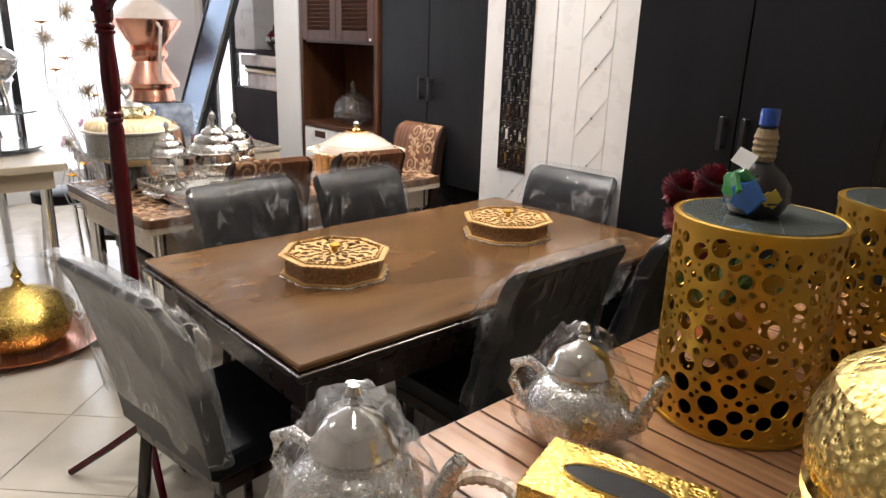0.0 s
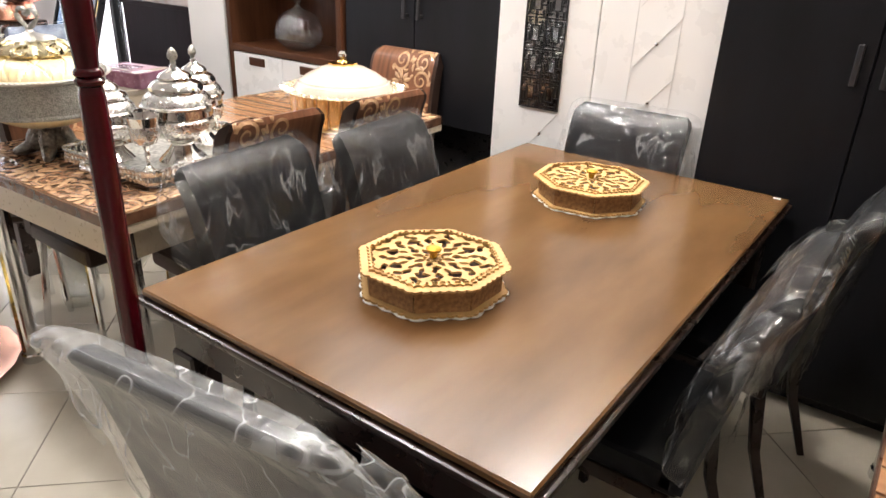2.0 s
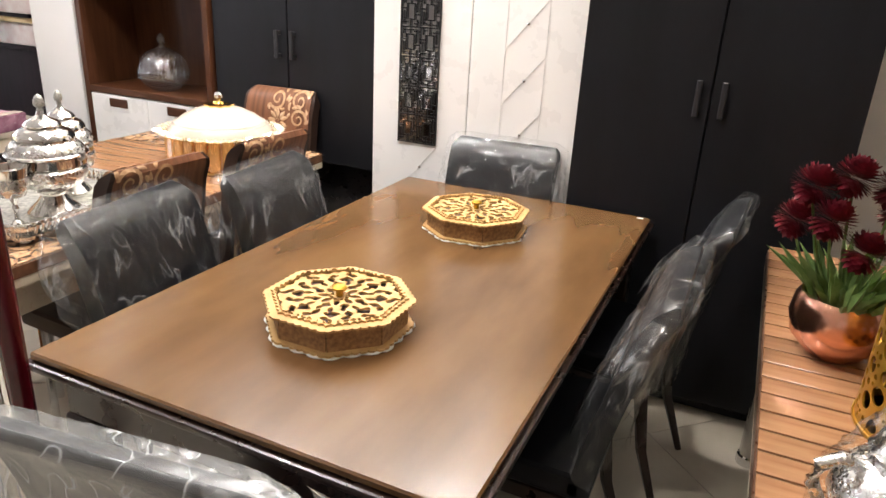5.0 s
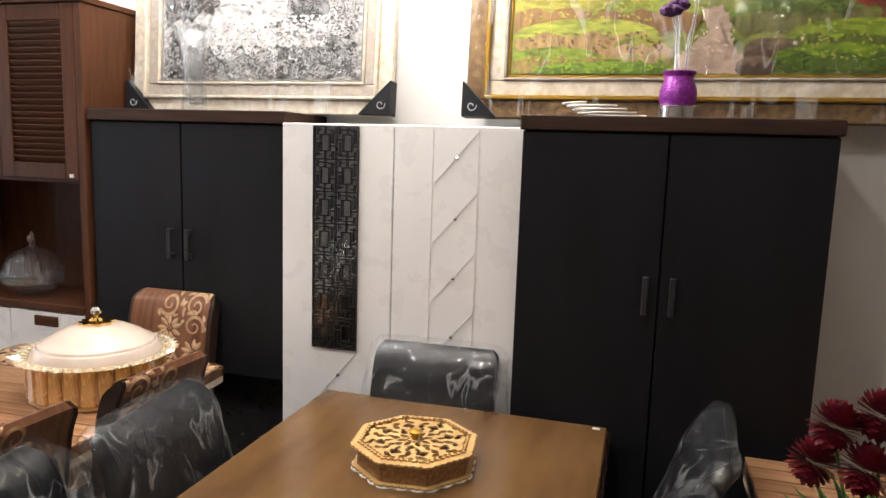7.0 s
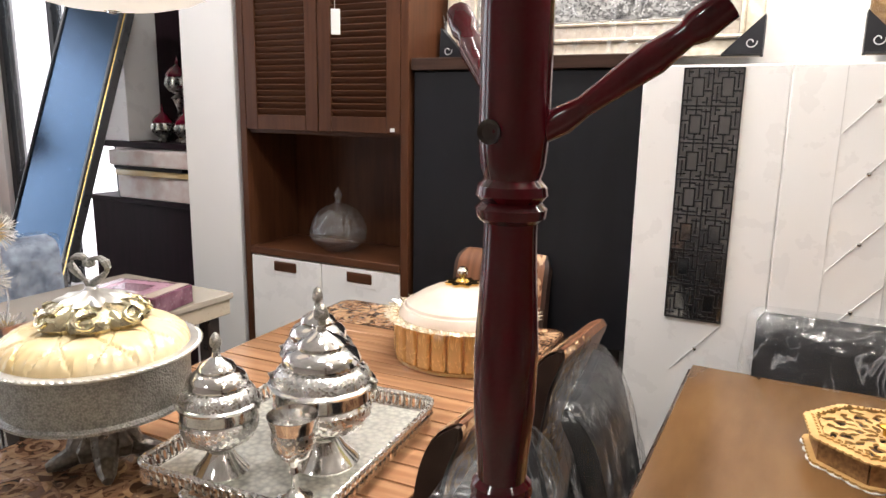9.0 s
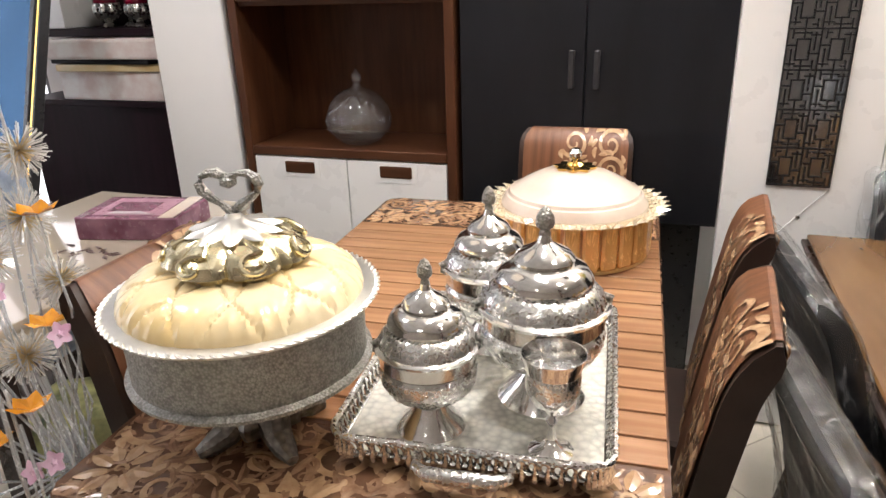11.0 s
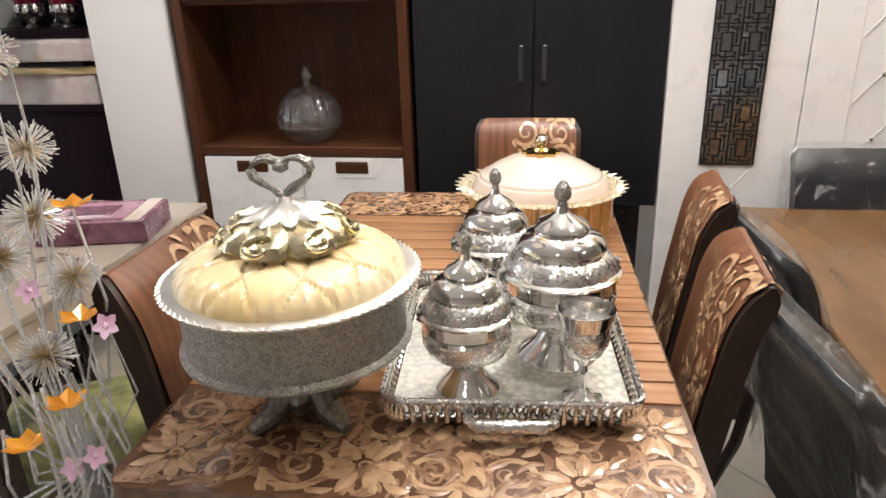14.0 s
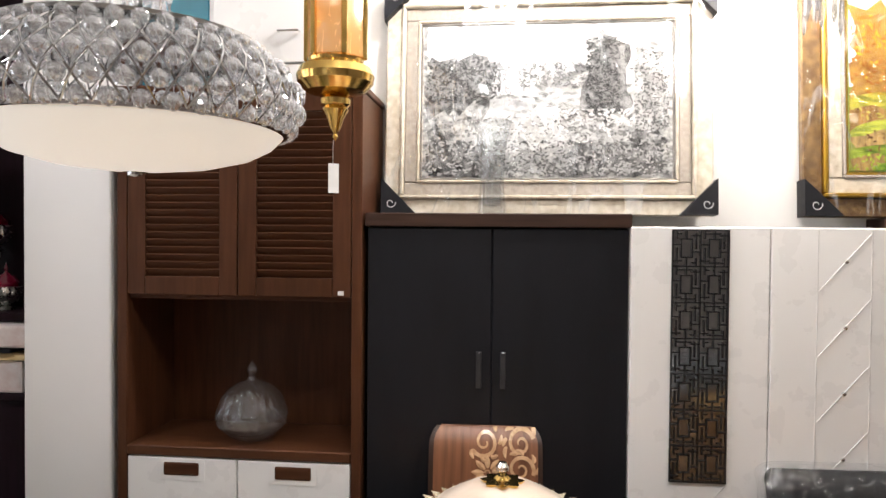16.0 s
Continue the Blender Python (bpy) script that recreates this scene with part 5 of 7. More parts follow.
p1, w, h = framed("black-and-white waterfall landscape in an ivory frame under shrink film", -3.245, -2.09, 1.7025, 2.53, 0.135, 2.70, 4, ("fr_ivory", "fr_ivory", "fr_linen", "fr_ivory", "fr_grey"), grey)
P_light, P_mid, P_dark = paint("paint_white", (0.85, 0.85, 0.84), (0.6, 0.6, 0.6), 14), paint("paint_grey", (0.3, 0.3, 0.3), (0.7, 0.7, 0.7), 22), paint("paint_black", (0.012, 0.012, 0.013), (0.35, 0.35, 0.35), 34)
for pts, mt, amp, sd in (([(-0.43, 0.52), (0.43, 0.5), (0.43, 0.69), (-0.43, 0.69)], P_light, 0.01, 1),
                         ([(-0.43, 0.36), (-0.2, 0.4), (-0.14, 0.53), (-0.28, 0.58), (-0.43, 0.55)], P_dark, 0.03, 2),
                         ([(-0.02, 0.45), (0.12, 0.46), (0.16, 0.56), (0.02, 0.58)], P_mid, 0.02, 3),
                         ([(0.12, 0.34), (0.3, 0.34), (0.27, 0.62), (0.2, 0.67), (0.15, 0.55)], P_dark, 0.03, 4),
                         ([(0.3, 0.3), (0.42, 0.3), (0.41, 0.6), (0.36, 0.63), (0.31, 0.52)], P_mid, 0.03, 5),
                         ([(-0.2, 0.43), (-0.03, 0.43), (-0.05, 0.53), (-0.18, 0.53)], P_light, 0.008, 6),
                         ([(-0.3, 0.2), (0.1, 0.25), (0.05, 0.38), (-0.2, 0.4)], P_light, 0.02, 7),
                         ([(0.0, 0.14), (0.42, 0.14), (0.4, 0.3), (0.1, 0.24)], P_dark, 0.025, 8),
                         ([(-0.42, 0.14), (-0.2, 0.14), (-0.15, 0.22), (-0.4, 0.33)], P_dark, 0.025, 9)):
    part("brushwork", flat([(min(max(a, -0.44), 0.44), min(max(b, 0.137), 0.69)) for a, b in wavy(pts, amp, sd)], -0.0065 - 0.0004 * sd), mt, p1)
for k in range(6):
    x = -0.17 + 0.022 * k
    part("brushwork", flat([(x, 0.445), (x + 0.007, 0.445), (x + 0.008, 0.525), (x + 0.002, 0.53)], -0.0112), P_mid, p1)

grass = paint("paint_grass", (0.3, 0.33, 0.07), (0.14, 0.18, 0.03), 16, (1, 1, 3))
p2, w2, h2 = framed("green country landscape with a path, in a carved dark gilt frame", -1.80, -0.19, 1.7005, 2.62, 0.155, 2.69, 4, ("fr_dark", "goldpaint", "fr_ivory", "fr_linen", "goldpaint"), grass)
for k, (pts, col, dk, amp) in enumerate((
        ([(-0.65, 0.45), (0.65, 0.45), (0.65, 0.76), (-0.65, 0.76)], (0.55, 0.6, 0.66), (0.75, 0.72, 0.68), 0.01),
        ([(-0.1, 0.40), (0.65, 0.38), (0.65, 0.5), (0.4, 0.56), (0.2, 0.5), (0.02, 0.54)], (0.3, 0.38, 0.42), (0.22, 0.3, 0.3), 0.012),
        ([(-0.65, 0.36), (-0.2, 0.38), (-0.05, 0.46), (-0.1, 0.7), (-0.65, 0.74)], (0.3, 0.14, 0.04), (0.42, 0.26, 0.05), 0.035),
        ([(0.42, 0.3), (0.62, 0.36), (0.62, 0.66), (0.5, 0.7), (0.4, 0.5)], (0.22, 0.05, 0.04), (0.1, 0.06, 0.04), 0.035),
        ([(-0.12, 0.155), (0.1, 0.155), (0.12, 0.21), (0.05, 0.27), (0.08, 0.33), (0.03, 0.38), (-0.03, 0.37), (0.0, 0.29), (-0.08, 0.22)], (0.55, 0.42, 0.33), (0.4, 0.28, 0.22), 0.008))):
    part("brushwork", flat([(min(max(a, -0.645), 0.645), min(max(b, 0.158), 0.755)) for a, b in wavy(pts, amp, k + 20)], -0.0066 - 0.0004 * k), paint("paint", col, dk, 24, (1, 1, 2)), p2)


def mound(p, cx, top, rx, rz, col, cliff, order):
    """A rounded hillock: a grassy cap over a drop of earth."""
    def arc(lift, low):
        pts = [(cx + rx * math.cos(math.pi * i / 14), top - rz + lift + rz * math.sin(math.pi * i / 14) ** 0.8) for i in range(15)]
        pts += [(cx - rx + 2 * rx * i / 9, top - rz + low + 0.012 * math.sin(i * 2.3 + cx * 9)) for i in range(1, 9)]
        return [(min(max(a, -0.645), 0.645), min(max(b, 0.158), 0.755)) for a, b in pts]
    part("brushwork", flat(arc(-0.012, -rz * 0.9), -0.0092 - 0.0002 * order), paint("earth_paint", cliff, tuple(q * 0.45 for q in cliff), 30, (2.5, 1, 0.6)), p)
    part("brushwork", flat(arc(0, rz * 0.25), -0.0093 - 0.0002 * order), paint("grass_paint", col, (col[0] * 0.35, col[1] * 0.4, col[2] * 0.5), 40, (0.6, 1, 2)), p)


for k, (cx, top, rx, rz, col, cliff) in enumerate(((-0.5, 0.43, 0.2, 0.07, (0.5, 0.45, 0.06), (0.4, 0.22, 0.08)), (-0.2, 0.41, 0.18, 0.06, (0.36, 0.42, 0.05), (0.3, 0.16, 0.06)), (0.28, 0.4, 0.22, 0.06, (0.2, 0.28, 0.05), (0.2, 0.2, 0.06)),
                                                  (-0.4, 0.345, 0.25, 0.07, (0.48, 0.52, 0.07), (0.5, 0.33, 0.14)), (-0.2, 0.29, 0.1, 0.05, (0.4, 0.42, 0.06), (0.55, 0.38, 0.2)), (0.45, 0.33, 0.22, 0.07, (0.3, 0.42, 0.03), (0.16, 0.2, 0.03)),
                                                  (-0.5, 0.25, 0.17, 0.05, (0.3, 0.4, 0.04), (0.42, 0.26, 0.1)), (0.2, 0.275, 0.09, 0.045, (0.24, 0.16, 0.09), (0.14, 0.08, 0.05)), (0.4, 0.255, 0.2, 0.05, (0.26, 0.4, 0.02), (0.1, 0.16, 0.02)),
                                                  (-0.33, 0.2, 0.24, 0.035, (0.24, 0.4, 0.03), (0.14, 0.26, 0.02)), (0.15, 0.215, 0.06, 0.035, (0.3, 0.2, 0.12), (0.1, 0.06, 0.04)))):
    mound(p2, cx, top, rx, rz, col, cliff, k)


def strokes(p, spots, z, seed):
    """Many small brush strokes in one colour each, inside boxes given as x0, x1, z0, z1, count, size, colour."""
    rnd = random.Random(seed)
    for i, (a, b, c0, d0, n, s, col) in enumerate(spots):
        bm = bmesh.new()
        for k in range(n):
            leaf(bm, rnd.uniform(a, b), rnd.uniform(c0, d0), rnd.uniform(-0.6, 3.6), s * rnd.uniform(0.5, 1.2), s * 0.2, 0.0, rnd.uniform(-0.8, 0.8), 4)
        for v in bm.verts:
            v.co = Vector((min(max(v.co.x, a), b), z - 0.0002 * i, min(max(v.co.y, c0), d0)))
        tagged(part("brush_strokes", bm, paint("stroke_paint", col, tuple(q * 0.6 for q in col), 30), p), kind="stuff")


strokes(p1, ((-0.43, -0.16, 0.4, 0.56, 600, 0.014, (0.06, 0.06, 0.06)), (-0.43, -0.12, 0.42, 0.57, 420, 0.012, (0.35, 0.35, 0.35)), (0.14, 0.26, 0.36, 0.64, 480, 0.014, (0.06, 0.06, 0.06)), (0.16, 0.28, 0.4, 0.64, 260, 0.011, (0.3, 0.3, 0.3)),
             (0.31, 0.43, 0.3, 0.6, 420, 0.013, (0.1, 0.1, 0.1)), (0.31, 0.43, 0.34, 0.6, 260, 0.011, (0.45, 0.45, 0.45)), (-0.43, 0.43, 0.14, 0.27, 620, 0.016, (0.1, 0.1, 0.1)), (-0.43, 0.43, 0.14, 0.32, 700, 0.016, (0.5, 0.5, 0.5)), (-0.1, 0.14, 0.46, 0.55, 300, 0.012, (0.22, 0.22, 0.22)),
             (-0.3, 0.3, 0.26, 0.38, 420, 0.022, (0.75, 0.75, 0.75)), (-0.2, -0.04, 0.38, 0.42, 80, 0.03, (0.85, 0.85, 0.85)), (-0.4, 0.4, 0.28, 0.36, 160, 0.012, (0.15, 0.15, 0.15))), -0.0125, 31)
strokes(p2, ((-0.64, -0.12, 0.42, 0.7, 270, 0.022, (0.45, 0.16, 0.02)), (-0.64, -0.12, 0.42, 0.7, 150, 0.022, (0.55, 0.38, 0.03)), (0.42, 0.63, 0.36, 0.66, 270, 0.022, (0.32, 0.05, 0.02)),
             (-0.64, -0.16, 0.33, 0.42, 90, 0.016, (0.6, 0.55, 0.1)), (-0.6, -0.14, 0.22, 0.3, 70, 0.016, (0.2, 0.1, 0.04)), (-0.64, -0.1, 0.16, 0.22, 130, 0.016, (0.36, 0.5, 0.04)),
             (0.2, 0.64, 0.165, 0.24, 150, 0.016, (0.14, 0.26, 0.02)), (0.26, 0.64, 0.2, 0.33, 120, 0.014, (0.5, 0.52, 0.08)), (0.15, 0.42, 0.34, 0.42, 120, 0.018, (0.1, 0.15, 0.03)), (-0.06, 0.08, 0.17, 0.3, 40, 0.02, (0.68, 0.54, 0.42))), -0.0122, 32)


def shrink(p, w, h, seed):
    """Clear film drawn over the picture, creased, with black card corners."""
    bm = bmesh.new()
    n, m = 60, 40
    off = Vector((seed * 5.1, 0, 0))
    vs = [[bm.verts.new((-w / 2 - 0.004 + (w + 0.008) * i / n, -0.046 - 0.004 * noise.noise(Vector((i * 0.35 + j * 0.3, j * 0.14 - i * 0.05, 0)) + off) - 0.003 * noise.noise(Vector((i * 0.9, j * 0.9, 3)) + off),
                         0.001 + (h + 0.002) * j / m)) for j in range(m + 1)] for i in range(n + 1)]
    for i in range(n):
        for j in range(m):
            bm.faces.new((vs[i][j], vs[i + 1][j], vs[i + 1][j + 1], vs[i][j + 1]))
    part("shrink_film", bm, "filmthin", p, "creased clear shrink film", smooth=True)
    for sx in (-1, 1):
        for zc in (0, 1):
            z = 0.001 if zc == 0 else h - 0.001
            s = 1 if zc == 0 else -1
            k = 0.125
            bm = bmesh.new()
            tri_ = [(sx * (w / 2 + 0.006), z), (sx * (w / 2 + 0.006 - k), z), (sx * (w / 2 + 0.006), z + s * k)]
            fr = [bm.verts.new((a, -0.056, b)) for a, b in tri_]
            bk = [bm.verts.new((a, 0.014, b)) for a, b in tri_]
            bm.faces.new(fr), bm.faces.new(bk)
            for i in range(3):
                bm.faces.new((fr[i], fr[(i + 1) % 3], bk[(i + 1) % 3], bk[i]))
            co = part("corner_guard", bm, "darkplastic", p, "black corner guard with a round emblem")
            cx, cz = sx * (w / 2 - 0.03), z + s * 0.036
            part("emblem", tube([(cx + (0.006 + 0.001 * i) * math.cos(i * 0.5), -0.0572, cz + (0.006 + 0.001 * i) * math.sin(i * 0.5)) for i in range(14)], 0.0016, 4), "paper", co, "pale spiral emblem")


shrink(p1, w, h, 1)
shrink(p2, w2, h2, 2)

v = thing("glass_vase", "clear cut-glass vase standing on the black cabinet", "vase", pose(-2.852, 2.555, 1.7035))
part("body", lathe([(0.044, 0), (0.046, 0.005), (0.044, 0.03), (0.038, 0.12), (0.042, 0.2), (0.055, 0.27), (0.066, 0.312), (0.062, 0.312), (0.05, 0.268), (0.036, 0.2), (0.032, 0.12), (0.03, 0.03), (0.001, 0.02)], 48, lambda a, i: 1 + 0.05 * math.cos(10 * a + 0.5 * i)), "glassthin", v, smooth=True)

M["purple"] = material("purple_glitter", (0.17, 0.015, 0.22), 0.3, 0.3, dark=(0.32, 0.04, 0.36), scale=90, bump=0.8, bump_scale=120)
M["violet"] = material("violet_petal", (0.08, 0.02, 0.11), 0.6, scale=30)
M["stemclear"] = clear("clear_stem", haze=0.35, glint=0.4, scale=60, rough=0.1, gloss=0.2)
v = thing("purple_vase", "purple glitter vase with a silver foot and dark violet flowers", "vase", pose(-1.082, 2.49, 1.7))
part("foot", lathe([(0.058, 0), (0.06, 0.003), (0.06, 0.036), (0.055, 0.04)], 32), "chrome", v, "silver foot", smooth=True)
part("body", lathe([(0.05, 0.04), (0.056, 0.06), (0.055, 0.085), (0.045, 0.11), (0.043, 0.125), (0.05, 0.14), (0.048, 0.142), (0.038, 0.125)], 32), "purple", v, smooth=True)
rnd = random.Random(5)
for k in range(9):
    a, s = rnd.uniform(0, 6.28), rnd.uniform(0.02, 0.07)
    top = (s * math.cos(a), s * math.sin(a), rnd.uniform(0.28, 0.5))
    f = part("stem", tube([(0.015 * math.cos(a), 0.015 * math.sin(a), 0.125), (0.5 * top[0], 0.5 * top[1], 0.24), top], 0.0022, 5), "stemclear", v, "clear glittering stem")
    if k < 6:
        part("blossom", lathe([(0.004, -0.012), (0.024, -0.004), (0.03, 0.01), (0.02, 0.022), (0.001, 0.014)], 20, flute(6, 0.2), m=Matrix.Translation(top)), "violet", f, "dark violet bloom", smooth=True)
M["cable"] = material("white_cable", (0.75, 0.73, 0.68), 0.4, scale=9)
v = thing("cable", "loosely coiled white cable lying on the cabinet top", "cable", pose(-1.27, 2.45, 1.699))
part("cord", tube([(0.10 * math.cos(i * 0.55) * (1 - 0.006 * i) - 0.002 * i, 0.032 * math.sin(i * 0.55) + 0.01 * math.sin(i * 0.17), 0.005 + 0.0009 * i) for i in range(44)], 0.0035, 6), "cable", v, smooth=True)

# white wall box and blue poster over the hutch
v = thing("wall_box", "plain white box with a small handle above the hutch", "box")
part("body", box(-3.79, -3.44, 2.46, 2.79, 2.126, 2.196, 0.003), "white", v)
part("door", box(-3.79, -3.44, 2.455, 2.79, 2.1995, 2.62, 0.003), "white", v)
part("handle", tube([(-3.56, 2.452, 2.30), (-3.56, 2.436, 2.30), (-3.49, 2.436, 2.30), (-3.49, 2.452, 2.30)], 0.004, 6), "chrome", v)
M["poster"] = material("blue_poster", (0.02, 0.3, 0.42), 0.4, scale=4)
v = thing("sign", "turquoise sign with white lettering above the hutch", "sign")
part("sheet", box(-4.12, -3.87, 2.60, 2.62, 2.126, 2.66, 0.002), "poster", v)
part("edge", box(-3.868, -3.83, 2.60, 2.62, 2.126, 2.66, 0.002), "white", v, "white border")
for k, (a, b, z) in enumerate(((-4.1, -3.9, 2.22), (-4.06, -3.9, 2.275), (-4.1, -3.92, 2.33))):
    for i in range(int((b - a) / 0.03)):
        part("letter_bar", box(a + 0.03 * i, a + 0.03 * i + 0.02, 2.5965, 2.5995, z - 0.016, z + 0.016, 0), "paper", v)


# ---- hanging lamps ----
M["lampglass"] = glow("lit_frosted_glass", (1.0, 0.95, 0.87), 0.5)
c = thing("chandelier", "round chandelier with a crystal lattice band over a frosted glass bowl", "chandelier", pose(-3.39, 1.285, 0))
bowl = part("bowl", lathe([(0.001, 1.728), (0.05, 1.731), (0.12, 1.739), (0.18, 1.754), (0.215, 1.772), (0.234, 1.792), (0.001, 1.794)], 64), "lampglass", c, "lit frosted white bowl", smooth=True)
part("screw", lathe([(0.001, 1.72), (0.012, 1.723), (0.012, 1.727), (0.02, 1.7275)], 12), "chrome", bowl)
R = lambda f: 0.238 + 0.034 * math.sin(math.pi * min(f * 0.9 + 0.05, 1)) - 0.05 * f * f
Z = lambda f: 1.797 + 0.13 * f
part("ring", lathe([(0.236, 1.791), (0.243, 1.793), (0.243, 1.798), (0.236, 1.8)], 72), "chrome", c, smooth=True)
part("ring", lathe([(0.196, 1.926), (0.204, 1.928), (0.204, 1.934), (0.196, 1.936)], 72), "chrome", c, smooth=True)
lat = bmesh.new()
for k in range(40):
    for s in (-1, 1):
        pts = []
        for i in range(7):
            f = i / 6
            a = 2 * math.pi * (k + s * 2.0 * f) / 40
            pts.append((R(f) * math.cos(a), R(f) * math.sin(a), Z(f)))
        tube(pts, 0.0019, 5, lat)
tagged(part("lattice", lat, "chrome", c, "silver wire lattice"), kind="stuff")
# sparkle of the beads is partly painted as white haze and lines
M["facet"] = clear("cut_crystal", haze=0.25, glint=0.45, scale=45, rough=0.03, gloss=0.28, haze_color=(0.95, 0.96, 1.0))
bead = None
for j, f in enumerate((0.05, 0.25, 0.5, 0.75, 0.95)):
    for k in range(40):
        a = 2 * math.pi * (k + 0.5 * ((j + 1) % 2)) / 40
        m = pose(R(f) * math.cos(a) * 0.992, R(f) * math.sin(a) * 0.992, Z(f), 0, 0, math.degrees(a))
        if bead is None:
            b = bmesh.new()
            bmesh.ops.create_icosphere(b, subdivisions=2, radius=0.0135)
            bead = part("crystal", b, "facet", c, "cut crystal bead")
            bead.matrix_basis = m
        else:
            again(bead, m)
drops = bmesh.new()
rnd = random.Random(8)
for k in range(120):
    a, r = rnd.uniform(0, 6.28), 0.075 * math.sqrt(rnd.uniform(0.1, 1))
    z = rnd.uniform(1.95, 2.35)
    lathe([(0.001, -0.035), (0.0065, -0.02), (0.0055, 0.01), (0.001, 0.03)], 4, bm=drops, m=pose(r * math.cos(a), r * math.sin(a), z, 0, 0, math.degrees(a)))
tagged(part("crystal_drops", drops, "facet", c, "curtain of long crystal drops"), kind="stuff")
part("plate", lathe([(0.09, 2.36), (0.09, 2.39), (0.02, 2.41), (0.012, 2.9995)], 40), "chrome", c, smooth=True)

c = thing("chandelier", "crystal drop chandelier hanging before the pictures", "chandelier", pose(-2.13, 1.66, 0))
drops = bmesh.new()
for k in range(60):
    a, r = rnd.uniform(0, 6.28), rnd.uniform(0.06, 0.13)
    lathe([(0.001, -0.045), (0.006, -0.03), (0.005, 0.02), (0.001, 0.045)], 4, bm=drops, m=pose(r * math.cos(a), r * math.sin(a), rnd.uniform(2.09, 2.25), 0, 0, math.degrees(a)))
tagged(part("crystal_drops", drops, "facet", c, "long crystal drops"), kind="stuff")
part("plate", lathe([(0.14, 2.28), (0.14, 2.3), (0.02, 2.32), (0.01, 2.9995)], 32), "chrome", c, smooth=True)

c = thing("lantern", "brass lantern with amber glass panels and a paper price tag", "lantern", pose(-3.232, 1.94, 0))
part("finial", lathe([(0.001, 1.868), (0.008, 1.876), (0.004, 1.884), (0.014, 1.9), (0.022, 1.925), (0.034, 1.945), (0.03, 1.952), (0.038, 1.958), (0.038, 1.972), (0.03, 1.978)], 24), "goldbrass", c, smooth=True)
part("bulge", lathe([(0.03, 1.978), (0.075, 1.99), (0.096, 2.012), (0.099, 2.03), (0.09, 2.05), (0.07, 2.062), (0.072, 2.07)], 40), "goldbrass", c, smooth=True)
for k in range(6):
    a = 2 * math.pi * k / 6
    part("post", box(-0.007, 0.007, -0.007, 0.007, 2.07, 2.5, 0.002), "goldbrass", c).matrix_basis = pose(0.075 * math.cos(a), 0.075 * math.sin(a), 0, 0, 0, math.degrees(a))
    a += math.pi / 6
    part("pane", box(-0.002, 0.002, -0.031, 0.031, 2.075, 2.49, 0), "amber", c, "engraved amber glass").matrix_basis = pose(0.064 * math.cos(a), 0.064 * math.sin(a), 0, 0, 0, math.degrees(a))
part("top", lathe([(0.085, 2.5), (0.09, 2.51), (0.03, 2.6), (0.006, 2.64), (0.004, 2.9995)], 24), "goldbrass", c, smooth=True)
tg = part("price_tag", box(-0.014, 0.014, -0.0006, 0.0006, 1.735, 1.81, 0), "paper", c, "white price tag on a thread")
tg.matrix_basis = pose(-0.004, 0, 0, 0, 0, 35)
part("thread", tube([(0, 0, 1.869), (-0.002, 0, 1.84), (-0.002, 0, 1.805)], 0.0008, 4), "paper", tg)


# ---- slatted table: gold ware and flowers ----
def pierced_drum(x, y, r, high, seed, base=0.7505):
    d = thing("pierced_drum", "gold lacquered drum stand pierced with round holes, glass top", "stand", pose(x, y, base), "gold drums on the slatted table")
    rnd = random.Random(seed)
    circ = 2 * math.pi * r
    holes = []
    for want, tries in ((0.017, 500), (0.0115, 900), (0.0065, 2200), (0.004, 2500)):
        for _ in range(tries):
            u, v, q = rnd.uniform(0, circ), rnd.uniform(0.018, high - 0.018), want * rnd.uniform(0.85, 1.12)
            if v - q < 0.012 or v + q > high - 0.012:
                continue
            if all(math.hypot(min(abs(u - a), circ - abs(u - a)), v - b) > q + c + 0.0042 for a, b, c in holes):
                holes.append((u, v, q))
    cellsz = 0.05
    bins = {}
    nb = int(circ / cellsz) + 1
    for hh in holes:
        bins.setdefault((int(hh[0] / cellsz), int(hh[1] / cellsz)), []).append(hh)

    def hole(u, v):
        a, b = (u % 1.0) * circ, v * high
        i, j = int(a / cellsz), int(b / cellsz)
        best = 0.02
        for di in (-1, 0, 1):
            for dj in (-1, 0, 1):
                for k in (i + di, (i + di) % nb, (i + di - nb)):
                    for hu, hv, hr in bins.get((k, j + dj), ()):
                        du = abs(a - hu)
                        best = min(best, math.hypot(min(du, circ - du), b - hv) - hr)
        if i <= 1 or i >= nb - 2:
            for hu, hv, hr in holes:
                du = abs(a - hu)
                best = min(best, math.hypot(min(du, circ - du), b - hv) - hr)
        return best

    part("drum", fret(300, 130, lambda u, v: (r * math.cos(2 * math.pi * u), r * math.sin(2 * math.pi * u), v * high), hole, 0.004), "goldpaint", d)
    part("top", lathe([(r - 0.004, high - 0.008), (r + 0.003, high - 0.006), (r + 0.003, high + 0.004), (r - 0.006, high + 0.005), (r - 0.012, high + 0.001), (0.001, high + 0.001)], 64), "goldpaint", d, "gold rim")
    part("glass_top", lathe([(r - 0.012, high + 0.0012), (r - 0.012, high + 0.006), (0.001, high + 0.006)], 48), M["smoke"], d, "grey glass disc")
    part("hoop", lathe([(r + 0.001, 0), (r + 0.004, 0.003), (r + 0.004, 0.009), (r - 0.004, 0.01), (r - 0.004, 0)], 64), "goldpaint", d)


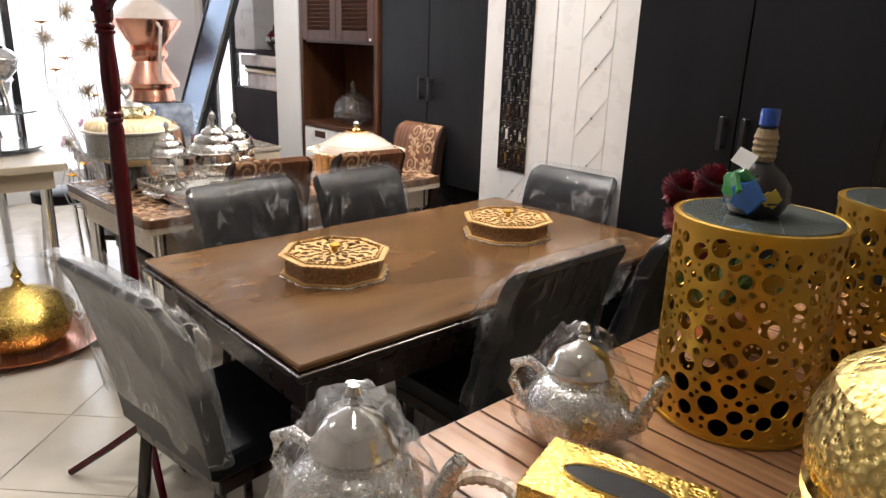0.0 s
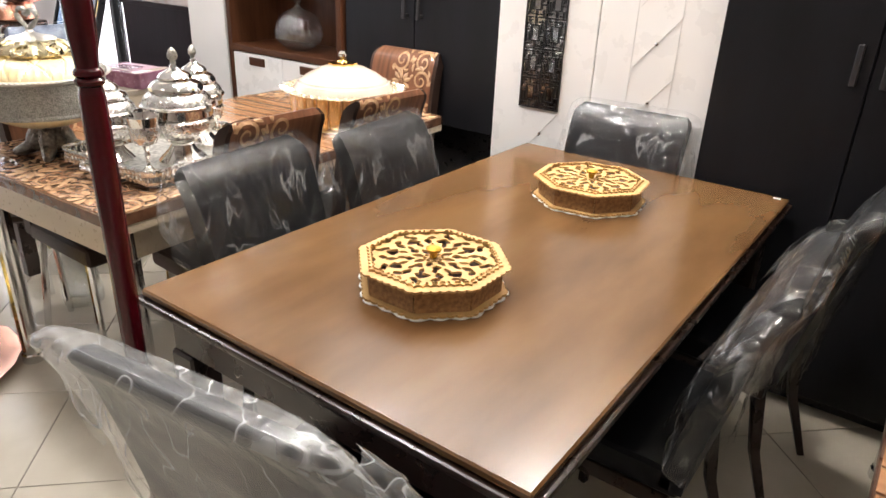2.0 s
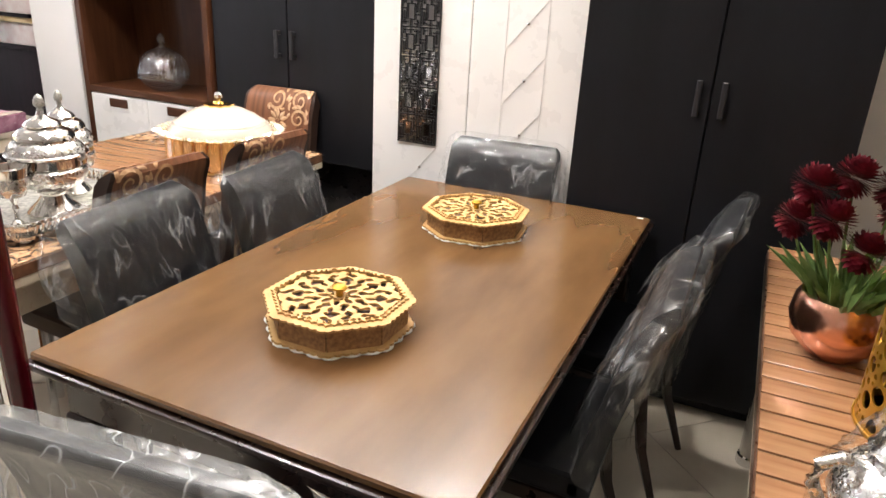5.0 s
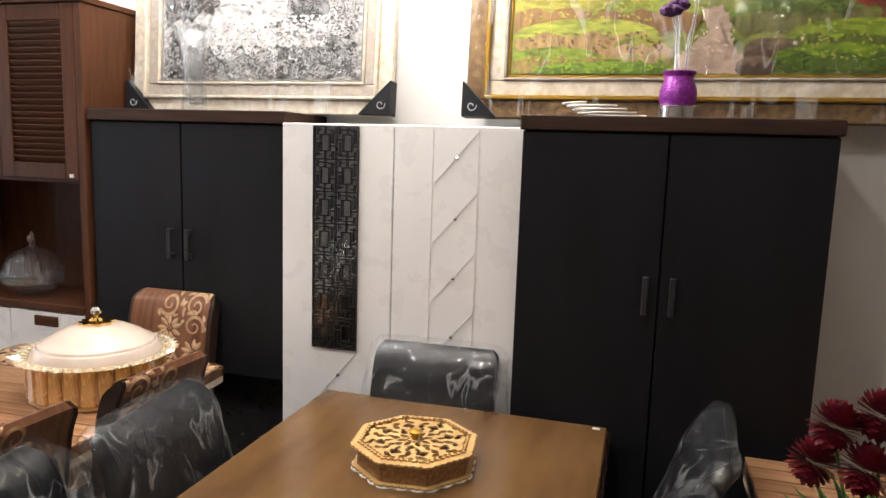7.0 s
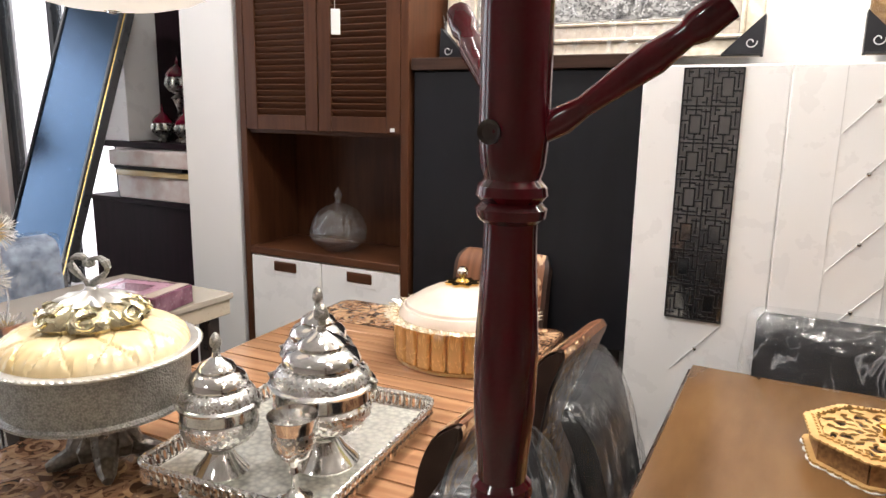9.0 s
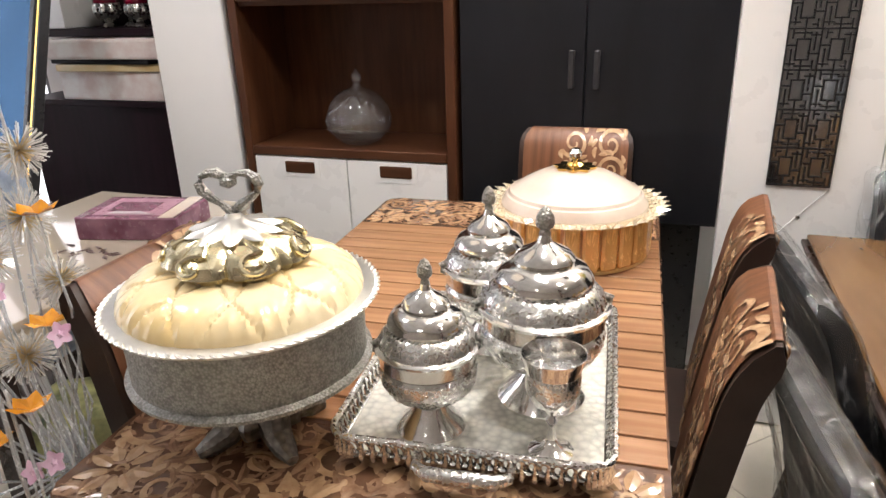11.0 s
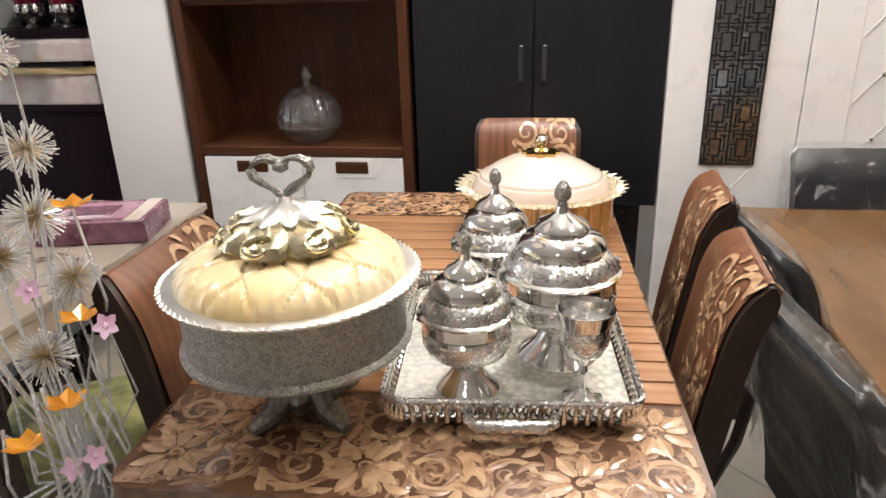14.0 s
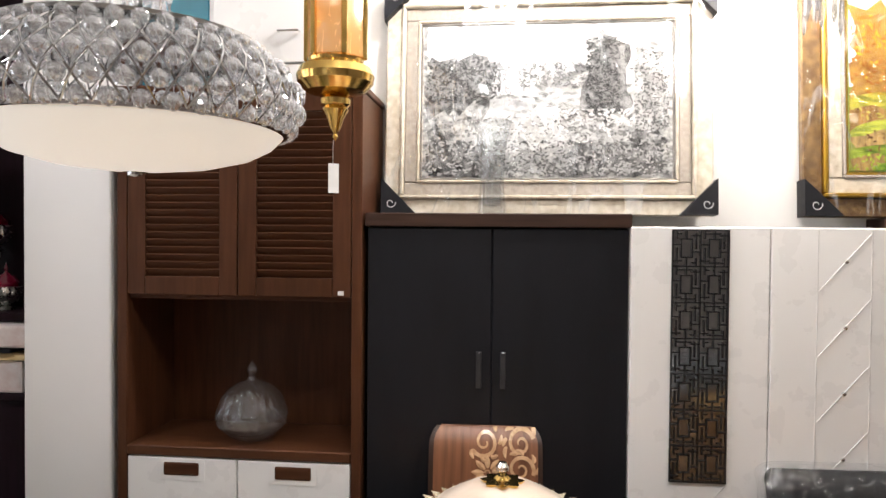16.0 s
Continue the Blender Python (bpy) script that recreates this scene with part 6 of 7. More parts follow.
M["smoke"] = material("grey_glass", (0.12, 0.14, 0.13), 0.12, dark=(0.09, 0.1, 0.1), scale=5, coat=0.5)
pierced_drum(-0.522, 1.282, 0.153, 0.40, 3)
pierced_drum(-0.355, 1.70, 0.165, 0.40, 4)
pierced_drum(-0.34, 2.065, 0.15, 0.52, 6)


def blob_bag(rx, ry, z0, z1, seed, neck=0.35):
    """A loose clear bag gathered towards its top."""
    bm = bmesh.new()
    off = Vector((seed * 4.7, seed, 0))
    rows, n, m = [], 30, 48
    for i in range(n + 1):
        f = i / n
        prof = (1 - (1 - neck) * max(0, (f - 0.3) / 0.7) ** 1.3) * min(1, 0.55 + f * 4)
        row = []
        for k in range(m):
            a = 2 * math.pi * k / m
            p = Vector((math.cos(a), math.sin(a), f * 2))
            c = 1 + 0.12 * (0.4 - 2 * abs(noise.noise(p * 2.2 + off))) + 0.08 * (0.4 - 2 * abs(noise.noise(p * 5 + off)))
            row.append(bm.verts.new((rx * prof * c * math.cos(a), ry * prof * c * math.sin(a), z0 + (z1 - z0) * f + 0.012 * noise.noise(p * 4 + off) * f)))
        rows.append(row)
    for a, b in zip(rows, rows[1:]):
        for k in range(m):
            bm.faces.new((a[k], a[(k + 1) % m], b[(k + 1) % m], b[k]))
    bm.faces.new(rows[-1])
    return bm


def teapot(x, y, turn, s, seed, label, wrap="filmthin"):
    t = thing("teapot", label, "teapot", pose(x, y, 0.7515, 0, 0, turn) @ Matrix.Diagonal((s, s, s, 1)))
    part("body", lathe([(0.05, 0), (0.055, 0.005), (0.085, 0.025), (0.098, 0.06), (0.095, 0.09), (0.075, 0.118), (0.058, 0.128), (0.054, 0.138), (0.001, 0.14)], 40), "silver", t, "embossed silver body", smooth=True)
    part("lid", lathe([(0.06, 0.14), (0.062, 0.147), (0.054, 0.158), (0.05, 0.172), (0.035, 0.187), (0.014, 0.197), (0.007, 0.203)], 40), "silverplain", t, "polished domed lid", smooth=True)
    part("knob", lathe([(0.006, 0.202), (0.009, 0.208), (0.005, 0.213), (0.012, 0.222), (0.008, 0.233), (0.001, 0.236)], 16), "silverplain", t, smooth=True)
    part("spout", tube([(0.08, 0, 0.045), (0.115, 0, 0.07), (0.128, 0, 0.105), (0.142, 0, 0.145), (0.155, 0, 0.165)], [0.024, 0.02, 0.015, 0.012, 0.011], 12), "silver", t, smooth=True)
    part("handle", tube([(-0.07, 0, 0.12), (-0.1, 0, 0.135), (-0.128, 0, 0.12), (-0.13, 0, 0.085), (-0.11, 0, 0.05), (-0.09, 0, 0.04)], [0.009, 0.01, 0.011, 0.01, 0.009, 0.008], 10), "silver", t, smooth=True)
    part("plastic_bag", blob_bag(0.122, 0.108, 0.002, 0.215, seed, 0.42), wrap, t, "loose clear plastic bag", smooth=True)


teapot(-0.655, 0.945, 20, 0.98, 2, "silver teapot with domed lid in a clear plastic bag")
teapot(-0.70, 0.485, 25, 1.04, 7, "larger silver teapot bundled in crumpled clear plastic", "filmmilky")

g = thing("tissue_box", "embossed gold tissue box with an oval slot", "tissue box", pose(-0.45, 0.775, 0.7515, 0, 0, 16.8))
part("body", box(-0.13, 0.13, -0.075, 0.075, 0, 0.086, 0.006, seg=2), "gold", g)
part("slot", lathe([(0.001, 0.0865), (0.036, 0.0866), (0.036, 0.0876), (0.001, 0.0878)], 40, m=Matrix.Diagonal((2.3, 0.75, 1, 1))), "darkplastic", g, "dark oval opening")
part("slot_rim", tube([(0.086 * math.cos(2 * math.pi * k / 40), 0.03 * math.sin(2 * math.pi * k / 40), 0.0872) for k in range(41)], 0.003, 6), "goldbrass", g)
g = thing("wicker_ring", "small white woven ring on the slatted table", "ring", pose(-0.60, 0.655, 0.752, 0, 0, 0))
part("hoop", tube([(0.075 * math.cos(2 * math.pi * k / 48), 0.05 * math.sin(2 * math.pi * k / 48), 0.02 + 0.012 * math.sin(2 * math.pi * k / 48)) for k in range(49)], [0.011 + 0.0022 * (k % 2) for k in range(49)], 8), "pearl", g)
M["goldrough"] = hammered("beaten_gold", (0.72, 0.54, 0.2), 130, 0.7, 0.16)
g = thing("gold_urn", "beaten gold lidded urn with a polished waist", "urn", pose(-0.055, 0.665, 0.7515))
part("bowl", lathe([(0.09, 0), (0.095, 0.01), (0.06, 0.03), (0.1, 0.07), (0.145, 0.15), (0.152, 0.22), (0.14, 0.275), (0.118, 0.305)], 56), "goldrough", g, smooth=True)
part("waist", lathe([(0.118, 0.305), (0.13, 0.312), (0.131, 0.322), (0.124, 0.326), (0.132, 0.335), (0.13, 0.345)], 56), "goldbrass", g, "polished waist", smooth=True)
part("lid", lathe([(0.125, 0.345), (0.134, 0.36), (0.136, 0.39), (0.12, 0.43), (0.085, 0.455), (0.04, 0.466), (0.001, 0.468)], 56), "goldrough", g, "beaten domed lid", smooth=True)

M["petalred"] = material("crimson_petal", (0.2, 0.007, 0.02), 0.55, dark=(0.07, 0.002, 0.006), scale=40)
M["leafgreen"] = material("flower_leaf", (0.07, 0.15, 0.025), 0.45, dark=(0.2, 0.3, 0.1), scale=30)
g = thing("flower_pot", "copper pot with crimson pompon dahlias and green leaves", "flower pot", pose(-0.70, 1.545, 0.7515))
part("pot", lathe([(0.055, 0), (0.06, 0.004), (0.092, 0.04), (0.103, 0.085), (0.097, 0.125), (0.088, 0.14), (0.083, 0.138), (0.09, 0.12), (0.001, 0.11)], 40), "copper", g, "round copper pot", smooth=True)
rnd = random.Random(12)
heads = ((-0.045, -0.02, 0.40), (-0.115, -0.03, 0.375), (0.035, -0.01, 0.385), (-0.07, -0.06, 0.315), (0.0, -0.065, 0.26), (-0.13, 0.02, 0.285), (0.06, 0.03, 0.33))
for hx, hy, hz in heads:
    st = part("stem", tube([(hx * 0.2, hy * 0.2, 0.11), (hx * 0.7, hy * 0.6, hz * 0.6), (hx, hy, hz - 0.02)], 0.003, 6), "leafgreen", g)
    bm = bmesh.new()
    n = 220
    for k in range(n):
        zc = 1 - 2 * (k + 0.5) / n
        a = k * 2.39996
        d = Vector((math.sqrt(1 - zc * zc) * math.cos(a), math.sqrt(1 - zc * zc) * math.sin(a), zc))
        s = d.cross(Vector((0.3, 0.2, 0.9))).normalized()
        u = s.cross(d)
        c0 = Vector((hx, hy, hz))
        r0, r1 = 0.018, 0.049 * rnd.uniform(0.9, 1.06)
        q = [bm.verts.new(c0 + d * r0 - s * 0.003), bm.verts.new(c0 + d * r0 + s * 0.003), bm.verts.new(c0 + d * r1 * 0.86 + s * 0.0072 + u * 0.002), bm.verts.new(c0 + d * r1 + u * 0.003), bm.verts.new(c0 + d * r1 * 0.86 - s * 0.0058 + u * 0.002)]
        bm.faces.new(q)
    part("bloom", bm, "petalred", st, "crimson pompon bloom")
bm = bmesh.new()
for k in range(120):
    a, l = rnd.uniform(0, 6.28), rnd.uniform(0.06, 0.16)
    r0 = rnd.uniform(0.01, 0.075)
    tilt = rnd.uniform(0.2, 1.0)
    b = Vector((r0 * math.cos(a), r0 * math.sin(a), 0.115))
    d = Vector((math.cos(a) * tilt, math.sin(a) * tilt, 1)).normalized()
    s = d.cross(Vector((0, 0, 1))).normalized() * rnd.uniform(0.006, 0.012)
    droop = Vector((d.x, d.y, -0.4)) * l * 0.25
    p = [b - s * 0.4, b + s * 0.4, b + d * l * 0.55 + s, b + d * l + droop, b + d * l * 0.55 - s]
    bm.faces.new([bm.verts.new(q) for q in p])
tagged(part("leaves", bm, "leafgreen", g, "dense narrow green leaves"), kind="stuff")

M["teal"] = material("painted_bottle", (0.02, 0.09, 0.2), 0.12, dark=(0.03, 0.22, 0.08), scale=16, amount=0.5, coat=0.6)
M["blueglass"] = material("blue_stopper", (0.02, 0.08, 0.4), 0.15, scale=9, coat=0.5)
M["rope"] = material("jute_rope", (0.36, 0.27, 0.16), 0.85, scale=60, bump=0.6, bump_scale=150)
g = thing("painted_bottle", "squat blue and green painted bottle with rope neck and paper tag", "bottle", pose(-0.534, 1.276, 1.157))
part("body", lathe([(0.03, 0), (0.045, 0.004), (0.058, 0.03), (0.056, 0.055), (0.04, 0.078), (0.02, 0.095), (0.0155, 0.11), (0.0155, 0.16), (0.001, 0.162)], 40), "blackfretwork", g, "dark glossy flask", smooth=True)
M["bgreen"], M["bblue"] = material("green_enamel", (0.03, 0.22, 0.05), 0.2, scale=20, coat=0.5), material("blue_enamel", (0.03, 0.14, 0.45), 0.2, scale=20, coat=0.5)
M["byellow"] = material("yellow_enamel", (0.45, 0.36, 0.05), 0.2, scale=20)
for ang, z, s, mt in ((-125, 0.052, 0.03, "bgreen"), (-85, 0.04, 0.03, "bblue"), (-40, 0.04, 0.018, "byellow"), (-160, 0.035, 0.02, "bblue"), (-100, 0.07, 0.02, "bgreen")):
    part("painted_patch", lathe([(s, -0.002), (s * 0.9, 0.004), (0.001, 0.006)], 14, flute(5, 0.15), m=pose(0, 0, z, 0, 0, ang + 90) @ pose(0, -0.0525 if z < 0.06 else -0.044, 0, 90 + (0 if z < 0.06 else 30), 0, 0)), mt, g, "enamel patch", smooth=True)
part("neck_rope", lathe([(0.018, 0.1)] + [(0.0195 + 0.0025 * (k % 2), 0.104 + 0.0055 * k) for k in range(9)] + [(0.017, 0.158)], 20), "rope", g, "wound rope")
part("stopper", lathe([(0.014, 0.162), (0.017, 0.165), (0.017, 0.188), (0.015, 0.194), (0.001, 0.195)], 20), "blueglass", g, "blue stopper", smooth=True)
part("tag", box(-0.02, 0.02, -0.001, 0, -0.03, 0.0, 0), "paper", g, "folded paper tag").matrix_basis = pose(-0.01, -0.036, 0.118, -25, 18, -10)

M["woodgrey"] = material("worn_grey_seat", (0.2, 0.19, 0.17), 0.5, dark=(0.13, 0.12, 0.1), scale=12)
s = thing("stool", "low dark stool with a worn grey seat under the slatted table", "stool", pose(-0.86, 0.86, 0, 0, 0, 6))
part("seat", box(-0.17, 0.17, -0.2, 0.2, 0.425, 0.455, 0.01, seg=2), "woodgrey", s)
for sx in (-1, 1):
    for sy in (-1, 1):
        part("leg", box(sx * 0.14 - 0.015, sx * 0.14 + 0.015, sy * 0.17 - 0.015, sy * 0.17 + 0.015, 0, 0.4245, 0.003), "tabledark", s)

# ---- far left: glass-topped table, dark shelf, leaning mirror ----
M["taupe"] = material("taupe_glass_top", (0.46, 0.40, 0.33), 0.12, dark=(0.42, 0.36, 0.29), scale=3, coat=0.5)
t = thing("side_table", "pale glass-topped table with a sprig decoration", "table")
part("tabletop", box(-4.62, -3.965, 1.12, 2.2, 0.735, 0.76, 0.006, seg=2), "taupe", t)
part("rim", box(-4.61, -3.975, 1.13, 2.19, 0.67, 0.7345, 0.004), "beige", t, "beige wooden rim")
for x in (-4.55, -4.03):
    for y in (1.2, 2.12):
        part("leg", box(x - 0.03, x + 0.03, y - 0.03, y + 0.03, 0, 0.6695, 0.004), "tabledark", t)
M["sprig"] = material("brown_sprig_print", (0.1, 0.06, 0.05), 0.3, scale=30)
bm = bmesh.new()
rnd = random.Random(3)
for k in range(14):
    leaf(bm, -4.05 - 0.03 * (k % 7) + rnd.uniform(-0.01, 0.01), 1.62 + 0.04 * rnd.random() + 0.02 * (k // 7), rnd.uniform(0, 6.28), 0.04, 0.007, 0.7606 + 0.0001 * k)
tagged(part("sprig", bm, "sprig", t, "printed dark sprig"), kind="stuff")
M["boxplum"] = material("plum_printed_card", (0.13, 0.035, 0.07), 0.25, dark=(0.3, 0.14, 0.2), scale=14, coat=0.5)
M["boxpink"] = material("pink_card", (0.45, 0.25, 0.32), 0.3, scale=9)
b = thing("gift_box", "plum and pink boxed set wrapped in film on the side table", "box", pose(-4.13, 1.87, 0.7605, 0, 0, 12))
part("carton", box(-0.165, 0.165, -0.11, 0.11, 0, 0.072, 0.004), "boxplum", b)
part("label", box(-0.12, 0.1, -0.085, 0.085, 0.0722, 0.0735, 0), "boxpink", b, "printed label")
part("window", box(-0.09, 0.05, -0.05, 0.04, 0.0738, 0.075, 0), "boxplum", b)
part("stripe", box(0.104, 0.15, -0.108, 0.108, 0.0722, 0.0735, 0), "pearl", b, "pale stripe")
for k in range(4):
    part("text_bar", box(-0.08 + 0.005 * k, 0.06 - 0.012 * k, -0.072 + 0.006 * k, -0.069 + 0.006 * k, 0.0738, 0.0745, 0), "paper", b)

M["plumwood"] = material("dark_plum_wood", (0.016, 0.006, 0.01), 0.5, dark=(0.01, 0.004, 0.006), scale=9, stretch=(5, 5, 0.6), spec=0.15)
s = thing("shelf_unit", "dark plum wood shelf unit with books and lidded jars", "shelf")
part("lower_body", box(-5.3, -4.475, 2.54, 2.795, 0, 1.02, 0.003), "plumwood", s)
part("shelf", box(-5.3, -4.475, 2.52, 2.795, 1.021, 1.045, 0.002), "plumwood", s)
part("back_panel", box(-5.0, -4.475, 2.77, 2.795, 1.3305, 3.0 - 0.005, 0.002), "plumwood", s)
part("upper_shelf", box(-5.3, -4.475, 2.56, 2.795, 1.30, 1.33, 0.002), "plumwood", s)
part("side_panel", box(-5.34, -5.02, 2.58, 2.795, 1.3305, 2.995, 0.003), "white", s, "white side panel")
part("post", box(-4.52, -4.476, 2.56, 2.768, 1.3305, 2.995, 0.003), "plumwood", s)
M["carton"] = material("floral_carton", (0.75, 0.72, 0.7), 0.4, dark=(0.5, 0.3, 0.28), scale=14, amount=0.3)
for nm, lab, x0, x1, z0, z1, mt, yy, rot in (("carton", "white carton printed with pale flowers", -5.05, -4.53, 1.046, 1.165, "carton", 2.64, 0), ("folded_cloth", "yellow and white folded cloths", -5.03, -4.5, 1.1655, 1.195, "cream", 2.62, 3),
                                        ("folded_cloth", "dark folded cloth", -5.06, -4.55, 1.1955, 1.215, "darkplastic", 2.62, -2), ("folded_cloth", "thick white patterned folded cloth", -5.05, -4.42, 1.2155, 1.295, "carton", 2.60, 2)):
    o = thing(nm, lab + " on the dark shelf", nm.replace("_", " "), pose((x0 + x1) / 2, yy, z0, 0, 0, rot))
    part("body", box(-(x1 - x0) / 2, (x1 - x0) / 2, -0.12, 0.12, 0, z1 - z0, min(0.012, (z1 - z0) * 0.3), seg=2), mt, o)
M["ruby"] = material("ruby_enamel", (0.15, 0.005, 0.02), 0.12, dark=(0.08, 0.0, 0.01), scale=12, coat=0.6)
M["mercury"] = hammered("fluted_mercury_glass", (0.68, 0.66, 0.62), 70, 0.5, 0.12)


def ruby_jar(x, y, z, s):
    o = thing("ruby_jar", "lidded silver and ruby glass jar on the shelf", "jar", pose(x, y, z) @ Matrix.Diagonal((s, s, s, 1)), "ruby jars on the shelf")
    part("body", lathe([(0.03, 0), (0.034, 0.004), (0.012, 0.02), (0.04, 0.035), (0.06, 0.065), (0.058, 0.09), (0.052, 0.1)], 32, flute(16, 0.04)), "mercury", o, smooth=True)
    part("lid", lathe([(0.055, 0.101), (0.054, 0.115), (0.035, 0.14), (0.012, 0.155), (0.006, 0.165), (0.009, 0.175), (0.004, 0.19), (0.001, 0.2)], 32), "ruby", o, "ruby lid", smooth=True)


ruby_jar(-4.86, 2.66, 1.331, 0.95)
ruby_jar(-4.70, 2.66, 1.331, 0.9)
o = thing("jar_stand", "slim silver stand lifting a jar", "stand", pose(-4.79, 2.71, 1.331))
part("column", lathe([(0.03, 0), (0.03, 0.006), (0.01, 0.02), (0.012, 0.1), (0.008, 0.16), (0.03, 0.218)], 16), "mercury", o, smooth=True)
ruby_jar(-4.79, 2.71, 1.5495, 1.05)

s = thing("bench", "low dark bench under the leaning mirror", "bench")
part("body", box(-5.32, -4.66, 1.86, 2.3, 0, 0.45, 0.006), "tabledark", s)
m = thing("mirror", "tall blue-tinted mirror in a black and gold frame, leaning back", "mirror", pose(-5.02, 1.9, 0.455, -19, 0, -4))
part("glass", box(-0.235, 0.235, -0.002, 0.004, 0.02, 1.72, 0), "mirror", m, "blue-tinted mirror glass")
for a, b, c0, d0, mt, yy in ((-0.25, -0.236, 0, 1.74, "blackfretwork", 0.012), (0.236, 0.262, 0, 1.74, "blackfretwork", 0.022), (0.2625, 0.279, 0, 1.74, "goldbrass", 0.016), (0.2795, 0.292, 0, 1.74, "blackfretwork", 0.02)):
    part("frame_bar", box(a, b, -yy, 0.02, c0, d0, 0.004), mt, m)
part("backing", box(-0.235, 0.235, 0.006, 0.018, 0.02, 1.72, 0), "darkplastic", m)

M["bluefloral"] = material("blue_floral_cloth", (0.32, 0.38, 0.48), 0.5, dark=(0.08, 0.1, 0.15), scale=16, amount=0.5, bump=0.15)
c = thing("floral_chair", "blue-grey floral chair under clear plastic by the side table", "chair", pose(-4.66, 1.73, 0, 0, 0, -90))
part("backrest", back_shell(0.34, 0.46, 0.985, 0.03, 0.0, 0.05), "bluefloral", c, smooth=True)
part("seat", box(-0.18, 0.18, 0.02, 0.38, 0.42, 0.48, 0.02, seg=2), "bluefloral", c)
for sx in (-1, 1):
    for yy in (0.04, 0.35):
        part("leg", tube([(sx * 0.15, yy, 0.42), (sx * 0.155, yy, 0)], 0.014, 6), "tabledark", c)
part("plastic_cover", film_cover(0.34, 0.6, 0.99, 0.03, 9, 0.02, 0.03), "filmthin", c, "clear plastic cover", smooth=True)

u = thing("copper_urn", "large copper urn with waisted body and two handles", "urn", pose(-6.0, 2.12, 0.88) @ Matrix.Diagonal((1.15, 1.15, 1.08, 1)))
part("body", lathe([(0.16, 0), (0.17, 0.01), (0.155, 0.09), (0.2, 0.11), (0.21, 0.14), (0.15, 0.23), (0.115, 0.3), (0.14, 0.34), (0.14, 0.38), (0.12, 0.4), (0.17, 0.46), (0.235, 0.56), (0.25, 0.6), (0.24, 0.605)], 48), "copper", u, smooth=True)
part("lid", lathe([(0.235, 0.606), (0.2, 0.65), (0.12, 0.72), (0.06, 0.76), (0.02, 0.8), (0.001, 0.83)], 48, flute(20, 0.02)), "pearl", u, "pale domed lid", smooth=True)
for sx in (-1, 1):
    part("handle", tube([(sx * 0.23, 0, 0.58), (sx * 0.29, 0, 0.54), (sx * 0.25, 0, 0.4), (sx * 0.2, 0, 0.16)], 0.012, 8), "pearl", u, smooth=True)
s = thing("pedestal", "dark wooden pedestal under the copper urn", "pedestal", pose(-6.0, 2.12, 0))
part("column", box(-0.18, 0.18, -0.18, 0.18, 0, 0.8785, 0.006), "tabledark", s)

t = thing("display_table", "beige display table crowded with silver ware", "table")
part("tabletop", box(-5.5, -4.0, 0.05, 0.95, 0.72, 0.76, 0.006, seg=2), "beige", t)
part("apron", box(-5.44, -4.06, 0.11, 0.89, 0.62, 0.7195, 0.003), "beige", t)
for x in (-5.4, -4.1):
    for y in (0.15, 0.85):
        part("leg", lathe([(0.03, 0), (0.028, 0.05), (0.028, 0.61), (0.03, 0.6195)], 20, m=pose(x, y, 0)), "chrome", t, smooth=True)
o = thing("tiered_stand", "two-tier stand of grey glass on metal legs", "stand", pose(-4.62, 0.72, 0.7605))
for z in (0.02, 0.22):
    part("tier", lathe([(0.26, z), (0.27, z + 0.006), (0.26, z + 0.012), (0.001, z + 0.012)], 40), M["smoke"], o, "grey glass tier", smooth=True)
for k in range(3):
    a = 2.1 * k
    part("leg", tube([(0.2 * math.cos(a), 0.2 * math.sin(a), 0.0), (0.2 * math.cos(a), 0.2 * math.sin(a), 0.219)], 0.008, 8), "chrome", o)


def samovar(x, y, z, s, label):
    o = thing("samovar", label, "samovar", pose(x, y, z) @ Matrix.Diagonal((s, s, s, 1)), "silver samovars")
    for k in range(4):
        a = math.pi / 4 + math.pi / 2 * k
        part("leg", tube([(0.1 * math.cos(a), 0.1 * math.sin(a), 0), (0.07 * math.cos(a), 0.07 * math.sin(a), 0.16)], 0.008, 8), "silverplain", o)
    part("body", lathe([(0.03, 0.15), (0.1, 0.165), (0.15, 0.22), (0.16, 0.27), (0.17, 0.275), (0.165, 0.285), (0.02, 0.29)], 40), "silver", o, smooth=True)
    part("lid", lathe([(0.165, 0.288), (0.13, 0.32), (0.1, 0.335), (0.102, 0.345), (0.06, 0.375), (0.02, 0.4), (0.012, 0.43), (0.018, 0.445), (0.001, 0.46)], 40), "silverplain", o, "stepped lid", smooth=True)


samovar(-4.62, 0.75, 0.993, 1.0, "footed silver serving dish with stepped lid")
samovar(-4.95, 0.5, 0.7605, 1.1, "footed silver serving dish on the beige table")
samovar(-5.15, 0.75, 0.7605, 1.3, "large footed silver serving dish on the beige table")

M["curtain"] = material("pink_curtain", (0.62, 0.35, 0.42), 0.8, dark=(0.5, 0.26, 0.33), scale=4, bump=0.1)
bm = bmesh.new()
last = None
for k in range(41):
    y = 0.15 + 0.55 * k / 40
    p = (bm.verts.new((-6.5 + 0.03 * math.sin(k * 1.1), y, 0.002)), bm.verts.new((-6.5 + 0.03 * math.sin(k * 1.1), y, 2.7)))
    if last:
        bm.faces.new((last[0], p[0], p[1], last[1]))
    last = p
bmesh.ops.solidify(bm, geom=bm.faces[:] + bm.edges[:] + bm.verts[:], thickness=0.004)
o = thing("curtain", "pink curtain hanging at the bright window", "curtain")
part("cloth", bm, "curtain", o, smooth=True)
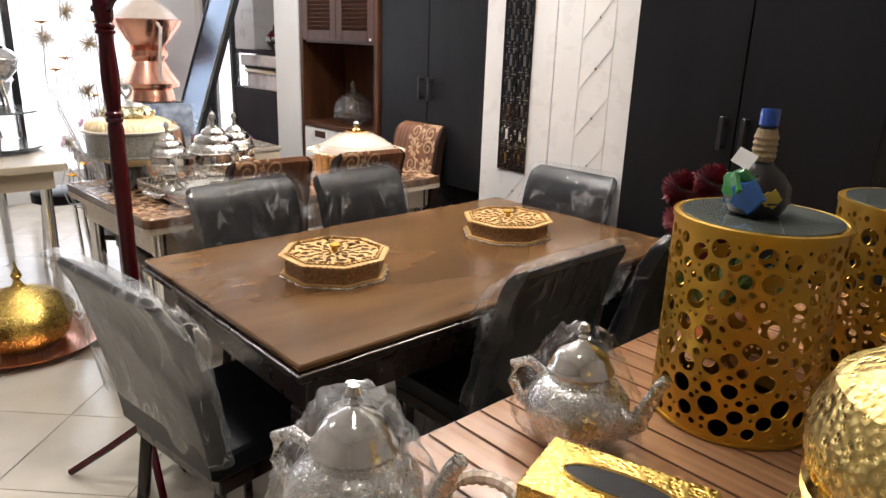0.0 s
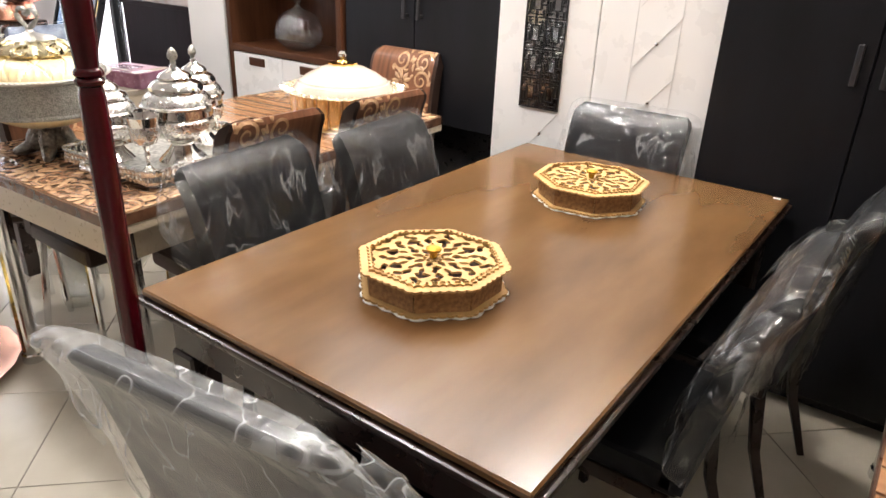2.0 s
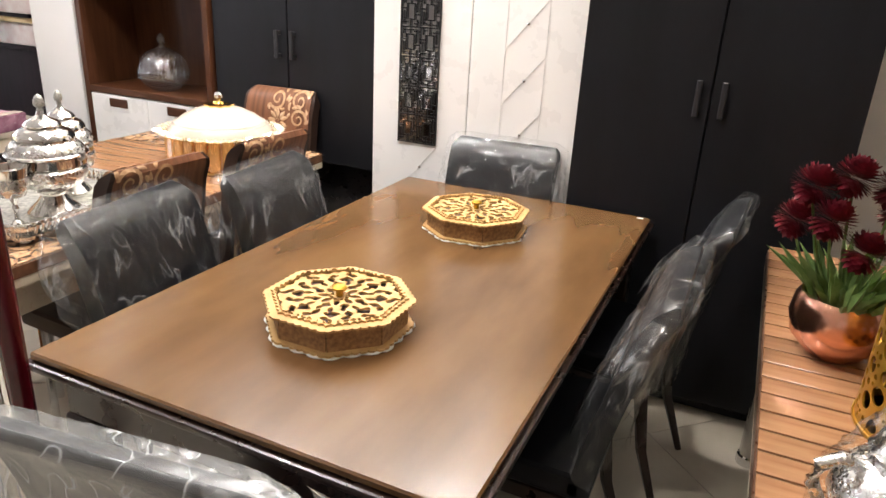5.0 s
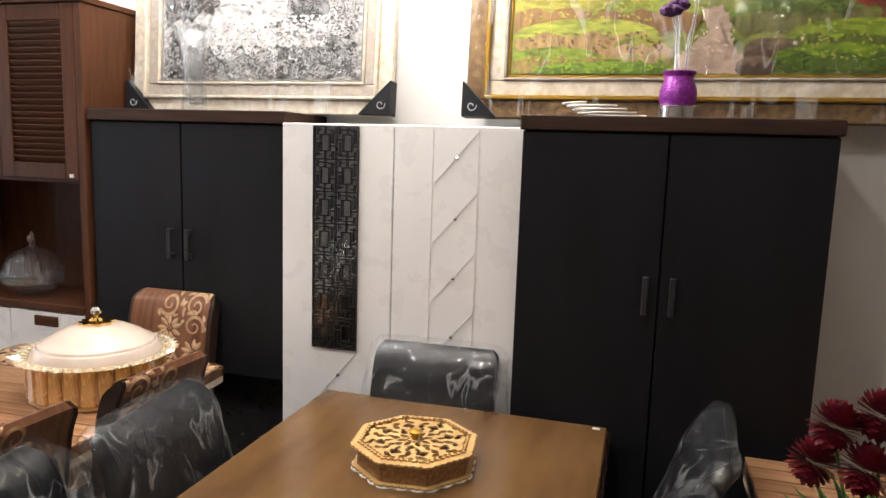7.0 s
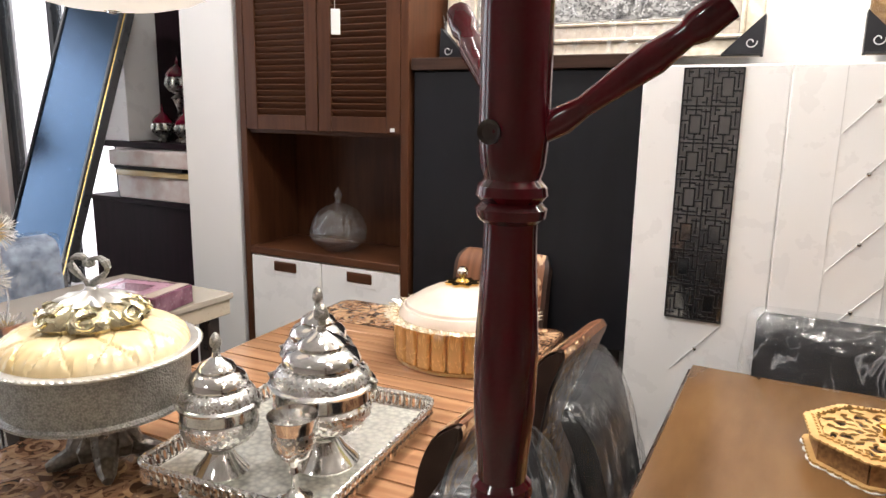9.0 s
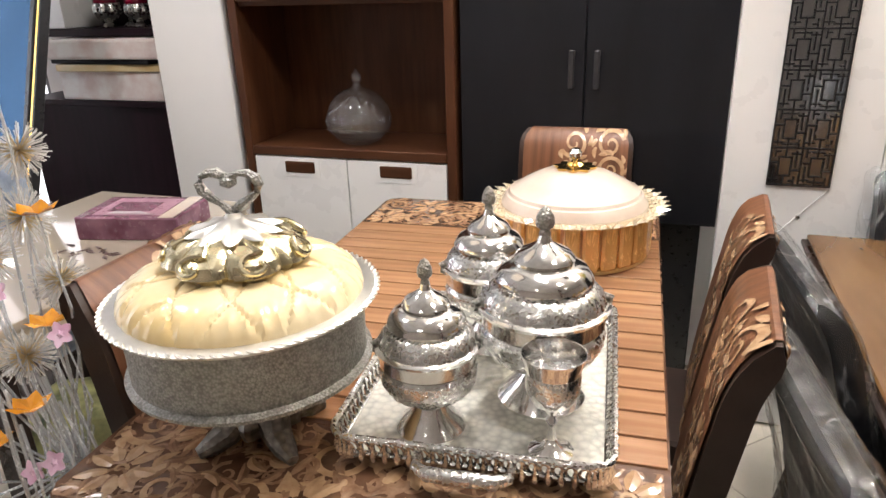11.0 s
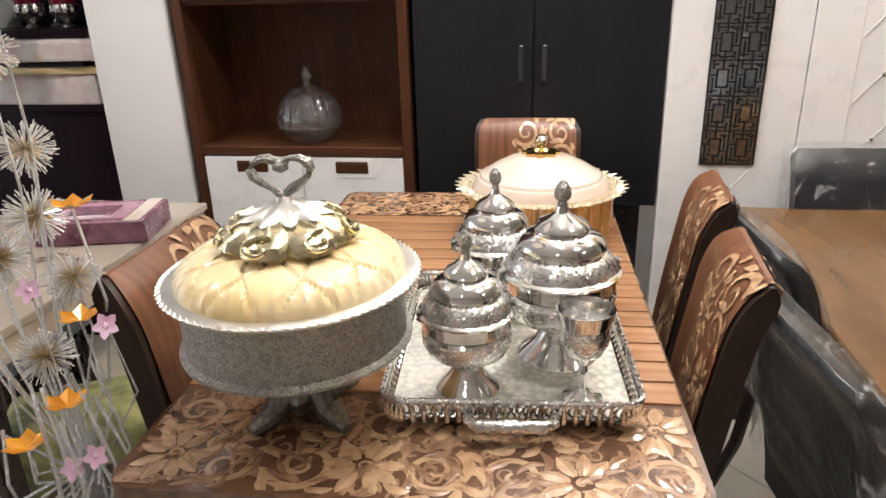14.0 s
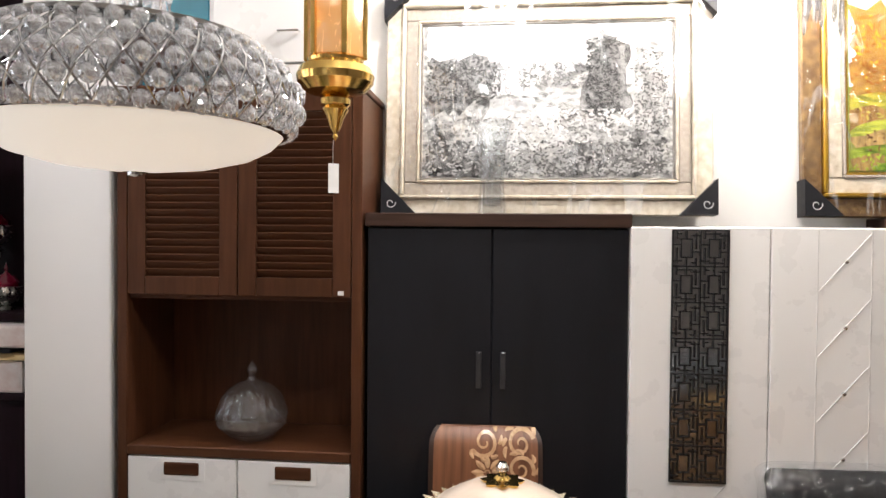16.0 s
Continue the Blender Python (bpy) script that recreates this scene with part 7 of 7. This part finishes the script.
part("rail", tube([(-6.5, 0.0, 2.71), (-6.5, 0.9, 2.71)], 0.012, 8), "chrome", o)

# fibre flowers
M["fibre"] = clear("clear_fibre", haze=0.55, haze_color=(0.92, 0.9, 0.86), glint=0.3, scale=50, rough=0.1, gloss=0.2)
M["tanheart"] = material("tan_fibre", (0.5, 0.36, 0.16), 0.6, scale=30)
M["orange"] = material("orange_foil", (0.75, 0.33, 0.02), 0.2, 0.3, dark=(0.55, 0.2, 0.01), scale=30, coat=0.5)
M["pinkpetal"] = material("pink_acrylic", (0.75, 0.42, 0.6), 0.2, dark=(0.85, 0.65, 0.78), scale=25, coat=0.4)
g = thing("fibre_bouquet", "bouquet of clear fibre blooms, orange foil and pink flowers", "bouquet", pose(-3.63, 0.93, 0))
part("vase", lathe([(0.05, 0.46), (0.055, 0.464), (0.06, 0.48), (0.03, 0.56), (0.028, 0.6), (0.035, 0.62), (0.033, 0.62), (0.024, 0.59), (0.001, 0.48)], 24, m=pose(-0.05, 0.16, 0)), "glassthin", g, smooth=True)
rnd = random.Random(21)


def stem_to(p, r=0.0028):
    x, y, z = p
    return part("stem", tube([(-0.05, 0.16, 0.5), (x * 0.5 - 0.03 + 0.03 * rnd.uniform(-1, 1), y * 0.5 + 0.08, 0.5 + (z - 0.5) * 0.35), (x * 1.15, y * 1.1, 0.5 + (z - 0.5) * 0.75), p], r, 6), "stemclear", g, "clear curling stem", smooth=True)


for p in ((-0.065, 0.205, 1.2), (-0.04, 0.16, 1.09), (0.0, 0.17, 0.965), (-0.02, 0.08, 0.85), (-0.1, 0.12, 1.02), (-0.15, 0.1, 1.15), (-0.13, -0.02, 0.9), (-0.05, 0.02, 1.52), (0.0, 0.09, 1.38), (-0.1, -0.08, 1.4)):
    st = stem_to(p)
    bm = bmesh.new()
    c0 = Vector(p)
    heart_ = bmesh.new()
    for k in range(210):
        d = Vector((rnd.gauss(0, 1), rnd.gauss(0, 1), rnd.gauss(0, 1))).normalized()
        l = 0.052 * rnd.uniform(0.85, 1.08)
        tube([c0 + d * 0.012, c0 + d * l * 0.8, c0 + d * l], [0.0006, 0.0009, 0.0016], 3, bm)
        if k < 110:
            tube([c0 + d * 0.003, c0 + d * l * 0.55], [0.001, 0.0012], 3, heart_)
    tagged(part("fibre_bloom", bm, "fibre", st, "bristling clear fibre bloom"), kind="stuff")
    tagged(part("bloom_heart", heart_, "tanheart", st, "tan fibre heart"), kind="stuff")
for p in ((0.131, 0.046, 1.142), (0.102, 0.04, 0.948), (-0.04, -0.06, 1.25), (0.09, -0.02, 0.82), (0.03, -0.06, 0.76), (-0.1, 0.0, 1.3), (0.0, -0.02, 1.63), (-0.02, -0.1, 1.46), (0.02, 0.11, 1.47), (-0.05, -0.16, 1.62)):
    st = stem_to(p)
    bm = bmesh.new()
    for k in range(6):
        a = k * math.pi / 3
        for s in (0,):
            b0 = Vector(p)
            d = Vector((math.cos(a), math.sin(a), 0.35))
            w_ = Vector((-math.sin(a), math.cos(a), 0)) * 0.014
            bm.faces.new([bm.verts.new(q) for q in (b0, b0 + d * 0.022 - w_, b0 + d * 0.036 + Vector((0, 0, 0.004)), b0 + d * 0.022 + w_)])
    part("foil_bloom", bm, "orange", st, "orange foil bloom")
for p in ((0.19, -0.01, 0.97), (0.06, 0.0, 1.02), (0.1, -0.05, 0.72), (-0.02, -0.07, 0.92), (0.14, -0.04, 0.74)):
    st = stem_to(p, 0.0018)
    part("pink_bloom", lathe([(0.003, -0.006), (0.016, 0), (0.018, 0.006), (0.006, 0.004), (0.001, 0.008)], 20, flute(5, 0.25), m=pose(*p, 60, 20, 0)), "pinkpetal", st, "pink acrylic bloom", smooth=True)
for k in range(16):
    a = rnd.uniform(0, 6.28)
    r = rnd.uniform(0.05, 0.12)
    part("loop", tube([(-0.05 + 0.01 * math.cos(a), 0.16 + 0.01 * math.sin(a), 0.55), (r * math.cos(a), r * math.sin(a), 0.6 + 0.03 * rnd.random()), (1.3 * r * math.cos(a), 1.3 * r * math.sin(a), 0.7), (r * math.cos(a), r * math.sin(a), 0.78 + 0.1 * rnd.random())], 0.003, 6), "stemclear", g, smooth=True)
s = thing("stool", "round dark stool under the fibre bouquet", "stool", pose(-3.68, 1.09, 0))
part("seat", lathe([(0.12, 0.42), (0.13, 0.43), (0.13, 0.45), (0.001, 0.459)], 28), "darkbrown", s, smooth=True)
for k in range(3):
    a = 2.1 * k + 0.4
    part("leg", tube([(0.09 * math.cos(a), 0.09 * math.sin(a), 0.42), (0.12 * math.cos(a), 0.12 * math.sin(a), 0)], 0.012, 8), "chrome", s)
M["cushion"] = material("leaf_print_cloth", (0.45, 0.45, 0.2), 0.8, dark=(0.03, 0.05, 0.03), scale=11, amount=0.5)
s = thing("floor_cushion", "yellow-green leaf print bag on the floor", "bag", pose(-4.1, 1.55, 0.0, 0, 0, 30))
part("bag", box(-0.2, 0.2, -0.14, 0.14, 0.0, 0.36, 0.06, seg=4), "cushion", s, smooth=True)

# gold dish and pot on the floor
s = thing("gold_dish", "hammered gold lidded dish on a round rope-edged tray", "dish", pose(-3.52, 0.56, 0) @ Matrix.Diagonal((0.98, 0.98, 1.05, 1)))
part("tray", lathe([(0.27, 0.004), (0.3, 0.012), (0.335, 0.03), (0.34, 0.036), (0.33, 0.036), (0.28, 0.018), (0.001, 0.012)], 72, lambda a, i: 1 + (0.008 * math.sin(50 * a) if i == 3 else 0)), "copper", s, "round tray", smooth=True)
part("body", lathe([(0.16, 0.02), (0.2, 0.06), (0.215, 0.12), (0.21, 0.15), (0.23, 0.155), (0.23, 0.165)], 56), "gold", s, smooth=True)
part("lid", lathe([(0.23, 0.166), (0.215, 0.19), (0.16, 0.235), (0.08, 0.265), (0.03, 0.28), (0.012, 0.31), (0.025, 0.33), (0.008, 0.36), (0.001, 0.4)], 56), "gold", s, "domed lid", smooth=True)
s = thing("dark_pot", "dull grey metal pot lying on its side", "pot", pose(-3.19, 0.27, 0.105, 90, 0, 55))
part("body", lathe([(0.1, -0.1), (0.104, -0.095), (0.1, 0.0), (0.07, 0.1), (0.001, 0.12), (0.065, 0.09), (0.094, 0.0), (0.094, -0.1)], 36), "pewter", s, smooth=True)
s = thing("glass_jar", "thick clear glass jar on the floor", "jar", pose(-3.62, 1.22, 0))
part("body", lathe([(0.07, 0), (0.078, 0.004), (0.08, 0.05), (0.06, 0.2), (0.03, 0.3), (0.03, 0.34), (0.026, 0.34), (0.055, 0.2), (0.074, 0.05), (0.001, 0.01)], 32), "glassthin", s, smooth=True)
s = thing("black_stool", "small black stool with chrome legs beneath the beige table", "stool", pose(-4.55, 1.02, 0))
part("seat", lathe([(0.14, 0.44), (0.16, 0.45), (0.16, 0.5), (0.14, 0.51), (0.001, 0.512)], 28), "leather", s, smooth=True)
for k in range(4):
    a = math.pi / 4 + k * math.pi / 2
    part("leg", tube([(0.12 * math.cos(a), 0.12 * math.sin(a), 0.44), (0.16 * math.cos(a), 0.16 * math.sin(a), 0)], 0.011, 8), "chrome", s)


# ---- floor tiles on the diagonal ----
S = 0.46
tile = None
c45 = math.cos(math.pi / 4)
for i in range(-16, 17):
    for j in range(-16, 17):
        u, v = (i + 0.5) * S, (j + 0.5) * S
        x, y = -2.71 + (u - v) * c45, 0.54 + (u + v) * c45
        if not (X0 + 0.3 < x < X1 - 0.3 and Y0 + 0.3 < y < Y1 - 0.25):
            continue
        m = pose(x, y, 0, 0, 0, 45)
        if tile is None:
            tile = part("tile", box(-S / 2 + 0.0018, S / 2 - 0.0018, -S / 2 + 0.0018, S / 2 - 0.0018, -0.0039, 0.0, 0.0008), "tile", floor)
            tile.matrix_basis = m
        else:
            again(tile, m)
